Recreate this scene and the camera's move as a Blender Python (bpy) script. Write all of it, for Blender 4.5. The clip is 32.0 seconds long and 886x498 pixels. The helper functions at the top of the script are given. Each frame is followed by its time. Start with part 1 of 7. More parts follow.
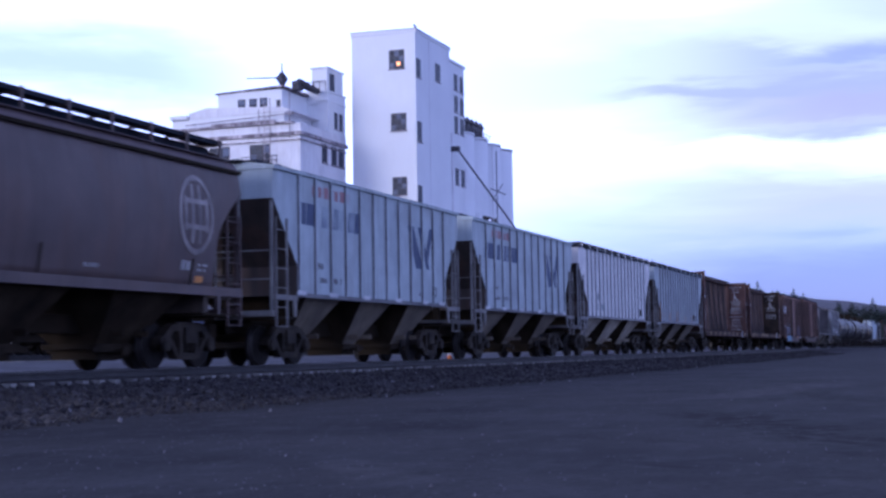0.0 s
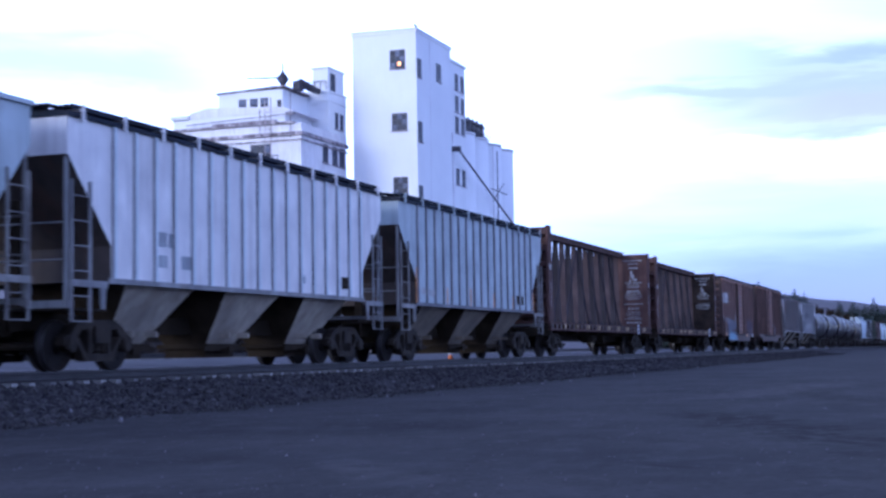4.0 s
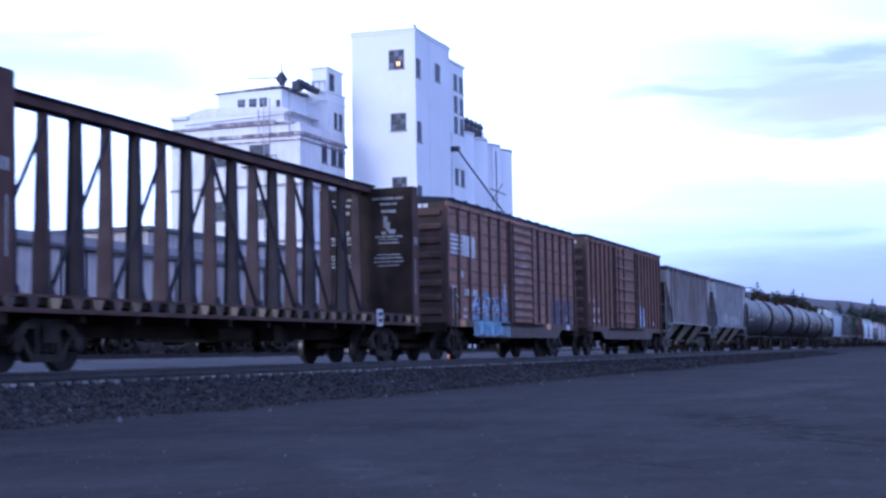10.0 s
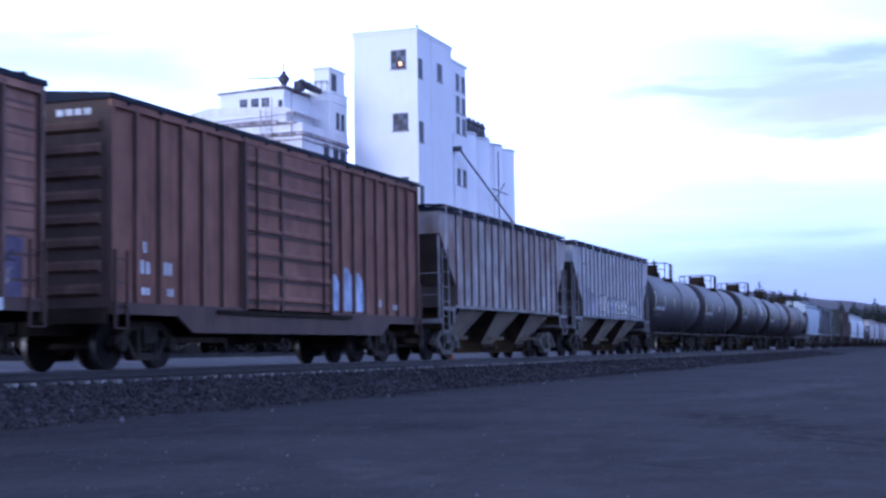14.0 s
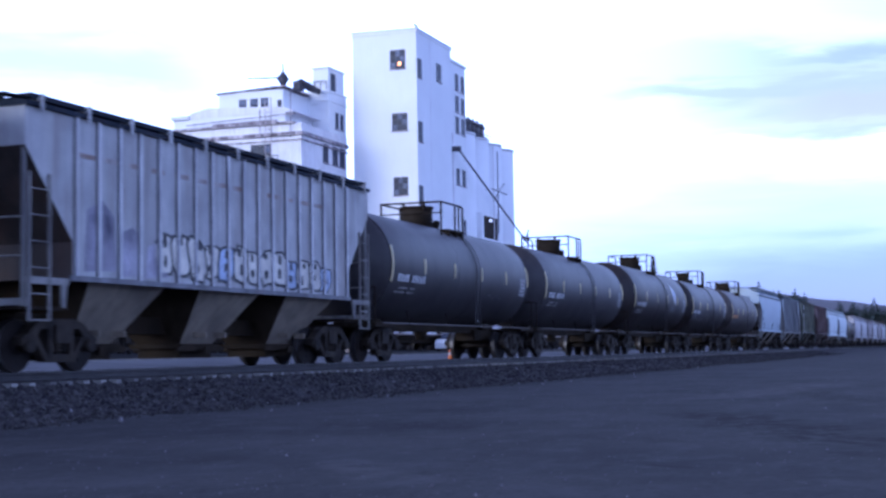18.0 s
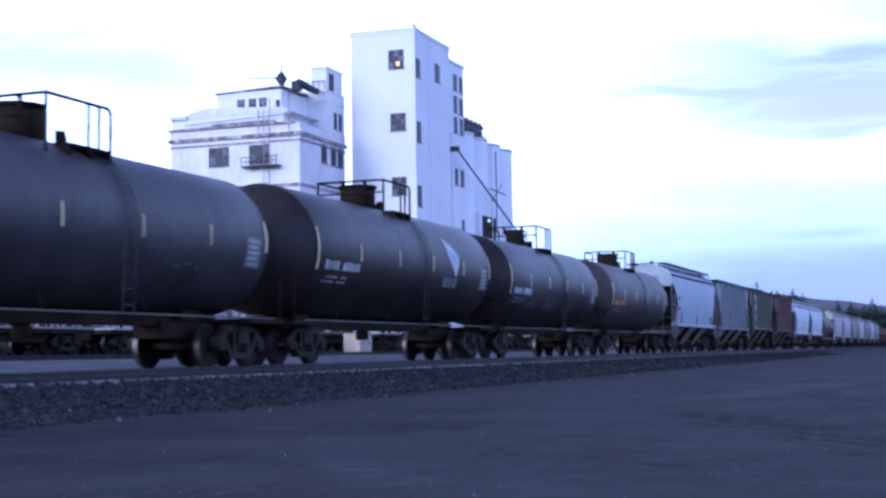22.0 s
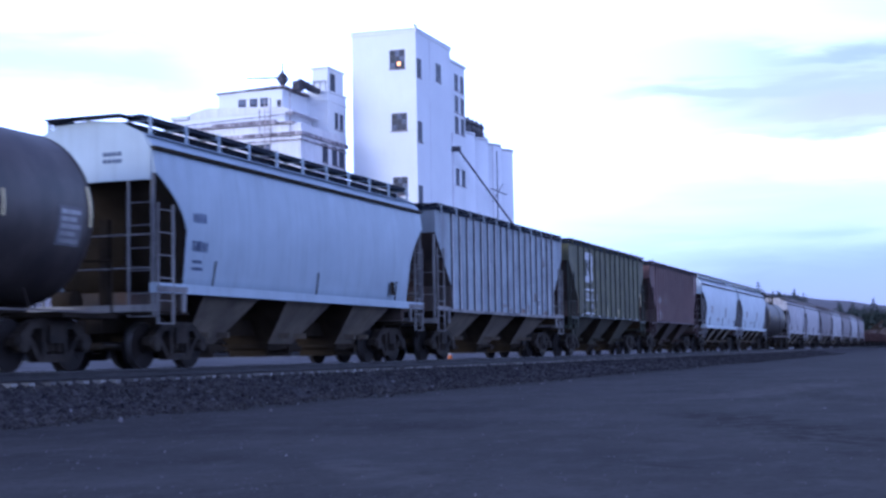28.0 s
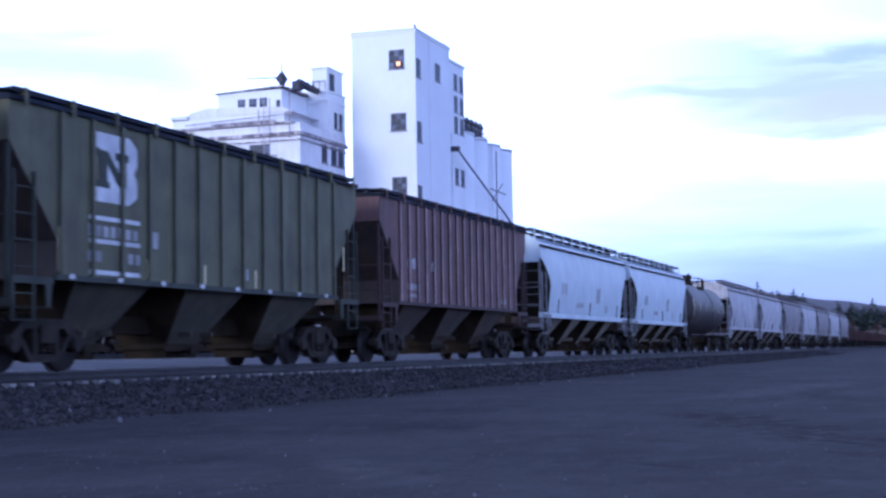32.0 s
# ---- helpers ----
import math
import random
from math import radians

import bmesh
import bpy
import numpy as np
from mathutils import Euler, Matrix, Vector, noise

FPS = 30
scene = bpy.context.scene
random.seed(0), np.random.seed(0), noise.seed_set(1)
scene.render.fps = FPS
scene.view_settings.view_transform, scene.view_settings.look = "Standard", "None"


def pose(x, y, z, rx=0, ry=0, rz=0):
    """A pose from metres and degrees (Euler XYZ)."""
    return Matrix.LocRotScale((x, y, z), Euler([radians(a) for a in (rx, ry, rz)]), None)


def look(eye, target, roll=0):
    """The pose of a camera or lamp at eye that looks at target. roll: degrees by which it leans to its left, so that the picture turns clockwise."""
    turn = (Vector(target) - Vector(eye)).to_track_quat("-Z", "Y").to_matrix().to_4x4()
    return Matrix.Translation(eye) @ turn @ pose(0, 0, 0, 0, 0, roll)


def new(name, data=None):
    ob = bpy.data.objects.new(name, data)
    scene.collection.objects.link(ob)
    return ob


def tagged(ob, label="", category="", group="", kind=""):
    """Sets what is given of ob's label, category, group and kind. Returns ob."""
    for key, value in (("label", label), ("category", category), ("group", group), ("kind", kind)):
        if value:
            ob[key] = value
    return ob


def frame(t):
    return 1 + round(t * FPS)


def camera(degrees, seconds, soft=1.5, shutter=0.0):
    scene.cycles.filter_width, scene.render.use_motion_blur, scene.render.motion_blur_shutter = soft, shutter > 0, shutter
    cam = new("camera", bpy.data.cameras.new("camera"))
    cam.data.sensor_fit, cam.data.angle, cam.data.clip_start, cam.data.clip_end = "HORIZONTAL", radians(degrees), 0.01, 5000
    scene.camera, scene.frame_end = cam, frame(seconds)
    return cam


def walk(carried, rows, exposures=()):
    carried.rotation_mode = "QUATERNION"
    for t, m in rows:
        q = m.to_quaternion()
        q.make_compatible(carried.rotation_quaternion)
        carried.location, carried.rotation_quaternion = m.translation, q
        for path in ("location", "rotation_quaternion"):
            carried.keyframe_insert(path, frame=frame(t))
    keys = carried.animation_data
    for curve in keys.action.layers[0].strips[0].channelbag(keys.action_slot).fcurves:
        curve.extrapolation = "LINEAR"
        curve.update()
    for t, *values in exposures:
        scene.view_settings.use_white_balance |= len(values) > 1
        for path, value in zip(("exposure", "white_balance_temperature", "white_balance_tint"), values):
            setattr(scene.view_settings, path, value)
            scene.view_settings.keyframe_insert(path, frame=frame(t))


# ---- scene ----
# ---------------------------------------------------------------- camera
EYE = Vector((0.0, 0.0, 0.78))
YAW, PITCH, ROLL = -70.12, 4.178, -0.918
FOCUS = 2500.0
cam = camera(2 * math.degrees(math.atan(784 / FOCUS)), 32.0, soft=2.7, shutter=0.4)


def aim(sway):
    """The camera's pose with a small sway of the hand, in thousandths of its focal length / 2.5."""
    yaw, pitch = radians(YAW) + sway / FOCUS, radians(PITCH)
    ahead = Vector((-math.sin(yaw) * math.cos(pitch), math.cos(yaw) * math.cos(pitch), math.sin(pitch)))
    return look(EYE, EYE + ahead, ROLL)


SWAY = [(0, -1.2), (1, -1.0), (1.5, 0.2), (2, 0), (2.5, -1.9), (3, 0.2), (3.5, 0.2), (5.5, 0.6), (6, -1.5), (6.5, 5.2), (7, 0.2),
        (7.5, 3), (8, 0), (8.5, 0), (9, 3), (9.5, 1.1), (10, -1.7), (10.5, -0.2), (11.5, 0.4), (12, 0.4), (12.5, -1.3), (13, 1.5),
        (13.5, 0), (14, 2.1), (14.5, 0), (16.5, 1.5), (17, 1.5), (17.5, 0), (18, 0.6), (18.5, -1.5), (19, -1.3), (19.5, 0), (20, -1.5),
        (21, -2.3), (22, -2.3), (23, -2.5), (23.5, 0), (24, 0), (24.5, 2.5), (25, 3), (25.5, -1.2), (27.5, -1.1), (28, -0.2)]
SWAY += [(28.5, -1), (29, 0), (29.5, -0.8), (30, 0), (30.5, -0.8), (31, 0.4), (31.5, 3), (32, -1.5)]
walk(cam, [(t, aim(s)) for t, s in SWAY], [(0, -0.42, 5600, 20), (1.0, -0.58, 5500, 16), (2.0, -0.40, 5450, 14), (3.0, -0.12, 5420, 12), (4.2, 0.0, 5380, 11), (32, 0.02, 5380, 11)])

# ---------------------------------------------------------------- sky and sun
SUN_DIR = Vector((-0.80, 0.35, 0.22)).normalized()      # towards the low, veiled sun


def build_world():
    world = bpy.data.worlds.new("dusk_sky")
    scene.world = world
    world.use_nodes = True
    nt = world.node_tree
    nt.nodes.clear()
    n, l = nt.nodes.new, nt.links.new
    out, bg = n("ShaderNodeOutputWorld"), n("ShaderNodeBackground")
    sky = n("ShaderNodeTexSky")
    sky.sky_type, sky.sun_disc = "NISHITA", False
    sky.sun_elevation, sky.sun_rotation = math.asin(SUN_DIR.z), math.atan2(SUN_DIR.x, SUN_DIR.y)
    tc = n("ShaderNodeTexCoord")
    sep = n("ShaderNodeSeparateXYZ")
    l(tc.outputs["Generated"], sep.inputs[0])
    # clear blue part
    blue = n("ShaderNodeMix")
    blue.data_type, blue.blend_type = "RGBA", "MULTIPLY"
    blue.inputs["Factor"].default_value = 1.0
    blue.inputs["B"].default_value = (0.045, 0.05, 0.06, 1)
    l(sky.outputs[0], blue.inputs["A"])
    # brightness of the cloud sheet falls from the horizon to the zenith
    ramp = n("ShaderNodeValToRGB")
    e = ramp.color_ramp.elements
    e[0].position, e[0].color = 0.0, (1.12, 1.36, 2.35, 1)
    e[1].position, e[1].color = 1.0, (0.105, 0.112, 0.25, 1)
    for at_z, colour in ((0.26, (1.45, 1.80, 3.15, 1)), (0.52, (0.41, 0.445, 0.92, 1))):
        ramp.color_ramp.elements.new(at_z).color = colour
    l(sep.outputs["Z"], ramp.inputs[0])

    def noise_of(stretch, shift, detail):
        mp, t = n("ShaderNodeMapping"), n("ShaderNodeTexNoise")
        mp.inputs["Scale"].default_value, mp.inputs["Location"].default_value = stretch, shift
        l(tc.outputs["Generated"], mp.inputs[0])
        t.inputs["Scale"].default_value, t.inputs["Detail"].default_value, t.inputs["Roughness"].default_value = 1.0, detail, 0.55
        t.inputs["Distortion"].default_value = 0.4
        l(mp.outputs[0], t.inputs["Vector"])
        return t.outputs["Fac"]

    def math_of(op, a, b):
        m = n("ShaderNodeMath")
        m.operation = op
        for k, v in enumerate((a, b)):
            if isinstance(v, (int, float)):
                m.inputs[k].default_value = v
            else:
                l(v, m.inputs[k])
        return m.outputs[0]

    def step_of(value, lo, hi, top=1.0):
        m = n("ShaderNodeMapRange")
        m.interpolation_type = "SMOOTHSTEP"
        m.inputs["From Min"].default_value, m.inputs["From Max"].default_value, m.inputs["To Max"].default_value = lo, hi, top
        l(value, m.inputs["Value"])
        return m.outputs[0]

    # long streaky clouds: height above the horizon, ruffled by two noises
    soft, streaky = noise_of((4.5, 4.5, 16.0), (1.3, 0.4, 0.2), 5.0), noise_of((9.0, 9.0, 70.0), (0.2, 2.4, 0.7), 7.0)
    ruffled = math_of("ADD", sep.outputs["Z"], math_of("ADD", math_of("MULTIPLY", math_of("SUBTRACT", soft, 0.5), 0.055), math_of("MULTIPLY", math_of("SUBTRACT", streaky, 0.5), 0.035)))

    def bank(base, colour, centre, half, y_far, y_near, amount, y_end=None):
        """A cloud bank at a height, thinning out towards the mill; y_end: where it also ends on the other side."""
        d = math_of("ABSOLUTE", math_of("SUBTRACT", ruffled, centre), 0.0)
        f = math_of("MULTIPLY", step_of(d, half * 1.25, half * 0.1, amount), step_of(sep.outputs["Y"], y_far, y_near))
        if y_end is not None:
            f = math_of("MULTIPLY", f, step_of(sep.outputs["Y"], y_end - 0.12, y_end))
        x = n("ShaderNodeMix")
        x.data_type = "RGBA"
        l(f, x.inputs["Factor"]), l(base, x.inputs["A"])
        x.inputs["B"].default_value = (*colour, 1)
        return x.outputs["Result"]

    # bright veil lit from behind, then the grey and lilac streaks before it
    o = bank(ramp.outputs[0], (1.62, 1.66, 2.55), 0.17, 0.13, 0.85, 0.6, 0.46, 0.02)
    o = bank(o, (0.62, 0.64, 0.93), 0.190, 0.040, 0.44, 0.10, 0.70)
    o = bank(o, (0.50, 0.43, 0.76), 0.161, 0.024, 0.26, 0.06, 0.90)
    o = bank(o, (0.44, 0.45, 0.80), 0.176, 0.010, 0.25, 0.17, 0.65)
    o = bank(o, (0.37, 0.40, 0.78), 0.191, 0.0095, 0.19, 0.05, 0.85)
    o = bank(o, (0.42, 0.41, 0.78), 0.1465, 0.0055, 0.22, 0.05, 0.65)
    o = bank(o, (0.50, 0.53, 0.86), 0.222, 0.012, 0.16, 0.02, 0.5)
    o = bank(o, (0.205, 0.272, 0.80), 0.030, 0.088, 0.46, 0.12, 0.96)
    o = bank(o, (0.56, 0.46, 0.84), 0.098, 0.026, 0.30, 0.05, 0.60)
    o = bank(o, (0.62, 0.80, 0.92), 0.20, 0.03, 0.42, 0.52, 0.75)
    add = n("ShaderNodeMix")
    add.data_type, add.blend_type = "RGBA", "ADD"
    add.inputs["Factor"].default_value = 1.0
    l(o, add.inputs["A"]), l(blue.outputs["Result"], add.inputs["B"])
    l(add.outputs["Result"], bg.inputs[0])
    bg.inputs[1].default_value = 1.0
    l(bg.outputs[0], out.inputs[0])


build_world()
sun = new("sun", bpy.data.lights.new("sun", "SUN"))
sun.data.energy, sun.data.angle, sun.data.color = 1.3, radians(20), (1.0, 0.97, 0.95)
sun.matrix_world = look((0, 0, 60), Vector((0, 0, 60)) - SUN_DIR)


# ---------------------------------------------------------------- materials
def mat(name, col, rough=0.65, metal=0.0, var=0.16, scale=1.2, streak=0.0, rust=0.0, rustcol=(0.13, 0.055, 0.03), bump=0.15, fine=45.0, spread=0.0, emit=0.0, gloss=0.5, rustlo=0.50):
    """A painted, stained or stony surface: two scales of grain, running streaks, rust patches, fine relief."""
    m = bpy.data.materials.new(name)
    m.use_nodes = True
    nt = m.node_tree
    n, l = nt.nodes.new, nt.links.new
    b = nt.nodes["Principled BSDF"]
    b.inputs["Roughness"].default_value, b.inputs["Metallic"].default_value = rough, metal
    b.inputs["Specular IOR Level"].default_value = gloss
    tc, info = n("ShaderNodeTexCoord"), n("ShaderNodeObjectInfo")
    shift = n("ShaderNodeVectorMath")
    shift.operation = "ADD"
    l(tc.outputs["Object"], shift.inputs[0])
    off = n("ShaderNodeMath")
    off.operation, off.inputs[1].default_value = "MULTIPLY", 37.0
    l(info.outputs["Random"], off.inputs[0]), l(off.outputs[0], shift.inputs[1])

    def noise_node(sc, detail, stretch=None):
        t = n("ShaderNodeTexNoise")
        t.inputs["Scale"].default_value, t.inputs["Detail"].default_value = sc, detail
        if stretch:
            mp = n("ShaderNodeMapping")
            mp.inputs["Scale"].default_value = stretch
            l(shift.outputs[0], mp.inputs[0]), l(mp.outputs[0], t.inputs["Vector"])
        else:
            l(shift.outputs[0], t.inputs["Vector"])
        return t.outputs["Fac"]

    def mixed(a, colour, fac, lo, hi, amount):
        r = n("ShaderNodeMapRange")
        r.inputs["From Min"].default_value, r.inputs["From Max"].default_value, r.inputs["To Max"].default_value = lo, hi, amount
        l(fac, r.inputs["Value"])
        x = n("ShaderNodeMix")
        x.data_type = "RGBA"
        l(r.outputs[0], x.inputs["Factor"])
        if isinstance(a, tuple):
            x.inputs["A"].default_value = a
        else:
            l(a, x.inputs["A"])
        x.inputs["B"].default_value = colour
        return x.outputs["Result"]

    c = (*col, 1)
    dark = (col[0] * (1 - 2.2 * var), col[1] * (1 - 2.2 * var), col[2] * (1 - 2.0 * var), 1)
    light = (min(1, col[0] * (1 + 1.6 * var)), min(1, col[1] * (1 + 1.6 * var)), min(1, col[2] * (1 + 1.6 * var)), 1)
    big, small = noise_node(scale, 6.0), noise_node(fine, 4.0)
    o = mixed(c, dark, big, 0.45, 0.75, 1.0)
    o = mixed(o, light, big, 0.45, 0.25, 1.0)
    o = mixed(o, dark, small, 0.5, 0.8, 0.7)
    if spread:
        o = mixed(o, light, info.outputs["Random"], 0.4, 1.0, spread)
        o = mixed(o, dark, info.outputs["Random"], 0.6, 0.0, spread)
    if streak:
        o = mixed(o, (col[0] * 0.42, col[1] * 0.38, col[2] * 0.36, 1), noise_node(1.0, 6.0, (5.0, 5.0, 0.28)), 0.47, 0.72, streak)
    if rust:
        o = mixed(o, (*rustcol, 1), noise_node(1.0, 9.0, (1.4, 1.4, 0.5)), rustlo, rustlo + 0.16, rust)
    l(o, b.inputs["Base Color"])
    if bump:
        bp = n("ShaderNodeBump")
        bp.inputs["Strength"].default_value, bp.inputs["Distance"].default_value = bump, 0.02
        l(small, bp.inputs["Height"]), l(bp.outputs[0], b.inputs["Normal"])
    if emit:
        b.inputs["Emission Color"].default_value, b.inputs["Emission Strength"].default_value = c, emit
    return m


def lot_surface():
    """Rolled gravel: dusty scuffs, damp dark patches, fine mixed stones."""
    m = mat("gravel_lot", (0.0505, 0.0482, 0.0470), 0.95, var=0.2, scale=0.4, fine=16.0, bump=0.5, gloss=0.08)
    nt = m.node_tree
    n, l = nt.nodes.new, nt.links.new
    b = nt.nodes["Principled BSDF"]
    old = b.inputs["Base Color"].links[0].from_socket
    tc = n("ShaderNodeTexCoord")

    def layer(base, colour, stretch, detail, lo, hi, amount):
        mp, t, r, x = n("ShaderNodeMapping"), n("ShaderNodeTexNoise"), n("ShaderNodeMapRange"), n("ShaderNodeMix")
        mp.inputs["Scale"].default_value = stretch
        t.inputs["Scale"].default_value, t.inputs["Detail"].default_value, t.inputs["Roughness"].default_value = 1.0, detail, 0.65
        l(tc.outputs["Object"], mp.inputs[0]), l(mp.outputs[0], t.inputs["Vector"])
        r.inputs["From Min"].default_value, r.inputs["From Max"].default_value, r.inputs["To Max"].default_value = lo, hi, amount
        l(t.outputs["Fac"], r.inputs["Value"])
        x.data_type = "RGBA"
        l(r.outputs[0], x.inputs["Factor"]), l(base, x.inputs["A"])
        x.inputs["B"].default_value = (*colour, 1)
        return x.outputs["Result"]
    def math_of(op, a, b):
        q = n("ShaderNodeMath")
        q.operation = op
        for k, v in enumerate((a, b)):
            if isinstance(v, (int, float)):
                q.inputs[k].default_value = v
            else:
                l(v, q.inputs[k])
        return q.outputs[0]

    def worn_track(base, colour, p, q, half, amount):
        """A ragged stain drawn along a line on the ground."""
        d = Vector((q[0] - p[0], q[1] - p[1]))
        long, d = d.length, d.normalized()
        sep, t, t2 = n("ShaderNodeSeparateXYZ"), n("ShaderNodeTexNoise"), n("ShaderNodeTexNoise")
        l(tc.outputs["Object"], sep.inputs[0]), l(tc.outputs["Object"], t.inputs["Vector"]), l(tc.outputs["Object"], t2.inputs["Vector"])
        t.inputs["Scale"].default_value, t.inputs["Detail"].default_value, t.inputs["Roughness"].default_value = 1.3, 8.0, 0.7
        t2.inputs["Scale"].default_value, t2.inputs["Detail"].default_value = 4.0, 5.0
        along = math_of("ADD", math_of("MULTIPLY", sep.outputs["X"], d.x), math_of("ADD", math_of("MULTIPLY", sep.outputs["Y"], d.y), -(p[0] * d.x + p[1] * d.y)))
        across = math_of("ADD", math_of("MULTIPLY", sep.outputs["X"], -d.y), math_of("ADD", math_of("MULTIPLY", sep.outputs["Y"], d.x), p[0] * d.y - p[1] * d.x))
        across = math_of("ABSOLUTE", math_of("ADD", across, math_of("MULTIPLY", math_of("SUBTRACT", t.outputs["Fac"], 0.5), 2.2 * half)), 0.0)
        ends = math_of("ABSOLUTE", math_of("SUBTRACT", along, long / 2), 0.0)

        def step(v, lo, hi):
            r = n("ShaderNodeMapRange")
            r.interpolation_type = "SMOOTHSTEP"
            r.inputs["From Min"].default_value, r.inputs["From Max"].default_value = lo, hi
            l(v, r.inputs["Value"])
            return r.outputs[0]
        f = math_of("MULTIPLY", math_of("MULTIPLY", step(across, half, half * 0.2), step(ends, long / 2, long * 0.2)), math_of("MULTIPLY", step(t2.outputs["Fac"], 0.36, 0.62), amount))
        x = n("ShaderNodeMix")
        x.data_type = "RGBA"
        l(f, x.inputs["Factor"]), l(base, x.inputs["A"])
        x.inputs["B"].default_value = (*colour, 1)
        return x.outputs["Result"]
    o = layer(old, (0.0646, 0.0636, 0.0640), (0.22, 0.32, 1), 9.0, 0.48, 0.68, 0.5)
    o = layer(o, (0.0760, 0.0750, 0.0744), (1.5, 2.1, 1), 8.0, 0.50, 0.68, 0.6)
    o = layer(o, (0.0285, 0.0266, 0.0256), (1.2, 1.9, 1), 8.0, 0.54, 0.68, 0.6)
    o = layer(o, (0.1140, 0.1111, 0.1056), (3.6, 4.2, 1), 7.0, 0.60, 0.72, 0.5)
    o = layer(o, (0.0228, 0.0209, 0.0200), (6.0, 7.0, 1), 5.0, 0.58, 0.70, 0.55)
    o = layer(o, (0.1805, 0.1710, 0.1520), (16.0, 16.0, 1), 3.0, 0.66, 0.74, 0.6)
    o = worn_track(o, (0.0190, 0.0171, 0.0160), (19.2, 3.75), (9.6, -0.3), 0.85, 1.0)
    o = worn_track(o, (0.0228, 0.0209, 0.0192), (31.0, 3.6), (18.5, 1.1), 0.6, 0.9)
    o = worn_track(o, (0.0950, 0.0912, 0.0864), (33.0, 2.2), (20.0, 3.9), 1.0, 0.8)
    o = worn_track(o, (0.0285, 0.0276, 0.0264), (4.0, 10.1), (110.0, 10.1), 1.8, 0.8)
    o = worn_track(o, (0.0950, 0.0912, 0.0864), (10.0, 4.6), (7.6, 2.9), 0.4, 0.6)
    o = worn_track(o, (0.0209, 0.0190, 0.0176), (9.85, 2.2), (9.25, 1.5), 0.07, 0.8)
    l(o, b.inputs["Base Color"])
    return m


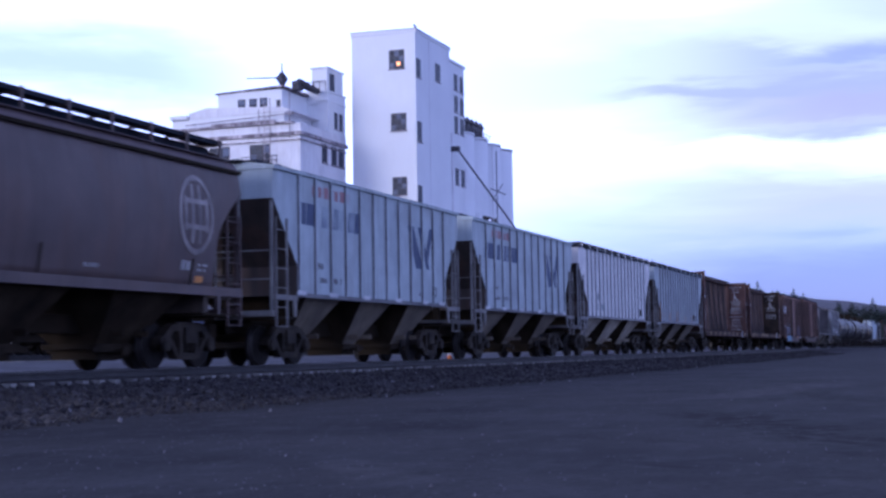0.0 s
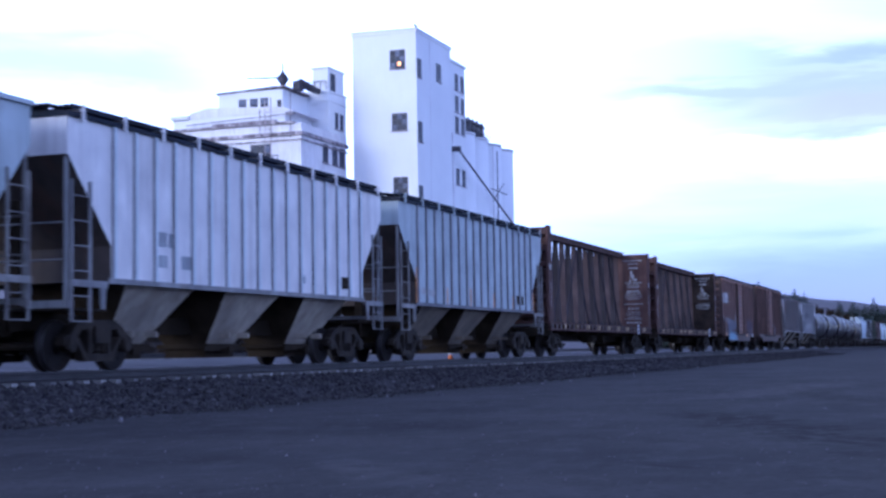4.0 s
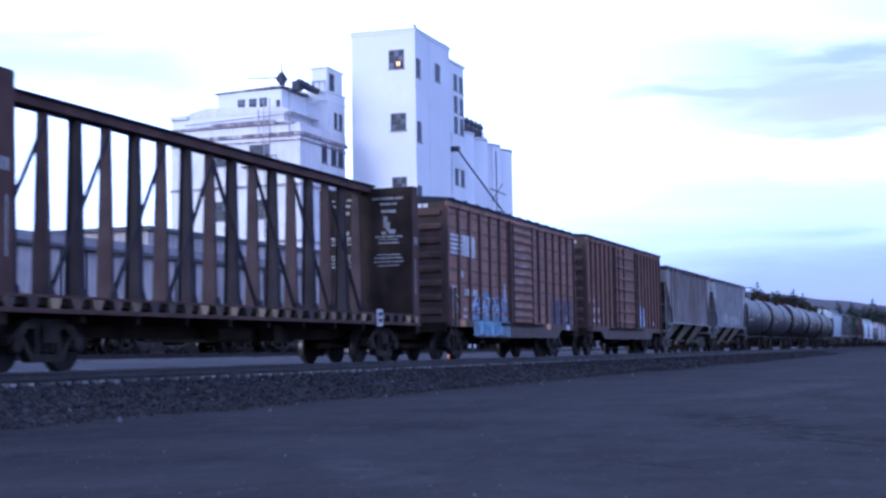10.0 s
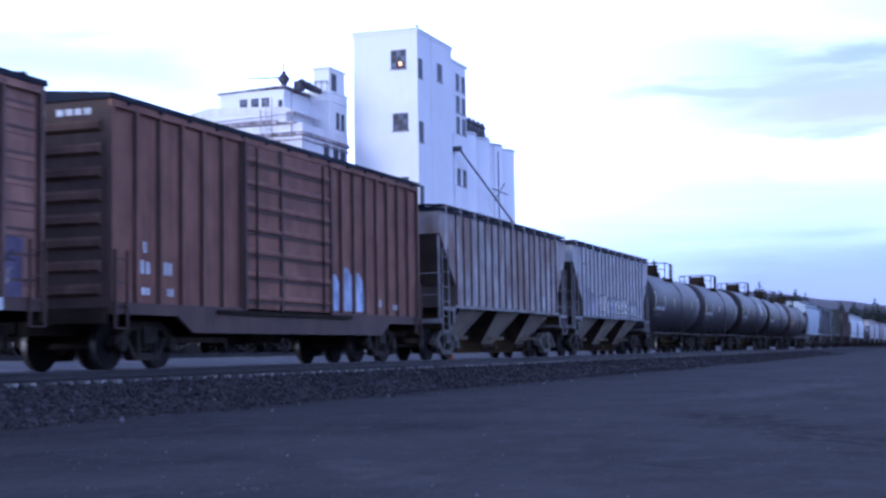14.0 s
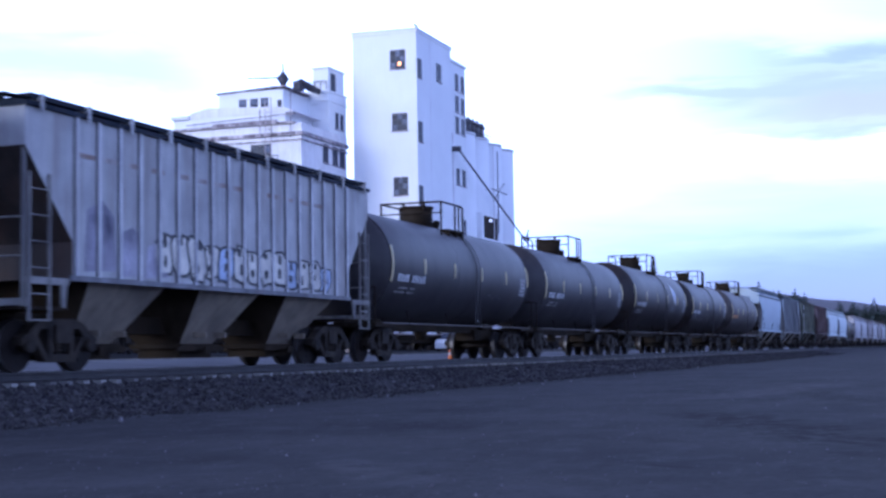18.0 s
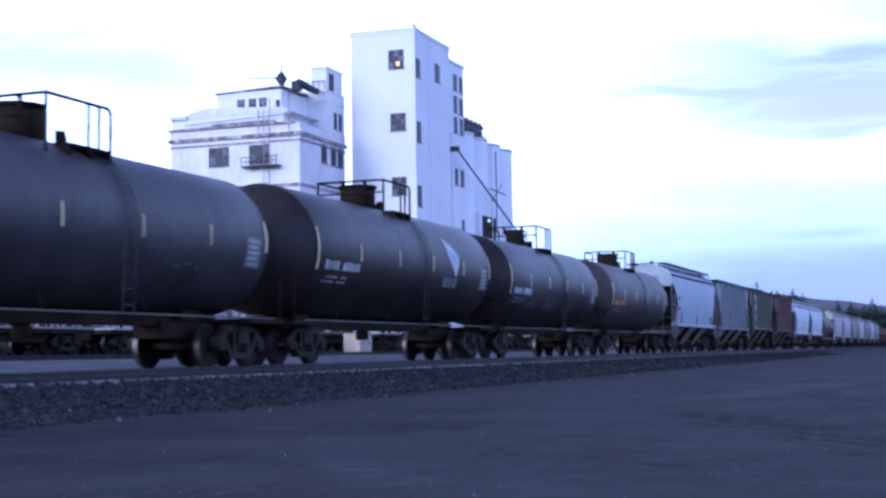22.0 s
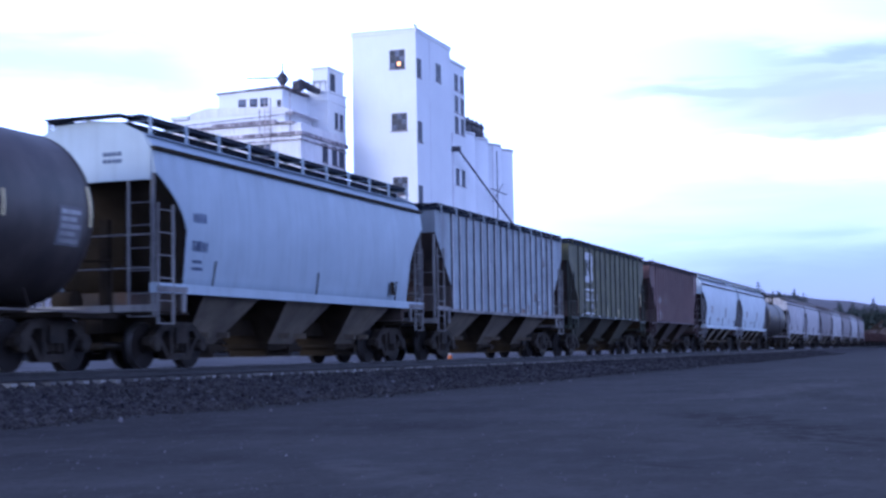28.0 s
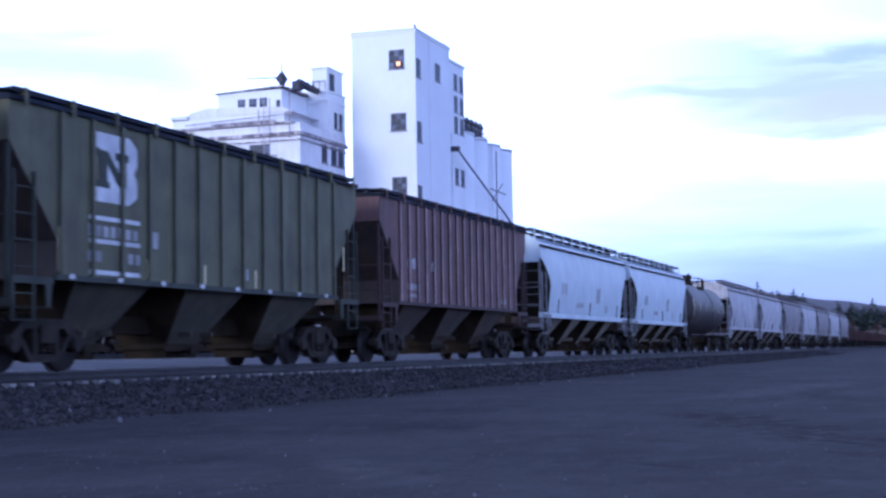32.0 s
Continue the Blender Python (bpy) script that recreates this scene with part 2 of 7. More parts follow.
M = {
    "asphalt": lot_surface(),
    "yard": mat("yard_dirt", (0.105, 0.103, 0.112), 0.95, var=0.2, scale=0.3, fine=8.0, bump=0.4, gloss=0.1),
    "ballast": mat("ballast_rock", (0.050, 0.045, 0.045), 0.9, var=0.32, scale=3.0, fine=22.0, bump=0.9, gloss=0.1),
    "stone": mat("stone", (0.062, 0.057, 0.056), 0.85, var=0.42, scale=6.0, fine=30.0, bump=0, gloss=0.1),
    "palestone": mat("pale_stone", (0.22, 0.21, 0.215), 0.85, var=0.25, scale=4.0, bump=0, gloss=0.1),
    "grit": mat("pale_grit", (0.12, 0.113, 0.125), 0.9, var=0.3, scale=9.0, bump=0, gloss=0.1),
    "tie": mat("concrete_tie", (0.23, 0.222, 0.205), 0.9, var=0.25, scale=4.0, bump=0.3, spread=0.6, gloss=0.1),
    "rail": mat("rail_steel", (0.030, 0.026, 0.027), 0.7, 0.0, var=0.25, scale=3.0),
    "railtop": mat("polished_rail", (0.22, 0.21, 0.22), 0.35, 0.9, var=0.1),
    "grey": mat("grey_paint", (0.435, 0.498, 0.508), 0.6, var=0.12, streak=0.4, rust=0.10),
    "pale": mat("pale_grey_paint", (0.78, 0.75, 0.72), 0.6, var=0.10, streak=0.35, rust=0.06),
    "dullgrey": mat("dull_grey_paint", (0.44, 0.43, 0.415), 0.65, var=0.16, streak=0.5, rust=0.35, rustcol=(0.23, 0.19, 0.165)),
    "rakepale": mat("dulled_pale_paint", (0.50, 0.47, 0.47), 0.65, var=0.16, streak=0.5, rust=0.2),
    "rakebrown": mat("brownish_grey_paint", (0.27, 0.235, 0.23), 0.65, var=0.16, streak=0.5, rust=0.3),
    "bluegrey": mat("weathered_blue_grey_paint", (0.335, 0.378, 0.400), 0.65, var=0.16, streak=0.55, rust=0.25, rustcol=(0.17, 0.14, 0.13)),
    "rustgrey": mat("rust_stained_grey_paint", (0.425, 0.38, 0.35), 0.7, var=0.25, streak=0.7, rust=0.9, rustcol=(0.215, 0.135, 0.098), rustlo=0.44),
    "white": mat("white_paint", (0.60, 0.66, 0.67), 0.55, var=0.06, streak=0.18, rust=0.04),
    "lightgrey": mat("light_grey_paint", (0.385, 0.450, 0.495), 0.55, var=0.05, streak=0.2, rust=0.03),
    "brown": mat("dark_brown_paint", (0.096, 0.064, 0.058), 0.6, var=0.14, streak=0.3, rust=0.2),
    "boxred": mat("boxcar_red_paint", (0.345, 0.176, 0.124), 0.75, gloss=0.3, var=0.18, streak=0.35, rust=0.3, rustcol=(0.08, 0.045, 0.035)),
    "boxred2": mat("oxide_red_paint", (0.262, 0.127, 0.086), 0.75, gloss=0.25, var=0.16, streak=0.35, rust=0.3, rustcol=(0.09, 0.045, 0.035)),
    "beamred": mat("mill_red_paint", (0.112, 0.063, 0.053), 0.8, gloss=0.12, var=0.2, streak=0.35, rust=0.3, rustcol=(0.06, 0.04, 0.03)),
    # lit and shaded copies of one post paint, for flat and channel posts
    "beamlit": mat("lit_red_post", (0.080, 0.057, 0.057), 0.8, gloss=0.15, var=0.2, streak=0.3, rust=0.3, rustcol=(0.07, 0.045, 0.035)),
    "postdark": mat("shaded_dark_post", (0.042, 0.036, 0.042), 0.8, gloss=0.15, var=0.2, streak=0.4),
    # slope sheets, darkened for the shade on faces that overhang
    "slope": mat("dark_slope_sheet", (0.042, 0.031, 0.021), 0.85, var=0.3, streak=0.4, rust=0.3, rustcol=(0.060, 0.042, 0.028), gloss=0.06),
    "railtan": mat("dusty_running_rail", (0.135, 0.115, 0.10), 0.8, var=0.2, streak=0.3),
    "hopred": mat("mineral_red_paint", (0.150, 0.076, 0.068), 0.7, var=0.16, streak=0.45, rust=0.3),
    "green": mat("cascade_green_paint", (0.108, 0.104, 0.046), 0.65, var=0.22, streak=0.5, rust=0.2, rustcol=(0.075, 0.055, 0.035)),
    "tank": mat("black_tank_paint", (0.044, 0.039, 0.040), 0.5, var=0.25, streak=0.3, rust=0.15, rustcol=(0.055, 0.040, 0.032), bump=0.05, gloss=0.36),
    "tankdark": mat("brown_black_tank_paint", (0.028, 0.0205, 0.0185), 0.46, var=0.3, streak=0.35, rust=0.25, rustcol=(0.048, 0.032, 0.025), bump=0.05, gloss=0.30),
    "tankbrown": mat("sooty_brown_tank_paint", (0.057, 0.045, 0.040), 0.52, var=0.3, streak=0.4, rust=0.3, rustcol=(0.09, 0.07, 0.06), bump=0.05, gloss=0.38),
    # rib paints: grime, darkened further to hold the shade of forward flanks
    "dimgrey": mat("shaded_grimy_grey", (0.17, 0.17, 0.18), 0.7, var=0.25, streak=0.6, rust=0.2),
    "ribshade": mat("shade_on_rib_flanks", (0.055, 0.053, 0.056), 0.8, var=0.3, streak=0.4, gloss=0.2),
    "rustspot": mat("patchy_rust", (0.20, 0.135, 0.10), 0.85, var=0.4, scale=6.0, rust=0.8, rustcol=(0.33, 0.34, 0.34), rustlo=0.47),
    # lighter crest paints: the highlight on the ribs is part of the colour
    "ribred": mat("lit_red_rib", (0.42, 0.285, 0.265), 0.7, var=0.25, streak=0.5),
    "ribmid": mat("lightened_grey_rib", (0.36, 0.385, 0.40), 0.7, var=0.2, streak=0.5, rust=0.15),
    "cagegrime": mat("dusty_grey_ironwork", (0.27, 0.257, 0.238), 0.75, var=0.3, streak=0.5, rust=0.4, rustcol=(0.10, 0.075, 0.06)),
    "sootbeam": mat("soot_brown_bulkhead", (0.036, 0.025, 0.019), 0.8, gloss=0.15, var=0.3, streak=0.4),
    "ribtan": mat("lit_pale_rib", (0.60, 0.59, 0.58), 0.7, var=0.2, streak=0.5, rust=0.2, rustcol=(0.2, 0.16, 0.14)),
    "fadedtag": mat("faded_violet_spray", (0.33, 0.31, 0.36), 0.7, var=0.4, scale=1.6, streak=0.4, rust=0.4, rustcol=(0.36, 0.35, 0.36)),
    "blueworn": mat("worn_blue_lettering", (0.050, 0.075, 0.15), 0.6, var=0.15, streak=0.2, rust=0.9, rustcol=(0.36, 0.42, 0.45), rustlo=0.46),
    # the other car colours, again with flank shade in the paint
    "dimpale": mat("shaded_grimy_pale", (0.27, 0.265, 0.26), 0.7, var=0.25, streak=0.6, rust=0.15),
    "dimgreen": mat("shaded_grimy_green", (0.034, 0.040, 0.026), 0.7, var=0.2, streak=0.5),
    "dimred": mat("shaded_grimy_red", (0.055, 0.024, 0.022), 0.7, var=0.2, streak=0.5),
    "dimbox": mat("shaded_grimy_boxcar", (0.080, 0.042, 0.031), 0.7, var=0.2, streak=0.5),
    "under": mat("grimy_shaded_steel", (0.030, 0.0225, 0.0155), 0.85, 0.0, var=0.25, rust=0.3, rustcol=(0.040, 0.027, 0.018), gloss=0.06),
    "bay": mat("dusty_bay_paint", (0.190, 0.156, 0.116), 0.8, var=0.2, streak=0.5, rust=0.35, rustcol=(0.13, 0.095, 0.068)),
    "baypale": mat("chalky_bay_paint", (0.42, 0.365, 0.29), 0.8, var=0.2, streak=0.5, rust=0.4, rustcol=(0.20, 0.15, 0.11)),
    "baylight": mat("pale_bay_paint", (0.250, 0.208, 0.154), 0.8, var=0.2, streak=0.5, rust=0.3, rustcol=(0.16, 0.12, 0.088)),
    "baygreen": mat("green_bay_paint", (0.082, 0.072, 0.048), 0.8, var=0.2, streak=0.5, rust=0.3, rustcol=(0.08, 0.065, 0.048)),
    # dark bay colour; in the end recesses it stands in for shade
    "baydark": mat("dark_brown_bay_paint", (0.078, 0.058, 0.046), 0.8, var=0.2, streak=0.4, rust=0.3),
    "truck": mat("cast_steel_truck", (0.036, 0.028, 0.021), 0.75, 0.0, var=0.35, scale=2.5, rust=0.4, rustcol=(0.028, 0.018, 0.012), gloss=0.15),
    "truckdust": mat("dusty_cast_truck", (0.16, 0.145, 0.125), 0.8, var=0.35, scale=2.5, rust=0.6, rustcol=(0.05, 0.036, 0.026), gloss=0.12),
    "wheel": mat("wheel_steel", (0.022, 0.0185, 0.017), 0.7, 0.0, var=0.25, rust=0.4, rustcol=(0.024, 0.016, 0.012), gloss=0.08),
    "tread": mat("worn_wheel_rim", (0.13, 0.122, 0.118), 0.45, 0.7, var=0.2),
    "grate": mat("galvanised_grating", (0.028, 0.032, 0.042), 0.8, 0.0, var=0.2, gloss=0.08),
    # roof colour, dark enough to include the shade along hopper eaves
    "roofgal": mat("weathered_shaded_roof", (0.028, 0.034, 0.046), 0.8, 0.0, var=0.25, rust=0.1, gloss=0.08),
    "mark": mat("white_lettering", (0.62, 0.62, 0.62), 0.6, var=0.2, streak=0.3),
    "markdim": mat("worn_white_lettering", (0.40, 0.39, 0.38), 0.65, var=0.3, streak=0.5),
    "ghost": mat("faded_emblem_paint", (0.31, 0.265, 0.245), 0.65, var=0.3, streak=0.5),
    "blue": mat("blue_lettering", (0.050, 0.075, 0.15), 0.6, var=0.15, streak=0.2),
    "red": mat("red_lettering", (0.36, 0.17, 0.175), 0.6, var=0.2, streak=0.3),
    "reflect": mat("yellow_reflector", (0.80, 0.66, 0.36), 0.5, var=0.15, streak=0.2),
    "orange": mat("orange_reflector", (0.68, 0.28, 0.07), 0.5, var=0.2, streak=0.2),
    "ochrewood": mat("weathered_ochre_block", (0.27, 0.19, 0.11), 0.8, var=0.4, scale=3.0, spread=1.0),
    "wood": mat("bare_lumber", (0.32, 0.27, 0.23), 0.8, var=0.3, scale=3.0, spread=1.0),
    "cyan": mat("sky_blue_spray", (0.17, 0.34, 0.46), 0.6, var=0.35, scale=2.5, rust=0.55, rustcol=(0.12, 0.09, 0.10), rustlo=0.48),
    "paleblue": mat("pale_blue_spray", (0.46, 0.54, 0.70), 0.65, var=0.3, scale=2.0),
    "patchblue": mat("dark_blue_repaint", (0.020, 0.022, 0.034), 0.6, var=0.25, streak=0.3),
    "purple": mat("dull_purple_spray", (0.10, 0.075, 0.13), 0.65, var=0.3, scale=2.5),
    "spray": mat("cream_spray", (0.68, 0.64, 0.55), 0.6, var=0.25),
    "sprayblack": mat("black_spray", (0.03, 0.03, 0.035), 0.6, var=0.2),
    "mill": mat("white_washed_concrete", (0.86, 0.86, 0.86), 0.85, var=0.03, scale=0.15, streak=0.04, fine=6.0, bump=0.1),
    "millworn": mat("worn_white_plaster", (0.84, 0.82, 0.83), 0.85, var=0.06, scale=0.3, streak=0.16, rust=0.12, rustcol=(0.35, 0.27, 0.25), fine=6.0, bump=0.1),
    "trim": mat("stained_cornice", (0.56, 0.50, 0.51), 0.85, var=0.3, scale=0.9, streak=0.7, rust=0.85, rustcol=(0.12, 0.09, 0.10), rustlo=0.45),
    "glass": mat("dark_window_glass", (0.050, 0.058, 0.085), 0.4, var=0.4, scale=1.5, bump=0, gloss=0.2),
    "blind": mat("grey_window_blind", (0.17, 0.19, 0.25), 0.8, var=0.2, gloss=0.1),
    "boxpost": mat("dusty_boxcar_post", (0.21, 0.115, 0.085), 0.75, var=0.2, streak=0.5),
    # bead lips, their shade put into the colour
    "boxbead": mat("shaded_panel_bead", (0.115, 0.062, 0.046), 0.7, var=0.2, streak=0.4),
    # boxcar ends: soot, plus the shade between cars and ribs put into the colour
    "endrib": mat("shaded_sooty_end_rib", (0.150, 0.088, 0.064), 0.8, gloss=0.2, var=0.25, streak=0.4),
    "endbox": mat("shaded_sooty_end_sheet", (0.080, 0.048, 0.037), 0.8, var=0.2, streak=0.5),
    "iron": mat("weathered_iron", (0.07, 0.066, 0.08), 0.8, 0.0, var=0.2),
    "warehouse": mat("pale_corrugated_wall", (0.50, 0.45, 0.43), 0.8, var=0.2, scale=0.4, streak=0.45, rust=0.3, rustcol=(0.28, 0.22, 0.19)),
    "eave": mat("dark_eave", (0.12, 0.11, 0.12), 0.8, var=0.2),
    "trunk": mat("bark", (0.06, 0.045, 0.035), 0.9, var=0.25),
    "needle": mat("conifer_needles", (0.028, 0.042, 0.034), 0.85, var=0.3, scale=2.0),
    "bush": mat("bare_brush", (0.085, 0.062, 0.055), 0.9, var=0.25, scale=0.6),
    "weed": mat("dry_weed", (0.042, 0.034, 0.028), 0.9, var=0.3, scale=0.8),
    "hill": mat("dry_hillside", (0.088, 0.079, 0.09), 0.95, var=0.2, scale=0.02, fine=0.3, bump=0),
    "cone": mat("orange_plastic", (0.75, 0.20, 0.06), 0.5, var=0.1),
    "shed": mat("cream_painted_steel", (0.55, 0.44, 0.34), 0.6, var=0.1, streak=0.2),
    "carpaint": mat("white_car_paint", (0.75, 0.75, 0.75), 0.3, var=0.03, bump=0),
    "lampwhite": mat("lit_white_lamp", (0.75, 0.78, 1.0), 0.5, var=0.0, bump=0, emit=0.9),
    "lampglow": mat("lit_lamp", (1.0, 0.42, 0.16), 0.5, var=0.0, bump=0, emit=3.0),
}


# ---------------------------------------------------------------- mesh tools
def box(bm, x0, x1, y0, y1, z0, z1, mi=0):
    vs = [bm.verts.new((x, y, z)) for x in (x0, x1) for y in (y0, y1) for z in (z0, z1)]
    for f in ((0, 1, 3, 2), (4, 6, 7, 5), (0, 4, 5, 1), (2, 3, 7, 6), (0, 2, 6, 4), (1, 5, 7, 3)):
        bm.faces.new([vs[i] for i in f]).material_index = mi
    return vs


def prism(bm, pts, a, b, axis="y", mi=0):
    """A closed outline, drawn in the plane across the axis, pulled along it from a to b."""
    def at(p, q, c):
        return {"y": (p, c, q), "x": (c, p, q), "z": (p, q, c)}[axis]
    lo = [bm.verts.new(at(p, q, a)) for p, q in pts]
    hi = [bm.verts.new(at(p, q, b)) for p, q in pts]
    k = len(pts)
    fs = [bm.faces.new(lo), bm.faces.new(hi[::-1])]
    fs += [bm.faces.new((lo[i], hi[i], hi[(i + 1) % k], lo[(i + 1) % k])) for i in range(k)]
    for f in fs:
        f.material_index = mi


def rod(bm, p, q, r, seg=6, r2=None, mi=0, caps=True):
    p, q = Vector(p), Vector(q)
    d = (q - p).normalized()
    s = d.orthogonal().normalized()
    t = d.cross(s)
    r2 = r if r2 is None else r2
    A, B = [], []
    for i in range(seg):
        w = 2 * math.pi * i / seg
        v = s * math.cos(w) + t * math.sin(w)
        A.append(bm.verts.new(p + v * r)), B.append(bm.verts.new(q + v * r2))
    for i in range(seg):
        f = bm.faces.new((A[i], A[(i + 1) % seg], B[(i + 1) % seg], B[i]))
        f.material_index, f.smooth = mi, seg > 7
    if caps:
        bm.faces.new(A[::-1]).material_index = mi
        bm.faces.new(B).material_index = mi


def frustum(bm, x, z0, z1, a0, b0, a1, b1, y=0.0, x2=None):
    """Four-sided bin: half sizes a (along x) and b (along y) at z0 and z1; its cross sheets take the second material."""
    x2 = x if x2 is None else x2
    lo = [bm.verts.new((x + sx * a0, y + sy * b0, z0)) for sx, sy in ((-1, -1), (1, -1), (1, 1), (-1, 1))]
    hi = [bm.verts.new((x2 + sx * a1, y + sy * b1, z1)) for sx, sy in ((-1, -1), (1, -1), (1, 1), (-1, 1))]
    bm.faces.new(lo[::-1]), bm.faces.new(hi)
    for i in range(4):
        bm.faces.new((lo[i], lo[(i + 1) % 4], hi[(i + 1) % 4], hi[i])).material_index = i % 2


def shape(name, draw, material, *more):
    """A mesh drawn by draw(bm)."""
    bm = bmesh.new()
    draw(bm)
    bmesh.ops.recalc_face_normals(bm, faces=bm.faces)
    me = bpy.data.meshes.new(name)
    bm.to_mesh(me)
    bm.free()
    for m in (material, *more):
        me.materials.append(M[m])
    return me


KEPT = {}


def kept(key, draw, material, *more):
    """As shape(), but drawn once for alike pieces, which then share the mesh."""
    if key not in KEPT:
        KEPT[key] = shape(key[0] if isinstance(key, tuple) else key, draw, material, *more)
    return KEPT[key]


def put(name, me, parent=None, loc=(0, 0, 0), label="", turn=0.0):
    ob = new(name, me)
    ob.parent = parent
    ob.location = loc
    if turn:
        ob.rotation_euler = (0, 0, turn)
    if label:
        ob["label"] = label
    return ob


def part(name, draw, material, parent, label="", *more):
    return put(name, shape(name, draw, material, *more), parent, (0, 0, 0), label)


# ---------------------------------------------------------------- the train
SPEED = 8.857            # metres a second, towards -x
TRACK_Y, RAIL_Z = 15.85, 0.545
WHEEL_R = 0.457
CARS, WHEELSETS = [], {-1: [], 1: []}


def draw_side_frame(bm):
    """A cast truck side: arched top member, two slanting legs, a low tie and the journal boxes."""
    prism(bm, [(-1.10, 0.46), (-1.08, 0.60), (-0.92, 0.66), (-0.70, 0.84), (-0.50, 0.91), (0.50, 0.91), (0.70, 0.84), (0.92, 0.66), (1.08, 0.60), (1.10, 0.46),
               (0.98, 0.54), (0.74, 0.55), (0.56, 0.75), (-0.56, 0.75), (-0.74, 0.55), (-0.98, 0.54)], -0.10, 0.10)
    for s in (-1, 1):
        prism(bm, [(s * 0.80, 0.66), (s * 0.64, 0.60), (s * 0.30, 0.20), (s * 0.44, 0.17)], -0.09, 0.09)
        box(bm, s * 0.31 - 0.055, s * 0.31 + 0.055, -0.11, 0.07, 0.24, 0.78)
        rod(bm, (s * 0.89, -0.15, 0.457), (s * 0.89, 0.06, 0.457), 0.12, 10)
        box(bm, s * 0.89 - 0.10, s * 0.89 + 0.10, -0.12, 0.05, 0.52, 0.62)
    prism(bm, [(-0.46, 0.17), (-0.40, 0.31), (0.40, 0.31), (0.46, 0.17)], -0.10, 0.10)
    box(bm, -0.50, 0.50, -0.115, -0.10, 0.895, 0.925)


def draw_springs(bm):
    for x in (-0.19, 0.0, 0.19):
        rod(bm, (x, 0, 0.33), (x, 0, 0.62), 0.075, 8)
        for k in range(4):
            rod(bm, (x, 0, 0.36 + k * 0.07), (x, 0, 0.385 + k * 0.07), 0.092, 8)


def draw_wheelset(bm):
    rod(bm, (0, -0.95, 0), (0, 0.95, 0), 0.08, 8, mi=0)
    for s in (-1, 1):
        y = s * 0.755
        rod(bm, (0, y - 0.064, 0), (0, y + 0.064, 0), WHEEL_R, 24, mi=1, caps=False)     # tread
        rod(bm, (0, y - s * 0.06, 0), (0, y + s * 0.06, 0), WHEEL_R - 0.004, 24, mi=0)
        rod(bm, (0, y - s * 0.065, 0), (0, y - s * 0.10, 0), WHEEL_R + 0.028, 24, mi=0)     # flange
        rod(bm, (0, y + s * 0.055, 0), (0, y + s * 0.068, 0), WHEEL_R - 0.05, 24, mi=0)
        rod(bm, (0, y + s * 0.06, 0), (0, y + s * 0.13, 0), 0.15, 10, mi=0)
        for k in range(4):
            w = k * math.pi / 2
            box(bm, math.cos(w) * 0.26 - 0.03, math.cos(w) * 0.26 + 0.03, y + s * 0.06 - 0.02, y + s * 0.06 + 0.02, math.sin(w) * 0.26 - 0.03, math.sin(w) * 0.26 + 0.03)


def draw_coupler(bm):
    box(bm, -0.05, 0.55, -0.09, 0.09, 0.68, 0.90)
    prism(bm, [(0.50, -0.16), (0.72, -0.20), (0.80, -0.05), (0.70, 0.02), (0.80, 0.14), (0.62, 0.18), (0.50, 0.14)], 0.63, 0.95, "z")
    rod(bm, (0.35, 0, 0.68), (0.45, 0.12, 0.35), 0.03, 6)
    rod(bm, (0.45, 0.12, 0.35), (0.75, 0.14, 0.42), 0.03, 6)


def running_gear(car, length, centres, paint="truck"):
    """Two trucks with their wheels, and the couplers."""
    for s in (-1, 1):
        t = put("truck", kept(("truck", paint), lambda bm: (box(bm, -0.2, 0.2, -1.15, 1.15, 0.50, 0.82), rod(bm, (0, 0, 0.8), (0, 0, 1.0), 0.25, 10)), paint), car, (s * centres, 0, 0))
        for y in (-1.0, 1.0):
            put("side_frame", kept(("side_frame", paint), draw_side_frame, paint), t, (0, y, 0))
            put("spring_nest", kept("spring_nest", draw_springs, "truck"), t, (0, y, 0))["kind"] = "stuff"
        for k in (-1, 1):
            w = put("wheelset", kept("wheelset", draw_wheelset, "wheel", "tread"), t, (k * 0.89, 0, WHEEL_R))
            WHEELSETS[k].append(w)
        put("coupler", kept("coupler", draw_coupler, "under"), car, (s * (length / 2 - 0.1), 0, 0), turn=0 if s > 0 else math.pi)


def draw_ladder(z0, z1, step=0.36, w=0.42):
    def draw(bm):
        for x in (0, w):
            box(bm, x - 0.018, x + 0.018, -0.025, 0.025, z0, z1)
        z = z0 + 0.014
        while z < z1:
            rod(bm, (0, 0, z), (w, 0, z), 0.013, 5)
            z += step
    return draw


def plate(bm, x0, x1, z0, z1, y, t=0.006):
    box(bm, x0, x1, y - t, y, z0, z1)


def letter_bars(bm, x, z, w, h, y, count, seed):
    """A row of small plain blocks where worn lettering stands."""
    r = random.Random(seed)
    step = w / count
    for i in range(count):
        if r.random() < 0.12:
            continue
        plate(bm, x + i * step, x + i * step + step * (0.55 + 0.3 * r.random()), z, z + h * (0.85 + 0.15 * r.random()), y)


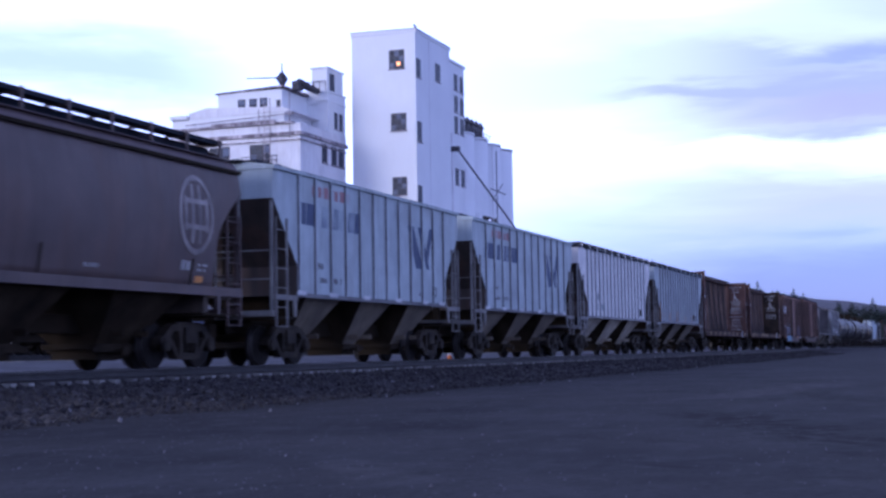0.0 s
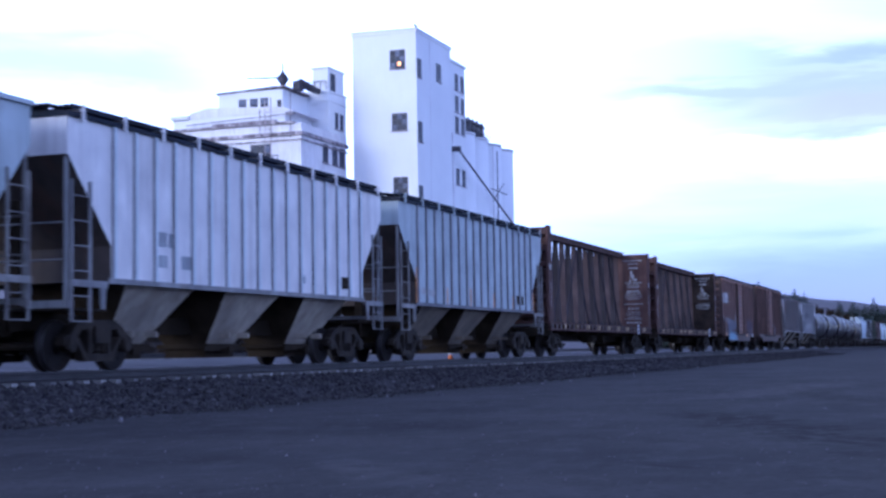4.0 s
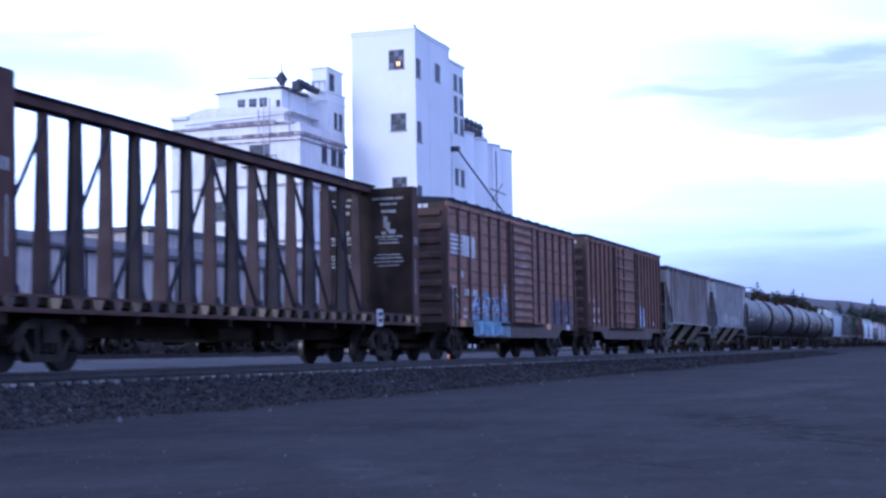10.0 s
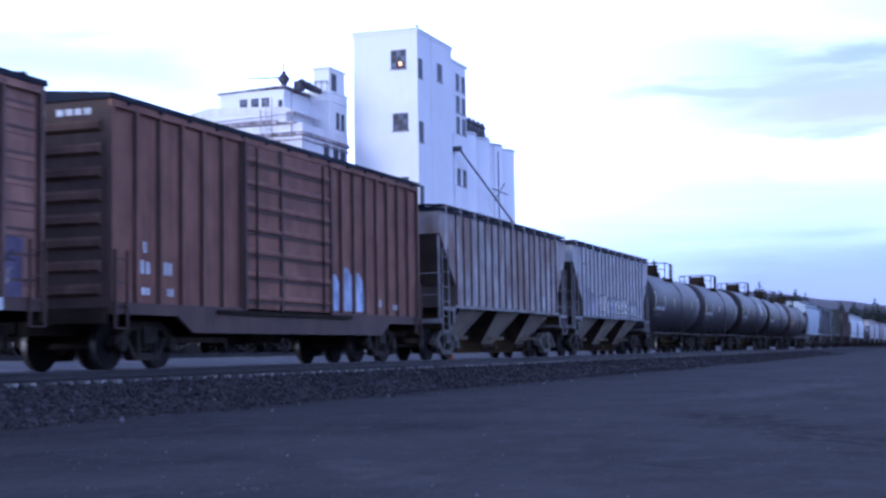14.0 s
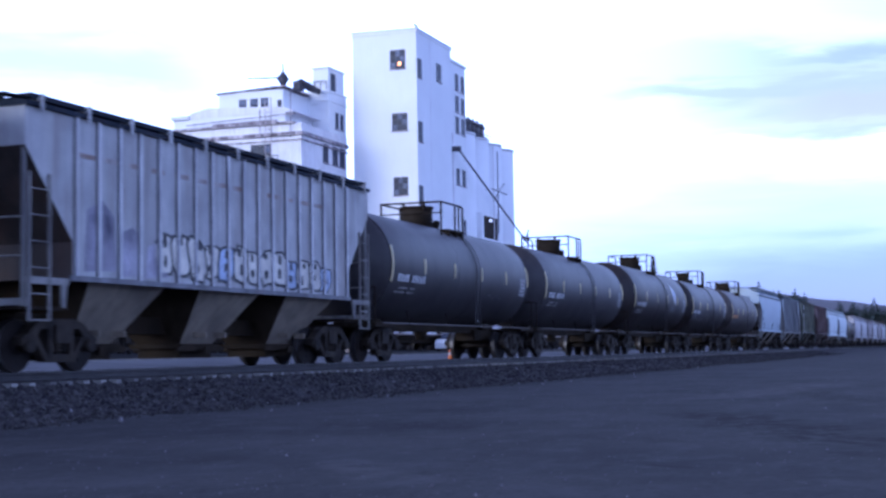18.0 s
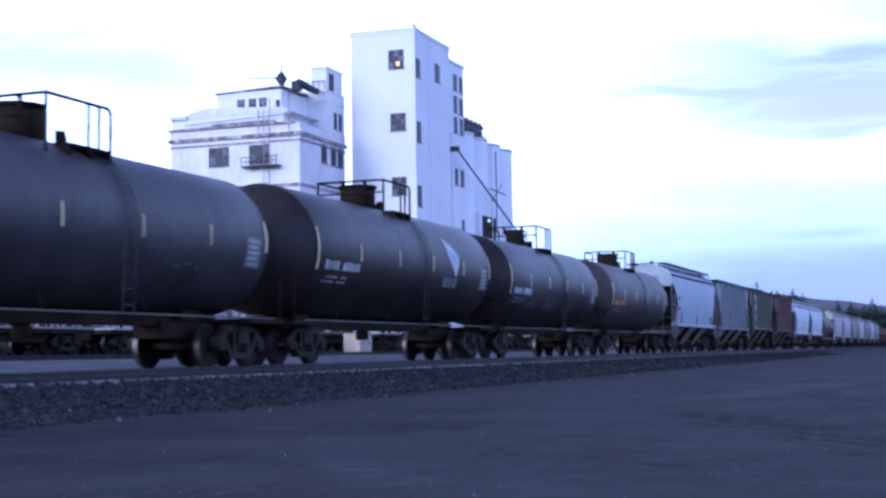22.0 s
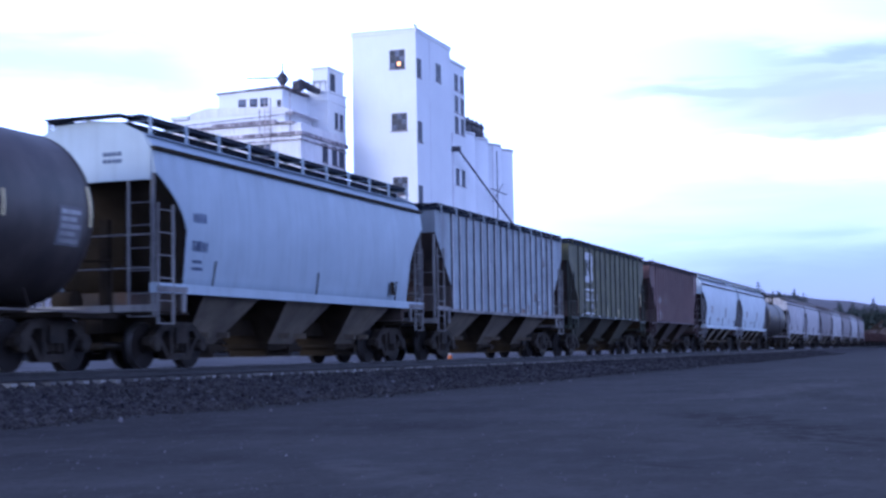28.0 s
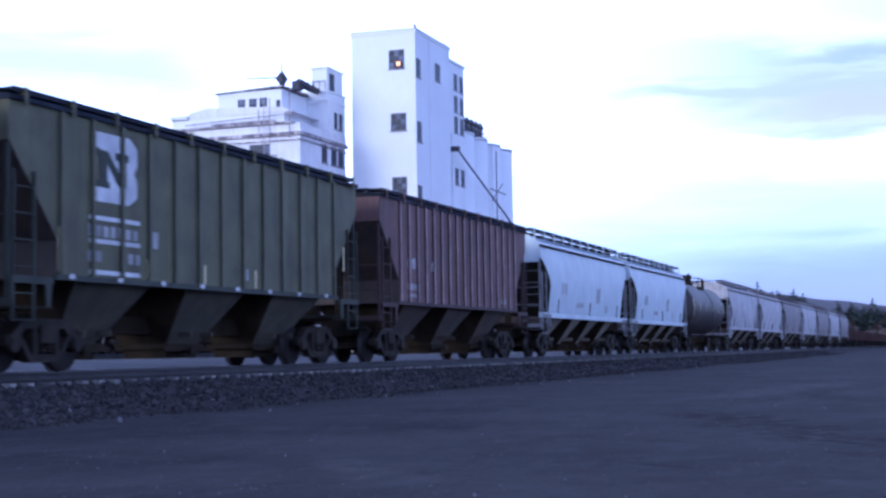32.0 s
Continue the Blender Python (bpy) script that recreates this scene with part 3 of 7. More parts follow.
def strokes(bm, pts, width, y, lift=0.012):
    """A hand-drawn line of paint, laid on a side."""
    for (x0, z0), (x1, z1) in zip(pts, pts[1:]):
        d = Vector((x1 - x0, z1 - z0))
        if d.length < 1e-4:
            continue
        nrm = Vector((-d.y, d.x)).normalized() * width / 2
        e = d.normalized() * width * 0.3
        prism(bm, [(x0 + nrm.x - e.x, z0 + nrm.y - e.y), (x1 + nrm.x + e.x, z1 + nrm.y + e.y), (x1 - nrm.x + e.x, z1 - nrm.y + e.y), (x0 - nrm.x - e.x, z0 - nrm.y - e.y)], y - lift, y)


def start_car(name, left, right, label, category):
    car = new(name)
    car.empty_display_size = 0.5
    car.location = ((left + right) / 2, TRACK_Y, RAIL_Z)
    tagged(car, label, category, "cars of the freight train")
    CARS.append(car)
    return car, right - left


def end_cage(car, L, paint, ze, inset, ladder_top):
    """Platform, corner posts, ladders and grab irons at both ends of a hopper."""
    for s in (-1, 1):
        xo = s * L / 2
        xi = s * (L / 2 - inset)
        a, b = min(xo, xi), max(xo, xi)
        part("end_platform", lambda bm: (box(bm, a, b, -1.38, 1.38, 1.06, 1.12), box(bm, a, b, -0.3, 0.3, 0.72, 1.06)), "under", car)
        part("end_sill", lambda bm: box(bm, min(xo, xo - s * 0.10), max(xo, xo - s * 0.10), -1.46, 1.46, 1.10, 1.24), paint, car)
        for y in (-1.4, 1.4):
            put("corner_post", kept(("corner_post", paint, ze), lambda bm: box(bm, -0.03, 0.03, -0.03, 0.03, 1.14, ze), paint), car, (xo - s * 0.06, y, 0))
        for y in (-1.5, 1.5):
            put("ladder", kept(("ladder", paint, ladder_top), draw_ladder(0.86, ladder_top, 0.44, 0.56), paint), car, (xo - s * 0.08 - (0.56 if s > 0 else 0.0), y, 0))
            put("side_step", kept(("side_step", paint), lambda bm: (box(bm, 0, 1.15, -0.025, 0.025, 1.48, 1.60), prism(bm, [(0.94, 1.48), (1.10, 1.48), (1.06, 1.10), (0.98, 1.10)], -0.025, 0.025), box(bm, 0.02, 0.06, -0.02, 0.02, 1.12, 1.48)), paint), car, (xo - s * 0.02, y, 0), turn=0 if s < 0 else math.pi)
        for z in (1.95, 2.6):
            part("grab_iron", lambda bm: rod(bm, (xo - s * 0.08, -1.38, z), (xo - s * 0.08, 1.38, z), 0.018, 5), paint, car)
        part("centre_post", lambda bm: (box(bm, min(xo - s * 0.5, xo - s * 0.66), max(xo - s * 0.5, xo - s * 0.66), -0.10, 0.10, 1.14, ze - 0.7), rod(bm, (xo - s * 0.4, 0.55, 1.35), (xo - s * 0.4, 1.0, 1.35), 0.22, 10)), "under", car)


def bays(car, x0, x1, count, top, paint, bottom=0.36, gap=0.64):
    w = (x1 - x0) / count
    for i in range(count):
        x = x0 + w * (i + 0.5)
        # cross sheets get the slope colour, which holds their shade
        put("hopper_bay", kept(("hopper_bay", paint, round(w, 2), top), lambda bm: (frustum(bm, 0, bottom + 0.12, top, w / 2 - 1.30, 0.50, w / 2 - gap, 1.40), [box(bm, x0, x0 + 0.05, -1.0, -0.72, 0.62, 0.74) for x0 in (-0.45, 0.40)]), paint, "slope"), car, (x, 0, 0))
        put("outlet_gate", kept(("outlet_gate", round(w, 2)), lambda bm: (box(bm, -w / 2 + 1.15, w / 2 - 1.15, -0.62, 0.62, 0.40, 0.50), box(bm, -w / 2 + 1.3, w / 2 - 1.3, -0.50, 0.50, 0.20, 0.40), box(bm, -w / 2 + 1.0, w / 2 - 1.0, -0.66, -0.60, 0.34, 0.44), rod(bm, (-0.2, -0.9, 0.36), (-0.2, 0.9, 0.36), 0.03, 6), box(bm, -0.3, -0.1, -0.92, -0.86, 0.28, 0.44)), "under"), car, (x, 0, 0))


def hatch_roof(car, L, ze, paint, grate_z, out=0.86, posts=True):
    """Running boards with their posts along the roof, and round or trough hatches between."""
    part("hatch_row", lambda bm: [box(bm, -L / 2 + 0.6 + i * (L - 1.2) / 4 + 0.1, -L / 2 + 0.6 + (i + 1) * (L - 1.2) / 4 - 0.1, -0.34, 0.34, ze + 0.06, ze + 0.22) for i in range(4)], paint, car)
    for y in (-out, out):
        part("running_board", lambda bm: [box(bm, -L / 2 + 0.1, L / 2 - 0.1, y - 0.22 + k * 0.11, y - 0.14 + k * 0.11, grate_z, grate_z + 0.05) for k in range(4)] + [box(bm, -L / 2 + 0.1, L / 2 - 0.1, y - 0.24, y - 0.22, grate_z - 0.03, grate_z + 0.06)], "grate", car)
        if posts:
            n = 11
            for i in range(n):
                x = -L / 2 + 0.35 + i * (L - 0.7) / (n - 1)
                put("board_bracket", kept(("board_bracket", paint, round(grate_z - ze, 2)), lambda bm: (box(bm, -0.04, 0.04, -0.33, -0.295, ze - 0.12 - grate_z, 0.06), box(bm, -0.03, 0.03, -0.30, 0.22, -0.05, -0.01)), paint), car, (x, y, grate_z), turn=0 if y < 0 else math.pi)
    for s in (-1, 1):
        part("end_board", lambda bm: box(bm, s * L / 2 - 0.25, s * L / 2 + 0.08, -out, out, grate_z, grate_z + 0.03), "grate", car)


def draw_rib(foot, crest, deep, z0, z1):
    """A pressed upright rib; its forward flank takes the second material, darkened for shade."""
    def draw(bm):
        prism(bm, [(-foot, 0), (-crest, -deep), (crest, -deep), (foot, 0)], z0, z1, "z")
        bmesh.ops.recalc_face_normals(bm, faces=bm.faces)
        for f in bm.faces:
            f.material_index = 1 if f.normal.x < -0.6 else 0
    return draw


CAGE = {"dimgrey": "cagegrime", "ribshade": "cagegrime", "ribtan": "cagegrime", "pale": "dimpale", "grey": "cagegrime", "bluegrey": "cagegrime"}


def ribbed_hopper(left, right, label, paint, bay_paint, ribs=13, bay_count=3, ze=4.50, sill=1.62, cut=(0.72, 2.25, 1.35), rib_paint=None, crest=None, truck_paint="truck", boards=True, name="covered_hopper_car"):
    """A covered hopper with straight sides stiffened by upright ribs. cut: where the side sheet is cut back at the ends."""
    car, L = start_car(name, left, right, label, "hopper car")
    h, (drop, low, inset) = L / 2, cut
    side = [(-h, ze), (-h, ze - drop), (-h + inset, low), (-h + inset, sill), (h - inset, sill), (h - inset, low), (h, ze - drop), (h, ze)]
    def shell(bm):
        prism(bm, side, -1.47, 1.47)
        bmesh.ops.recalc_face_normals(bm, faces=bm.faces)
        # underside and end recess take dark materials that hold their shade
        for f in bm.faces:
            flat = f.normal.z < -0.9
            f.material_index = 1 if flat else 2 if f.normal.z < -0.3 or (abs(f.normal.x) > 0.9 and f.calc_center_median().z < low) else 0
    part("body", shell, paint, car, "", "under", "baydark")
    # roofs with boards are painted dark for the shade below them
    part("roof", lambda bm: prism(bm, [(-1.53, ze - 0.05), (-1.53, ze + 0.03), (-0.8, ze + 0.13), (0, ze + 0.17), (0.8, ze + 0.13), (1.53, ze + 0.03), (1.53, ze - 0.05)], -h - 0.03, h + 0.03, "x"), "roofgal" if boards else paint, car)
    hatch_roof(car, L, ze, paint, ze + (0.12 if boards else 0.14), 1.24 if boards else 0.75, boards)
    for s in (-1, 1):
        y = s * 1.47
        part("side_sill", lambda bm: box(bm, -h + inset - 0.1, h - inset + 0.1, min(y, y + s * 0.05), max(y, y + s * 0.05), sill - 0.05, sill + 0.05), {"ribshade": "cagegrime"}.get(rib_paint, rib_paint or paint), car)
        for i in range(ribs):
            x = -h + inset + 0.08 + i * (L - 2 * inset - 0.16) / (ribs - 1)
            # crest paint carries the rib's highlight, rib_paint its shaded flank
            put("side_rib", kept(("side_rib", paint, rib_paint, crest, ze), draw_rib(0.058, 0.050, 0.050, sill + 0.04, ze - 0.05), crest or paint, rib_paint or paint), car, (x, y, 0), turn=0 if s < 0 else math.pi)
    bays(car, -h + inset, h - inset, bay_count, sill + 0.02, bay_paint)
    part("centre_sill", lambda bm: box(bm, -h, h, -0.25, 0.25, 0.70, 1.05), "under", car)
    end_cage(car, L, CAGE.get(rib_paint or paint, rib_paint or paint), ze - drop, inset, 3.35)
    running_gear(car, L + 1.2, h - 1.55, truck_paint)
    return car, L


def belly(z, ze=4.45, sill=1.56):
    u = (z - sill) / (ze - sill)
    return 1.40 + 0.15 * math.sin(math.pi * max(0, min(1, u * 1.05))) - 0.20 * max(0, (u - 0.90) / 0.10) ** 2


def smooth_hopper(left, right, label, paint, bay_paint, bay_count=3, ze=4.45, sill=1.56, rods=3, name="covered_hopper_car"):
    """A covered hopper with smooth, bellied sides and curved side ends."""
    car, L = start_car(name, left, right, label, "hopper car")
    h, inset, cut = L / 2, 1.45, 1.15

    def draw(bm):
        xs = [-h + f * cut for f in (0, 0.04, 0.2, 0.4, 0.6, 0.78, 0.88, 0.95, 1)]
        xs += [x * 1.0 for x in np.linspace(-h + 2.4, h - 2.4, 8)] + [-x for x in xs[::-1]]
        rows, K = [], 12
        for x in xs:
            d = max(0.0, (cut - (h - abs(x))) / cut)
            zb = sill if d < 0.03 else 2.4 + (ze - 0.80 - 2.4) * d ** 0.5
            row = []
            for k in range(K + 1):
                z = zb + (ze - zb) * k / K
                row.append((belly(z, ze, sill), z))
            rows.append([bm.verts.new((x, -y, z)) for y, z in row] + [bm.verts.new((x, y, z)) for y, z in row[::-1]])
        for a, b in zip(rows, rows[1:]):
            for i in range(len(a)):
                j = (i + 1) % len(a)
                f = bm.faces.new((a[i], b[i], b[j], a[j]))
                f.smooth = True
        bm.faces.new(rows[0]), bm.faces.new(rows[-1][::-1])
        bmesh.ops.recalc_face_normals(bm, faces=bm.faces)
        # recess faces at the ends are coloured dark for their shade
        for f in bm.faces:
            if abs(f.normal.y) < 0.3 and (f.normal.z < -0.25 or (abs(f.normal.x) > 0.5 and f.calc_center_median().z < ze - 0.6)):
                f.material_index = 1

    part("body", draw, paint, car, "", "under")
    for s in (-1, 1):
        part("roof_gutter", lambda bm: box(bm, -h, h, min(s * 1.50, s * 1.40), max(s * 1.50, s * 1.40), ze - 0.34, ze - 0.27), "under", car)
        part("side_sill", lambda bm: box(bm, -h, h, min(s * 1.36, s * 1.52), max(s * 1.36, s * 1.52), sill - 0.09, sill + 0.10), paint, car)
        # bulkhead colour includes the shade of the recess
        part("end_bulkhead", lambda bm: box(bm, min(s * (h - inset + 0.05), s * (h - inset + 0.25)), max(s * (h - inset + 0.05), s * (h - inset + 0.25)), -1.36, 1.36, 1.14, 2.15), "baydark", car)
        part("end_panel", lambda bm: prism(bm, [(-1.40, ze - 0.92), (-1.42, ze - 0.35), (-1.22, ze), (-0.7, ze + 0.24), (0, ze + 0.31), (0.7, ze + 0.24), (1.22, ze), (1.42, ze - 0.35), (1.40, ze - 0.92)], s * h - 0.03, s * h + 0.03, "x"), paint, car)
        for i in range(rods):
            put("side_rod", kept("side_rod", lambda bm: rod(bm, (0, 0, sill + 0.1), (0.10, -0.03, sill + 0.62), 0.018, 5), "under"), car, (-h + 2.2 + i * (L - 4.4) / max(1, rods - 1), s * 1.50, 0))
    part("roof", lambda bm: prism(bm, [(-1.34, ze - 0.06), (-0.7, ze + 0.10), (0, ze + 0.15), (0.7, ze + 0.10), (1.34, ze - 0.06)], -h, h, "x"), paint, car)
    # dark cover between the boards; the roof's shade is put into its colour
    part("hatch_cover", lambda bm: box(bm, -h + 0.15, h - 0.15, -0.78, 0.78, ze + 0.02, ze + 0.26), "roofgal", car)
    hatch_roof(car, L, ze + 0.05, paint, ze + 0.33)
    bays(car, -h + inset, h - inset, bay_count, sill, bay_paint)
    part("centre_sill", lambda bm: box(bm, -h, h, -0.25, 0.25, 0.70, 1.05), "under", car)
    for s in (-1, 1):
        put("end_ladder", kept(("end_ladder", ze), draw_ladder(1.0, ze - 0.72, 0.44, 0.56), "cagegrime"), car, (s * (h - 0.03), -1.44, 0), turn=math.pi / 2)
    end_cage(car, L, {"lightgrey": "cagegrime", "white": "dimpale"}.get(paint, CAGE.get(paint, paint)), ze - 0.9, inset, 3.2)
    running_gear(car, L + 1.2, h - 1.55)
    return car, L


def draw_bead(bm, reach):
    """A pressed bead, tapered at both ends: lip painted with its shade above, swollen belly below."""
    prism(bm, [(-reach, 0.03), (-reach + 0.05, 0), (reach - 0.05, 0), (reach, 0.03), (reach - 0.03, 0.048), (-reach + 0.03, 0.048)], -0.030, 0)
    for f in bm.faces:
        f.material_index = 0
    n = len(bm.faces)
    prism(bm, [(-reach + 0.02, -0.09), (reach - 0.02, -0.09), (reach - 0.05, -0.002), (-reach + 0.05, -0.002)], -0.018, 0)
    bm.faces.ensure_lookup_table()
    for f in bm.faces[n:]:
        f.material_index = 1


def boxcar(left, right, label, paint, posts_left, posts_right, door, grid=False, ze=4.92, post_paint="dimbox"):
    """A boxcar. door: its two ends in metres from the middle; posts stand each side of it."""
    car, L = start_car("boxcar", left, right, label, "boxcar")
    h, z0 = L / 2, 1.12
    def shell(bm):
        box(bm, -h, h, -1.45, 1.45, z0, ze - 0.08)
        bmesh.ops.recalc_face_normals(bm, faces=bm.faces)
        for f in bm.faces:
            # end faces take a darker paint that holds their shade
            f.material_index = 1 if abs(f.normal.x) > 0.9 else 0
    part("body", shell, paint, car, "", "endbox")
    part("roof", lambda bm: prism(bm, [(-1.56, ze - 0.10), (-1.56, ze), (0, ze + 0.14), (1.56, ze), (1.56, ze - 0.10)], -h - 0.05, h + 0.05, "x"), "roofgal", car)
    n = int(L / 1.1)
    for i in range(n):
        x = -h + (i + 0.5) * L / n
        put("roof_seam", kept("roof_seam", lambda bm: prism(bm, [(-1.57, ze - 0.02), (-1.57, ze + 0.04), (0, ze + 0.18), (1.57, ze + 0.04), (1.57, ze - 0.02), (0, ze + 0.12)], -0.05, 0.05, "x"), "roofgal"), car, (x, 0, 0))
    for s in (-1, 1):
        y = s * 1.45
        part("top_chord", lambda bm: box(bm, -h, h, min(y, y + s * 0.08), max(y, y + s * 0.08), ze - 0.24, ze - 0.09), paint, car)
        part("side_sill", lambda bm: prism(bm, [(-h, z0 + 0.12), (-h, z0 - 0.1), (-h + 2.3, z0 - 0.1), (-h + 2.9, z0 - 0.42), (h - 2.9, z0 - 0.42), (h - 2.3, z0 - 0.1), (h, z0 - 0.1), (h, z0 + 0.12)], min(y, y + s * 0.09), max(y, y + s * 0.09)), post_paint, car)
        xs = [-h + 0.06 + i * (door[0] + h - 0.1) / (posts_left - 1) for i in range(posts_left)] + [door[1] + 0.06 + i * (h - door[1] - 0.12) / (posts_right - 1) for i in range(posts_right)]
        for x in xs:
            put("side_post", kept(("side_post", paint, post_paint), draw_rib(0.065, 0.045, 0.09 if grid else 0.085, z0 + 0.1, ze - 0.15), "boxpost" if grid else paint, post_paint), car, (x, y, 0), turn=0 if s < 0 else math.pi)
        if grid:
            for a, b in zip(xs, xs[1:]):
                if b - a > door[1] - door[0]:
                    continue
                for k in range(8):
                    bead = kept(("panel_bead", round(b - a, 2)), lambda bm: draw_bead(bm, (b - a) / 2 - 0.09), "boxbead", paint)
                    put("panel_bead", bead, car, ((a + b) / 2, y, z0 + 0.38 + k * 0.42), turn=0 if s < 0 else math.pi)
        dr = part("door", lambda bm: box(bm, door[0], door[1], min(y + s * 0.02, y + s * 0.09), max(y + s * 0.02, y + s * 0.09), z0 + 0.06, ze - 0.26), paint, car)
        rows = 12 if grid else 7
        for k in range(rows):
            z = z0 + 0.28 + k * 3.5 / rows
            part("door_rib", lambda bm: prism(bm, [(y + s * 0.09, z), (y + s * 0.14, z + 0.04), (y + s * 0.14, z + 0.10), (y + s * 0.09, z + 0.15)], door[0] + 0.06, door[1] - 0.06, "x"), paint, dr)
            # dark strip below each door rib
            part("rib_flange", lambda bm: box(bm, door[0] + 0.06, door[1] - 0.06, min(y + s * 0.09, y + s * 0.12), max(y + s * 0.09, y + s * 0.12), z - 0.05, z), post_paint, dr)
        for x in (door[0] + 0.12,) if grid else (door[0] + 0.45, door[1] - 0.5):
            part("lock_bar", lambda bm: rod(bm, (x, y + s * 0.16, z0 + 0.1), (x, y + s * 0.16, ze - 0.3), 0.025, 6), "truck", dr)
        for x in (door[0] - 0.03, door[1] + 0.03) if grid else (door[0] - 0.03, door[0] + 0.39 * (door[1] - door[0]), door[1] + 0.03):
            part("door_post", lambda bm: box(bm, x - 0.045, x + 0.045, min(y + s * 0.09, y + s * 0.15), max(y + s * 0.09, y + s * 0.15), z0 + 0.06, ze - 0.22), post_paint, dr)
        part("door_track", lambda bm: box(bm, door[0] - 1.2, door[1] + 1.2, min(y + s * 0.05, y + s * 0.16), max(y + s * 0.05, y + s * 0.16), z0 - 0.02, z0 + 0.06), "under", car)
        for t in (-1, 1):
            put("ladder", kept(("ladder", "box", paint), draw_ladder(0.75, 3.6 if t > 0 else 2.2, 0.42, 0.4), post_paint), car, (t * (h - 0.25) - 0.2, y + s * 0.13, 0))
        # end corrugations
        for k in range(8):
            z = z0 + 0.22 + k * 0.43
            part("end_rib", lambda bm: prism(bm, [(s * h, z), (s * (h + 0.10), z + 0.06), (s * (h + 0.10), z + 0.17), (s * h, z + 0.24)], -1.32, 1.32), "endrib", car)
        part("end_sill", lambda bm: box(bm, min(s * h, s * (h + 0.12)), max(s * h, s * (h + 0.12)), -1.45, 1.45, 0.85, 1.14), "under", car)
    part("centre_sill", lambda bm: (box(bm, -h, h, -0.3, 0.3, 0.66, 1.12), [box(bm, -h + 3 + i * 1.6, -h + 3.15 + i * 1.6, -1.35, 1.35, 0.85, 1.12) for i in range(int((L - 6) / 1.6) + 1)]), "under", car)
    part("brake_tank", lambda bm: rod(bm, (-1.5, -0.8, 0.72), (0.2, -0.8, 0.72), 0.22, 12), "under", car)
    part("brake_cylinder", lambda bm: rod(bm, (0.9, 0.7, 0.7), (1.6, 0.7, 0.7), 0.2, 12), "under", car)
    running_gear(car, L + 1.5, h - 1.9)
    return car, L


def draw_h_post(bm, z0, z1):
    """A rolled H-section post, deep at its foot and slender at its head; web set back between the flanges."""
    def outline(d):
        return [(-0.09, -d), (0.09, -d), (0.09, -d + 0.025), (0.02, -d + 0.025), (0.02, d - 0.025), (0.09, d - 0.025), (0.09, d), (-0.09, d), (-0.09, d - 0.025), (-0.02, d - 0.025), (-0.02, -d + 0.025), (-0.09, -d + 0.025)]
    lo, hi = [[bm.verts.new((x, y, z)) for x, y in outline(d)] for d, z in ((0.185, z0), (0.10, z1))]
    bm.faces.new(lo), bm.faces.new(hi[::-1])
    for i in range(12):
        bm.faces.new((lo[i], hi[i], hi[(i + 1) % 12], lo[(i + 1) % 12]))


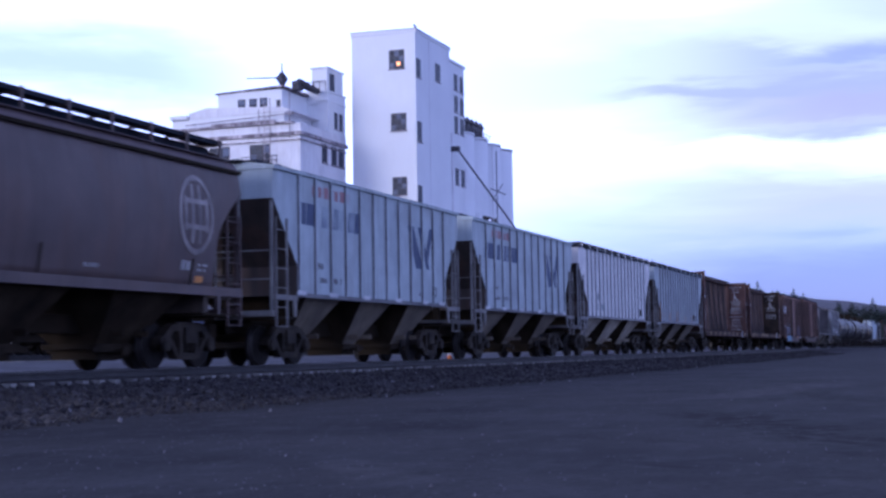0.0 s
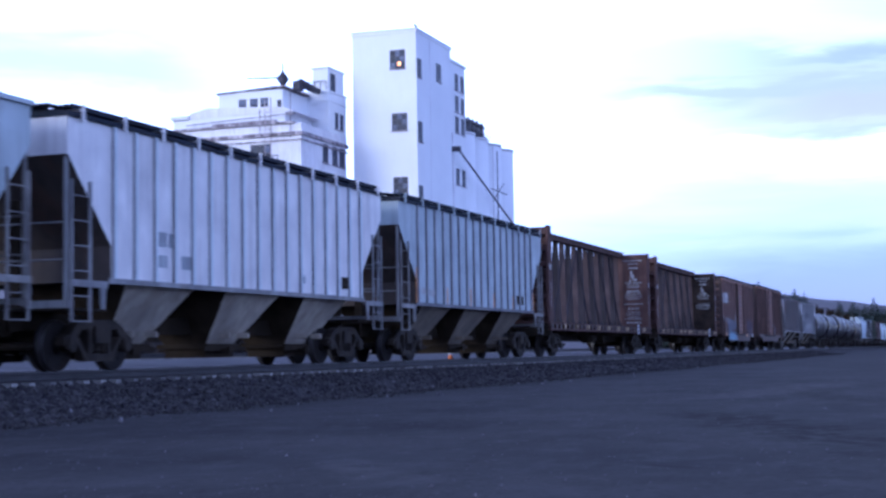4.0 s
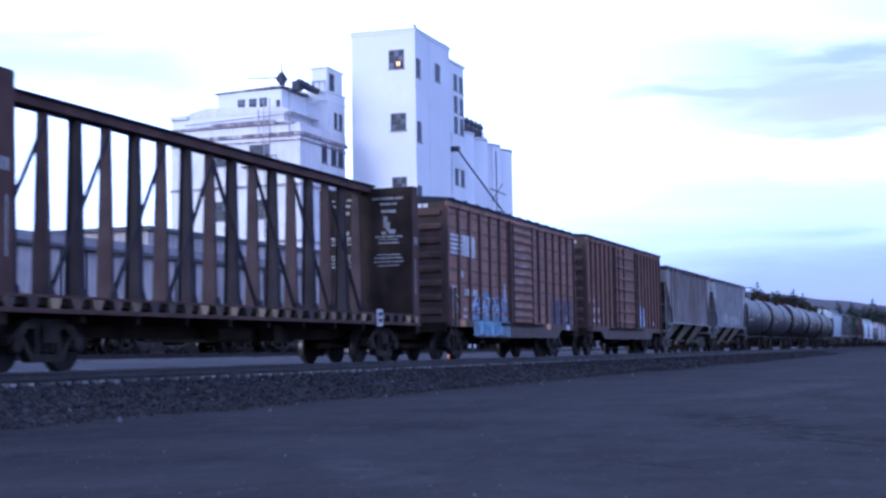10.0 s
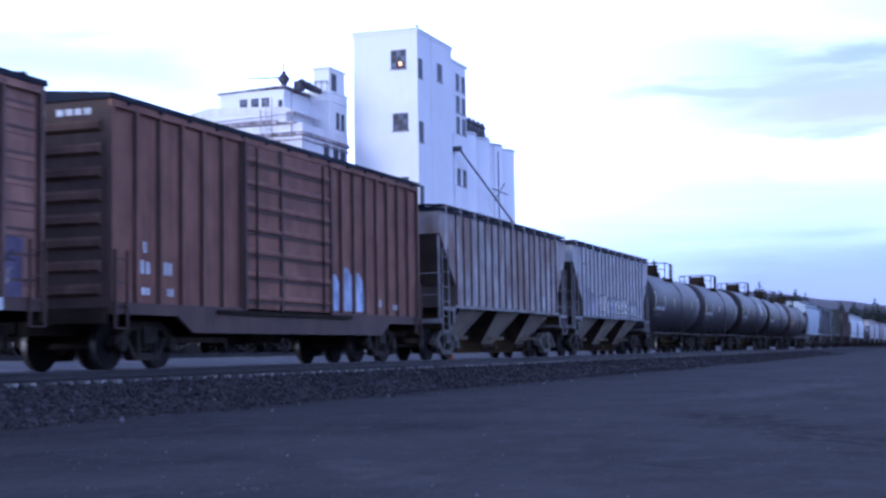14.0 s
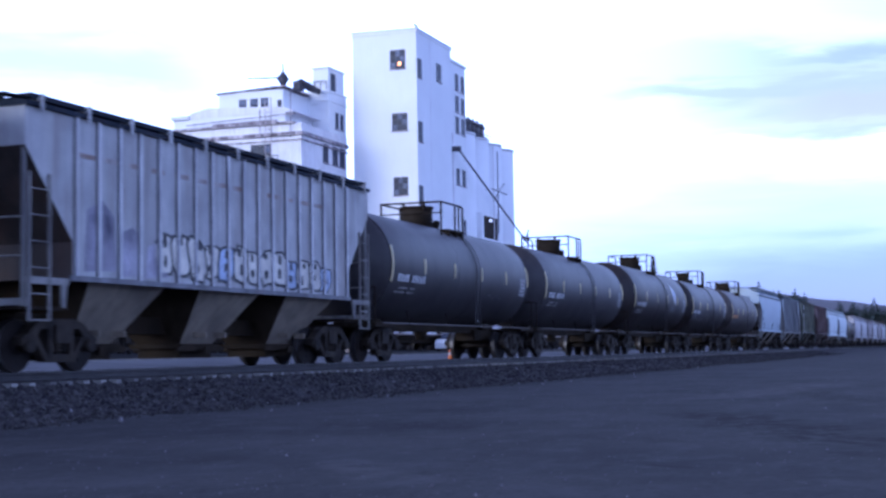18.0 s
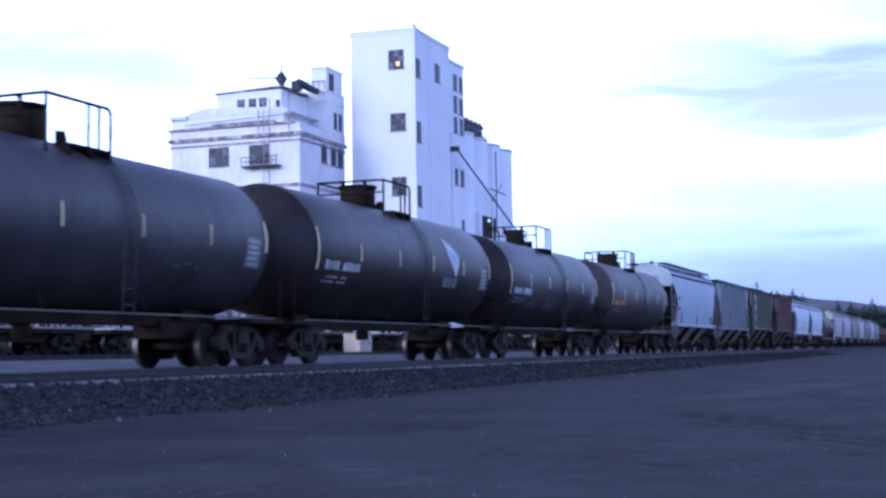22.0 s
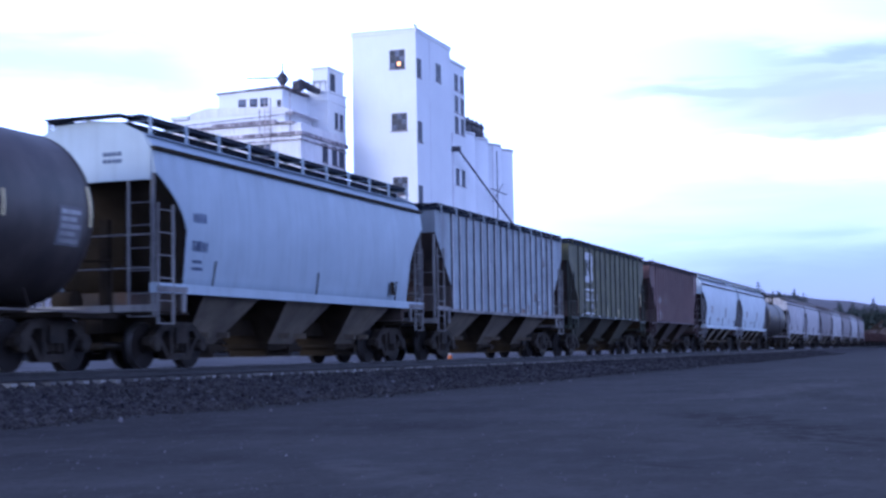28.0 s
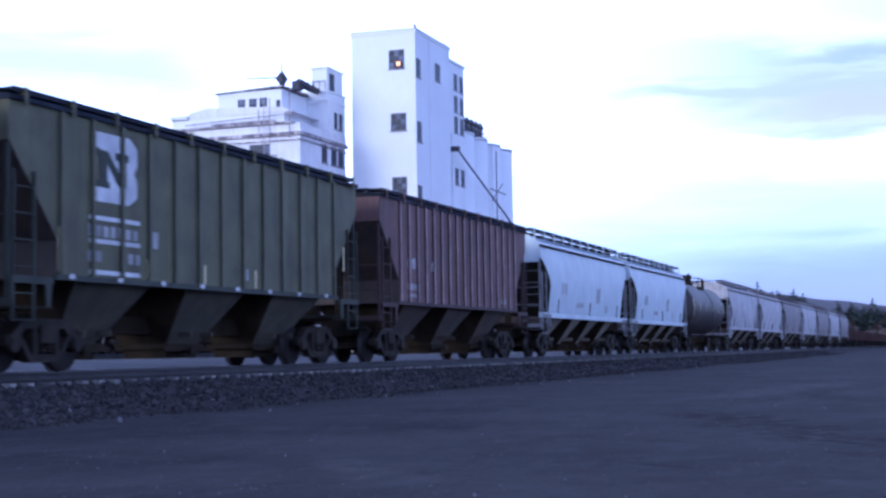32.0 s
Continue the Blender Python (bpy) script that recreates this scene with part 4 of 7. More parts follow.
def centerbeam(left, right, label, sparse=1, sooty=False):
    """A flat car with a lattice beam along its middle and a bulkhead at each end."""
    car, L = start_car("centerbeam_flat_car", left, right, label, "flat car")
    h, z0, ze = L / 2, 1.16, 4.98
    part("deck", lambda bm: (box(bm, -h, h, -1.42, 1.42, z0 - 0.02, z0 + 0.10), box(bm, -h, h, -0.4, 0.4, 0.62, z0)), "under", car)
    for s in (-1, 1):
        part("side_channel", lambda bm: (box(bm, -h, h, min(s * 1.38, s * 1.50), max(s * 1.38, s * 1.50), z0 - 0.16, z0 - 0.08), box(bm, -h, h, min(s * 1.38, s * 1.50), max(s * 1.38, s * 1.50), z0 + 0.10, z0 + 0.15)), "beamred", car)
        k = int(L / 0.62)
        for i in range(k):
            x = -h + 0.31 + i * (L - 0.62) / (k - 1)
            put("lumber_rest", kept(("lumber_rest", (i * 5 + i // 3) % sparse == 0), lambda bm: prism(bm, [(-0.10, z0 - 0.08), (0.10, z0 - 0.08), (0.17, z0 + 0.10), (-0.17, z0 + 0.10)], -0.05, 0.05), "ochrewood" if (i * 5 + i // 3) % sparse == 0 else "dimbox"), car, (x, s * 1.44, 0))
        part("top_chord", lambda bm: box(bm, -h + 0.3, h - 0.3, min(s * 0.06, s * 0.20), max(s * 0.06, s * 0.20), ze - 0.14, ze + 0.04), "beamred", car)
    part("top_plate", lambda bm: box(bm, -h + 0.3, h - 0.3, -0.27, 0.27, ze + 0.04, ze + 0.08), "roofgal", car)
    n = 17
    for i in range(n):
        x = -h + 1.15 + i * (L - 2.3) / (n - 1)
        # channel posts are painted in shade, flat ones as if lit
        if i % 2:
            put("post", kept("post", lambda bm: draw_h_post(bm, z0 + 0.1, ze - 0.14), "postdark"), car, (x, 0, 0))
        else:
            put("post", kept("flat_post", lambda bm: prism(bm, [(-0.19, z0 + 0.1), (0.19, z0 + 0.1), (0.10, ze - 0.14), (-0.10, ze - 0.14)], -0.05, 0.05, "x"), "beamlit"), car, (x, 0, 0))
        put("gusset", kept("gusset", lambda bm: prism(bm, [(-0.20, z0 + 0.1), (0.20, z0 + 0.1), (0.08, z0 + 0.40), (-0.08, z0 + 0.40)], -0.215, -0.195), "postdark"), car, (x, 0, 0))
    for i in range(0, n - 2):
        a, b = -h + 1.15 + i * (L - 2.3) / (n - 1), -h + 1.15 + (i + 2) * (L - 2.3) / (n - 1)
        if i % 2 == 0:
            p, q = ((a, z0 + 0.15), (b, ze - 0.3)) if i < n / 2 - 1 else ((b, z0 + 0.15), (a, ze - 0.3))
            part("brace", lambda bm: rod(bm, (p[0], -0.12, p[1]), (q[0], -0.08, q[1]), 0.05, 6), "postdark", car)
    for s in (-1, 1):
        x = s * h
        a, b = min(x, x - s * 0.10), max(x, x - s * 0.10)
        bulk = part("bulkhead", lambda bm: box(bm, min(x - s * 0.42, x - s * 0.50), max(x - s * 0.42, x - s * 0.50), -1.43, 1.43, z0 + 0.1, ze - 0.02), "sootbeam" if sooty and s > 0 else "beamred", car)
        for y in (-1.40, 1.40):
            part("bulkhead_post", lambda bm: box(bm, min(x, x - s * 0.44), max(x, x - s * 0.44), y - 0.05, y + 0.05, z0 - 0.1, ze), "beamred", bulk)
        for k in range(6):
            z = z0 + 0.35 + k * 0.62
            part("bulkhead_rib", lambda bm: prism(bm, [(x - s * 0.42, z), (x - s * 0.08, z + 0.05), (x - s * 0.08, z + 0.2), (x - s * 0.42, z + 0.28)], -1.34, 1.34), "beamred", bulk)
        # instructions on the inner face
        xi = x - s * 0.505
        rr = random.Random(7)

        def words(bm, c):
            """Lines of small bars in the place of stencilled text."""
            def slab(y0, y1, za, zb):
                box(bm, min(xi, xi - s * 0.006), max(xi, xi - s * 0.006), y0, y1, za, zb)
            for f, width, hh in ((0.065, 0.95, 0.07), (0.11, 0.55, 0.07), (0.165, 0.50, 0.10), (0.37, 0.85, 0.06), (0.395, 0.6, 0.035), (0.42, 0.65, 0.05), (0.44, 0.5, 0.035), (0.485, 0.6, 0.09), (0.515, 0.75, 0.04), (0.54, 0.85, 0.05), (0.57, 0.9, 0.045), (0.60, 0.65, 0.045), (0.665, 0.95, 0.06), (0.725, 0.55, 0.10), (0.78, 0.6, 0.045), (0.81, 0.75, 0.045), (0.845, 0.6, 0.05), (0.872, 0.85, 0.05), (0.92, 0.75, 0.07)):
                if sooty and s > 0 and (0.43 < f < 0.5 or f > 0.62):
                    continue
                z = ze - 0.06 - f * (ze - z0 - 0.2)
                y, stop = c - width / 2, c + width / 2
                while y < stop:
                    w = min(stop - y, hh * rr.choice((1.2, 2.2, 3.4, 4.5)))
                    slab(y, y + w, z - hh * (0.8 + 0.2 * rr.random()), z)
                    y += w + hh * 0.55
            zi = ze - 0.06 - 0.36 * (ze - z0 - 0.2)
            for y0, y1, za, zb in ((0.02, 0.13, 0.20, 0.52), (-0.06, 0.06, 0.10, 0.36), (-0.22, -0.02, 0.02, 0.14), (0.06, 0.20, 0.0, 0.08)):
                slab(c + y0, c + y1, zi + za, zi + zb)
        for c in (-0.72, 0.72):
            lines = part("instruction_panel", lambda bm: words(bm, c), "markdim", bulk, "worn white stencilled instruction lines")
            lines["kind"] = "stuff"
        part("white_strip", lambda bm: box(bm, min(x - s * 0.30, x - s * 0.26), max(x - s * 0.30, x - s * 0.26), -1.456, -1.45, 1.9, 2.9), "markdim", bulk)
        part("side_marking", lambda bm: letter_bars(bm, min(x - s * 0.36, x - s * 0.08), 3.3, 0.28, 0.25, 0.0, 2, 3), "markdim", bulk).location = (0, -1.455, 0)
        part("end_sill", lambda bm: box(bm, min(x, x - s * 0.3), max(x, x - s * 0.3), -1.45, 1.45, 0.8, z0), "under", car)
    put("sign_plate", kept("sign_plate", lambda bm: (box(bm, -0.18, 0.18, -0.02, 0.02, 0.95, 1.40), box(bm, -0.10, 0.10, -0.03, -0.02, 1.05, 1.15, 1), box(bm, -0.10, 0.10, -0.03, -0.02, 1.22, 1.32, 1)), "mark", "under"), car, (h - 3.1, -1.50, 0), "small white tag with dark bars")
    part("brake_tank", lambda bm: rod(bm, (-1.2, -0.7, 0.72), (0.3, -0.7, 0.72), 0.2, 12), "under", car)
    part("valve_box", lambda bm: box(bm, 1.4, 1.9, -0.9, -0.5, 0.55, 0.95), "under", car)
    for i in range(int((L - 4) / 1.8)):
        put("cross_bearer", kept(("cross_bearer", z0), lambda bm: box(bm, -0.06, 0.06, -1.38, 1.38, 0.85, z0 - 0.02), "under"), car, (-h + 2.56 + i * 1.8, 0, 0))
    running_gear(car, L + 1.3, h - 1.9)
    return car, L


def tank_car(left, right, label, paint, dome=0.80, r=1.54, zc=2.66, manway=0.50):
    """A tank car. left and right: the seams of the two heads."""
    car, L = start_car("tank_car", left, right, label, "tank car")
    h = L / 2
    prof = [(-h - 0.62, 0.02), (-h - 0.60, 0.35), (-h - 0.50, 0.75), (-h - 0.33, 1.10), (-h - 0.12, r - 0.14), (-h, r - 0.03), (-h + 0.12, r)]
    prof += [(-h + 0.2 + i * (L - 0.4) / 6, r) for i in range(1, 6)] + [(-x, q) for x, q in prof[::-1]]

    def draw(bm):
        seg, rows = 40, []
        for x, q in prof:
            rows.append([bm.verts.new((x, q * math.sin(2 * math.pi * i / seg), zc + q * math.cos(2 * math.pi * i / seg))) for i in range(seg)])
        for a, b in zip(rows, rows[1:]):
            for i in range(seg):
                bm.faces.new((a[i], a[(i + 1) % seg], b[(i + 1) % seg], b[i])).smooth = True
        bm.faces.new(rows[0]), bm.faces.new(rows[-1])
    shell = part("tank_shell", draw, paint, car)

    def band(x, w, rr, a0=0.0, a1=2 * math.pi, seg=40):
        def d(bm):
            rows = []
            for xx, q in ((x - w / 2, rr - 0.03), (x - w / 2, rr), (x + w / 2, rr), (x + w / 2, rr - 0.03)):
                rows.append([bm.verts.new((xx, -q * math.sin(a0 + (a1 - a0) * i / seg), zc + q * math.cos(a0 + (a1 - a0) * i / seg))) for i in range(seg + 1)])
            for a, b in zip(rows, rows[1:]):
                for i in range(seg):
                    bm.faces.new((a[i], a[i + 1], b[i + 1], b[i])).smooth = True
        return d
    for x in (-h + 0.02, -0.9, 0.95, h - 0.02):
        part("weld_band", band(x, 0.03, r + 0.003), paint, shell)
    # reflective strips
    put("reflector", shape("reflector", band(-h + 0.10, 0.05, r + 0.02, 1.26, 1.90, 8), "reflect"), shell, (0, 0, 0), "curved yellow reflective strip")
    put("reflector", shape("reflector", band(h - 0.10, 0.05, r + 0.02, 1.25, 1.70, 8), "reflect"), shell, (0, 0, 0), "curved yellow reflective strip")
    for i in range(1, 5):
        put("reflector", shape("reflector", band(-h + i * L / 5, 0.05, r + 0.018, 1.42, 1.70, 5), "reflect"), shell, (0, 0, 0), "short yellow reflective strip")
    # manway, fittings and platform
    top = zc + r
    part("manway", lambda bm: (rod(bm, (-0.5, 0, top - 0.1), (-0.5, 0, top + 0.50), manway, 16), rod(bm, (-0.5, 0, top + 0.50), (-0.5, 0, top + 0.57), manway + 0.05, 16)), "under", car)
    for x, y, q, hh in ((0.45, 0.2, 0.13, 0.22), (0.75, -0.1, 0.10, 0.18), (0.35, -0.35, 0.10, 0.20)):
        part("valve", lambda bm: rod(bm, (x, y, top - 0.1), (x, y, top + hh), q, 10), "under", car)
    zp = top - 0.14
    for y in (-1.02, 0.54):
        part("platform_grating", lambda bm: [box(bm, -0.35, 1.05, y + 0.12 * k, y + 0.09 + 0.12 * k, zp - 0.05, zp) for k in range(4)] + [box(bm, x - 0.03, x + 0.03, y, y + 0.48, zp - 0.22, zp - 0.05) for x in (-0.3, 0.4, 1.0)], "under", car)
    rail = zp + dome
    part("end_rail", lambda bm: (rod(bm, (-1.0, -1.0, rail), (-1.0, 1.0, rail), 0.03, 6), rod(bm, (-1.0, -1.0, rail - 0.34), (-1.0, 1.0, rail - 0.34), 0.022, 6)), "under", car)
    for y, stop in ((-1.0, 1.02), (1.0, 0.62)):
        part("railing_post", lambda bm: rod(bm, (-1.0, y, zp - 0.45), (-1.0, y, rail), 0.03, 6), "under", car)
        part("top_rail", lambda bm: (rod(bm, (-1.0, y, rail), (stop - 0.08, y, rail), 0.03, 6), rod(bm, (stop - 0.08, y, rail), (stop, y, rail - 0.08), 0.03, 6)), "under", car)
        part("railing_post", lambda bm: rod(bm, (stop, y, rail - 0.08), (stop, y, zp - 0.35), 0.032, 6), "under", car)
    for x in (0.30, 0.64):
        part("ladder_post", lambda bm: rod(bm, (x, -1.0, zp - 0.12), (x, -1.0, rail), 0.028, 6), "under", car)
    for dx, dy in ((-0.72, -0.55), (-0.25, 0.5)):
        part("bolt", lambda bm: rod(bm, (-0.5 + dx * 0.62, dy * 0.75, top + 0.42), (-0.5 + dx * 0.62, dy * 0.75, top + 0.68), 0.05, 6), "under", car)

    def tank_ladder(bm):
        q, turns = r + 0.05, [0.72 + 0.98 * i / 10 for i in range(11)]
        pts = [(-q * math.sin(a), zc + q * math.cos(a)) for a in turns]
        for x in (0.62, 1.0):
            for (y0, za), (y1, zb) in zip(pts, pts[1:]):
                rod(bm, (x, y0, za), (x, y1, zb), 0.013, 5)
            rod(bm, (x, pts[-1][0], pts[-1][1]), (x, -1.52, 1.05), 0.013, 5)
        for y0, za in pts:
            rod(bm, (0.62, y0, za), (1.0, y0, za), 0.010, 5)
        for k in range(4):
            rod(bm, (0.62, -1.53, 1.2 + k * 0.3), (1.0, -1.53, 1.2 + k * 0.3), 0.010, 5)
    part("ladder", tank_ladder, paint, car)
    for s in (-1, 1):
        part("side_rail", lambda bm: box(bm, -h - 0.4, h + 0.4, s * 1.45 - 0.02, s * 1.45 + 0.02, 1.03, 1.065), "railtan", car)
        for i in range(4):
            put("rail_bracket", kept("rail_bracket", lambda bm: rod(bm, (0, 0, 1.06), (-0.12, 0.05, 1.40), 0.018, 5), "truck"), car, (-h + 1.6 + i * (L - 3.2) / 3, s * 1.42, 0), turn=0 if s < 0 else math.pi)
        part("saddle", lambda bm: prism(bm, [(-0.46, 1.24), (-0.44, 1.0), (0.44, 1.0), (0.46, 1.24), (0, 1.12)], s * (h - 1.5) - 0.35, s * (h - 1.5) + 0.35, "x"), "under", car)
        part("end_platform", lambda bm: (box(bm, min(s * (h - 0.7), s * (h + 0.95)), max(s * (h - 0.7), s * (h + 0.95)), -1.45, 1.45, 0.94, 1.04), box(bm, min(s * (h - 2.5), s * (h + 0.95)), max(s * (h - 2.5), s * (h + 0.95)), -0.35, 0.35, 0.62, 0.98)), "under", car)
        part("end_handrail", lambda bm: (rod(bm, (s * (h + 0.85), -1.4, 1.0), (s * (h + 0.85), -1.4, 2.0), 0.02, 5), rod(bm, (s * (h + 0.85), 1.4, 1.0), (s * (h + 0.85), 1.4, 2.0), 0.02, 5), rod(bm, (s * (h + 0.85), -1.4, 2.0), (s * (h + 0.85), 1.4, 2.0), 0.02, 5)), "under", car)
        part("corner_step", lambda bm: [box(bm, s * (h + 0.75) - 0.2, s * (h + 0.75) + 0.2, y - 0.03, y + 0.03, 0.45, 0.48) or box(bm, s * (h + 0.75) - 0.2, s * (h + 0.75) - 0.17, y - 0.03, y + 0.03, 0.45, 0.95) or box(bm, s * (h + 0.75) + 0.17, s * (h + 0.75) + 0.2, y - 0.03, y + 0.03, 0.45, 0.95) for y in (-1.42, 1.42)], "truck", car)
    # outlet rod, and a box added to fill the dark band below the tank
    part("centre_sill", lambda bm: (rod(bm, (-0.3, 0, 0.62), (-0.3, 0, 1.2), 0.18, 10), box(bm, -h, h, -0.20, 0.20, 0.88, 1.18)), "under", car)
    running_gear(car, L + 2.4, h - 0.45)
    return car, L, zc, r


def on_tank(bm, zc, r, x0, x1, a0, a1, lift=0.012, seg=4):
    """A plate that hugs the near side of a tank, between two angles from the top."""
    rows = []
    for i in range(seg + 1):
        a = a0 + (a1 - a0) * i / seg
        rows.append([bm.verts.new((x, -(r + q) * math.sin(a), zc + (r + q) * math.cos(a))) for x, q in ((x0, lift), (x1, lift))])
    for p, q in zip(rows, rows[1:]):
        bm.faces.new((p[0], p[1], q[1], q[0]))


def gondola(left, right, label, paint="beamred"):
    car, L = start_car("gondola_car", left, right, label, "gondola")
    h = L / 2
    part("body", lambda bm: (box(bm, -h, h, -1.45, -1.38, 1.0, 2.55), box(bm, -h, h, 1.38, 1.45, 1.0, 2.55), box(bm, -h, -h + 0.08, -1.38, 1.38, 1.0, 2.55), box(bm, h - 0.08, h, -1.38, 1.38, 1.0, 2.55), box(bm, -h + 0.08, h - 0.08, -1.38, 1.38, 1.0, 1.1)), paint, car)
    for s in (-1, 1):
        for i in range(12):
            put("side_post", kept(("gon_post", paint), lambda bm: box(bm, -0.06, 0.06, -0.08, 0, 1.0, 2.5), paint), car, (-h + 0.3 + i * (L - 0.6) / 11, s * 1.45, 0), turn=0 if s < 0 else math.pi)
    part("centre_sill", lambda bm: box(bm, -h, h, -0.25, 0.25, 0.65, 1.0), "under", car)
    running_gear(car, L + 1.2, h - 1.7)
    return car, L


# ---- the cars, from the head of the shot to its tail
def hug(bm, base=-1.56):
    """Bends flat lettering onto a bellied side."""
    for v in bm.verts:
        v.co.y = -belly(v.co.z) - 0.004 + (v.co.y - base)


def lettering(car, rows, y, paint, seed=1):
    """Rows of (x, z, width, height, blocks) on the near side; y None: on a bellied side."""
    def draw(bm):
        for i, (x, z, w, hh, n) in enumerate(rows):
            letter_bars(bm, x, z, w, hh, -1.56 if y is None else y, n, seed + i)
        if y is None:
            hug(bm)
    part("lettering", draw, paint, car)["kind"] = "stuff"


def ring(bm, cx, cz, r0, r1, sx, y, seg=28):
    """A flat upright ring, one closed band."""
    def loop(r, yy):
        return [bm.verts.new((cx + sx * r * math.cos(2 * math.pi * i / seg), yy, cz + r * math.sin(2 * math.pi * i / seg))) for i in range(seg)]
    loops = [loop(r0, y - 0.01), loop(r1, y - 0.01), loop(r1, y), loop(r0, y)]
    for a, b in zip(loops, loops[1:] + loops[:1]):
        for i in range(seg):
            j = (i + 1) % seg
            bm.faces.new((a[i], a[j], b[j], b[i]))


def tag(car, y, x0, x1, z0, z1, seed, paint, count=9, width=0.09, name="spray_tag"):
    """Looping strokes of spray paint, not to be read."""
    r = random.Random(seed)

    def draw(bm):
        step = (x1 - x0) / count
        for i in range(count):
            cx, hh = x0 + (i + 0.5) * step, z1 - z0
            pts = [(cx + step * (r.random() - 0.5) * 1.1, z0 + hh * (0.05 + 0.9 * r.random())) for _ in range(5)]
            pts = [(cx - step * 0.4, z0 + hh * r.random() * 0.3)] + pts + [(cx + step * 0.45, z0 + hh * (0.6 + 0.4 * r.random()))]
            strokes(bm, pts, width, y)
    part(name, draw, paint, car, "sprayed lettering that cannot be read")["kind"] = "stuff"


def fat_letters(car, x0, x1, z0, z1, count):
    """A row of swollen cream letters with black outlines and dark counters, not to be read."""
    r = random.Random(23)
    step = (x1 - x0) / count

    def blob(cx, cz, a, b, wob, lean):
        pts = []
        for k in range(14):
            w = 2 * math.pi * k / 14
            q = wob[k]
            p = (abs(math.cos(w)) ** 0.7 * math.copysign(1, math.cos(w)) * a * q, abs(math.sin(w)) ** 0.7 * math.copysign(1, math.sin(w)) * b * q)
            pts.append((cx + p[0] + lean * p[1], cz + p[1]))
        return pts

    for i in range(count):
        tall = (z1 - z0) * (1.0 - 0.28 * i / count - 0.12 * r.random())
        cx, cz, a, b = x0 + (i + 0.5) * step, z0 + tall / 2 + 0.05 * r.random(), step * 0.62, tall / 2
        wob, lean = [0.86 + 0.26 * r.random() for _ in range(14)], 0.5 * (r.random() - 0.5)
        y = -1.474 - 0.010 * (i % 3)
        part("sprayed_outline", lambda bm: prism(bm, blob(cx, cz, a, b, wob, lean), y - 0.003, y), "sprayblack", car)
        fill = part("sprayed_letter", lambda bm: prism(bm, blob(cx, cz, a * 0.80, b * 0.86, wob, lean), y - 0.006, y - 0.003), "paleblue" if i in (4, 9, 12) else "spray", car, "cream sprayed letter that cannot be read")
        for k in range(2):
            u, v = cx + a * (0.5 * r.random() - 0.25), cz + b * ((0.45 if k else -0.35) + 0.2 * r.random())
            part("counter", lambda bm: prism(bm, blob(u, v, a * (0.14 + 0.12 * r.random()), b * (0.12 + 0.20 * r.random()), wob, lean), y - 0.009, y - 0.006), "sprayblack", fill)


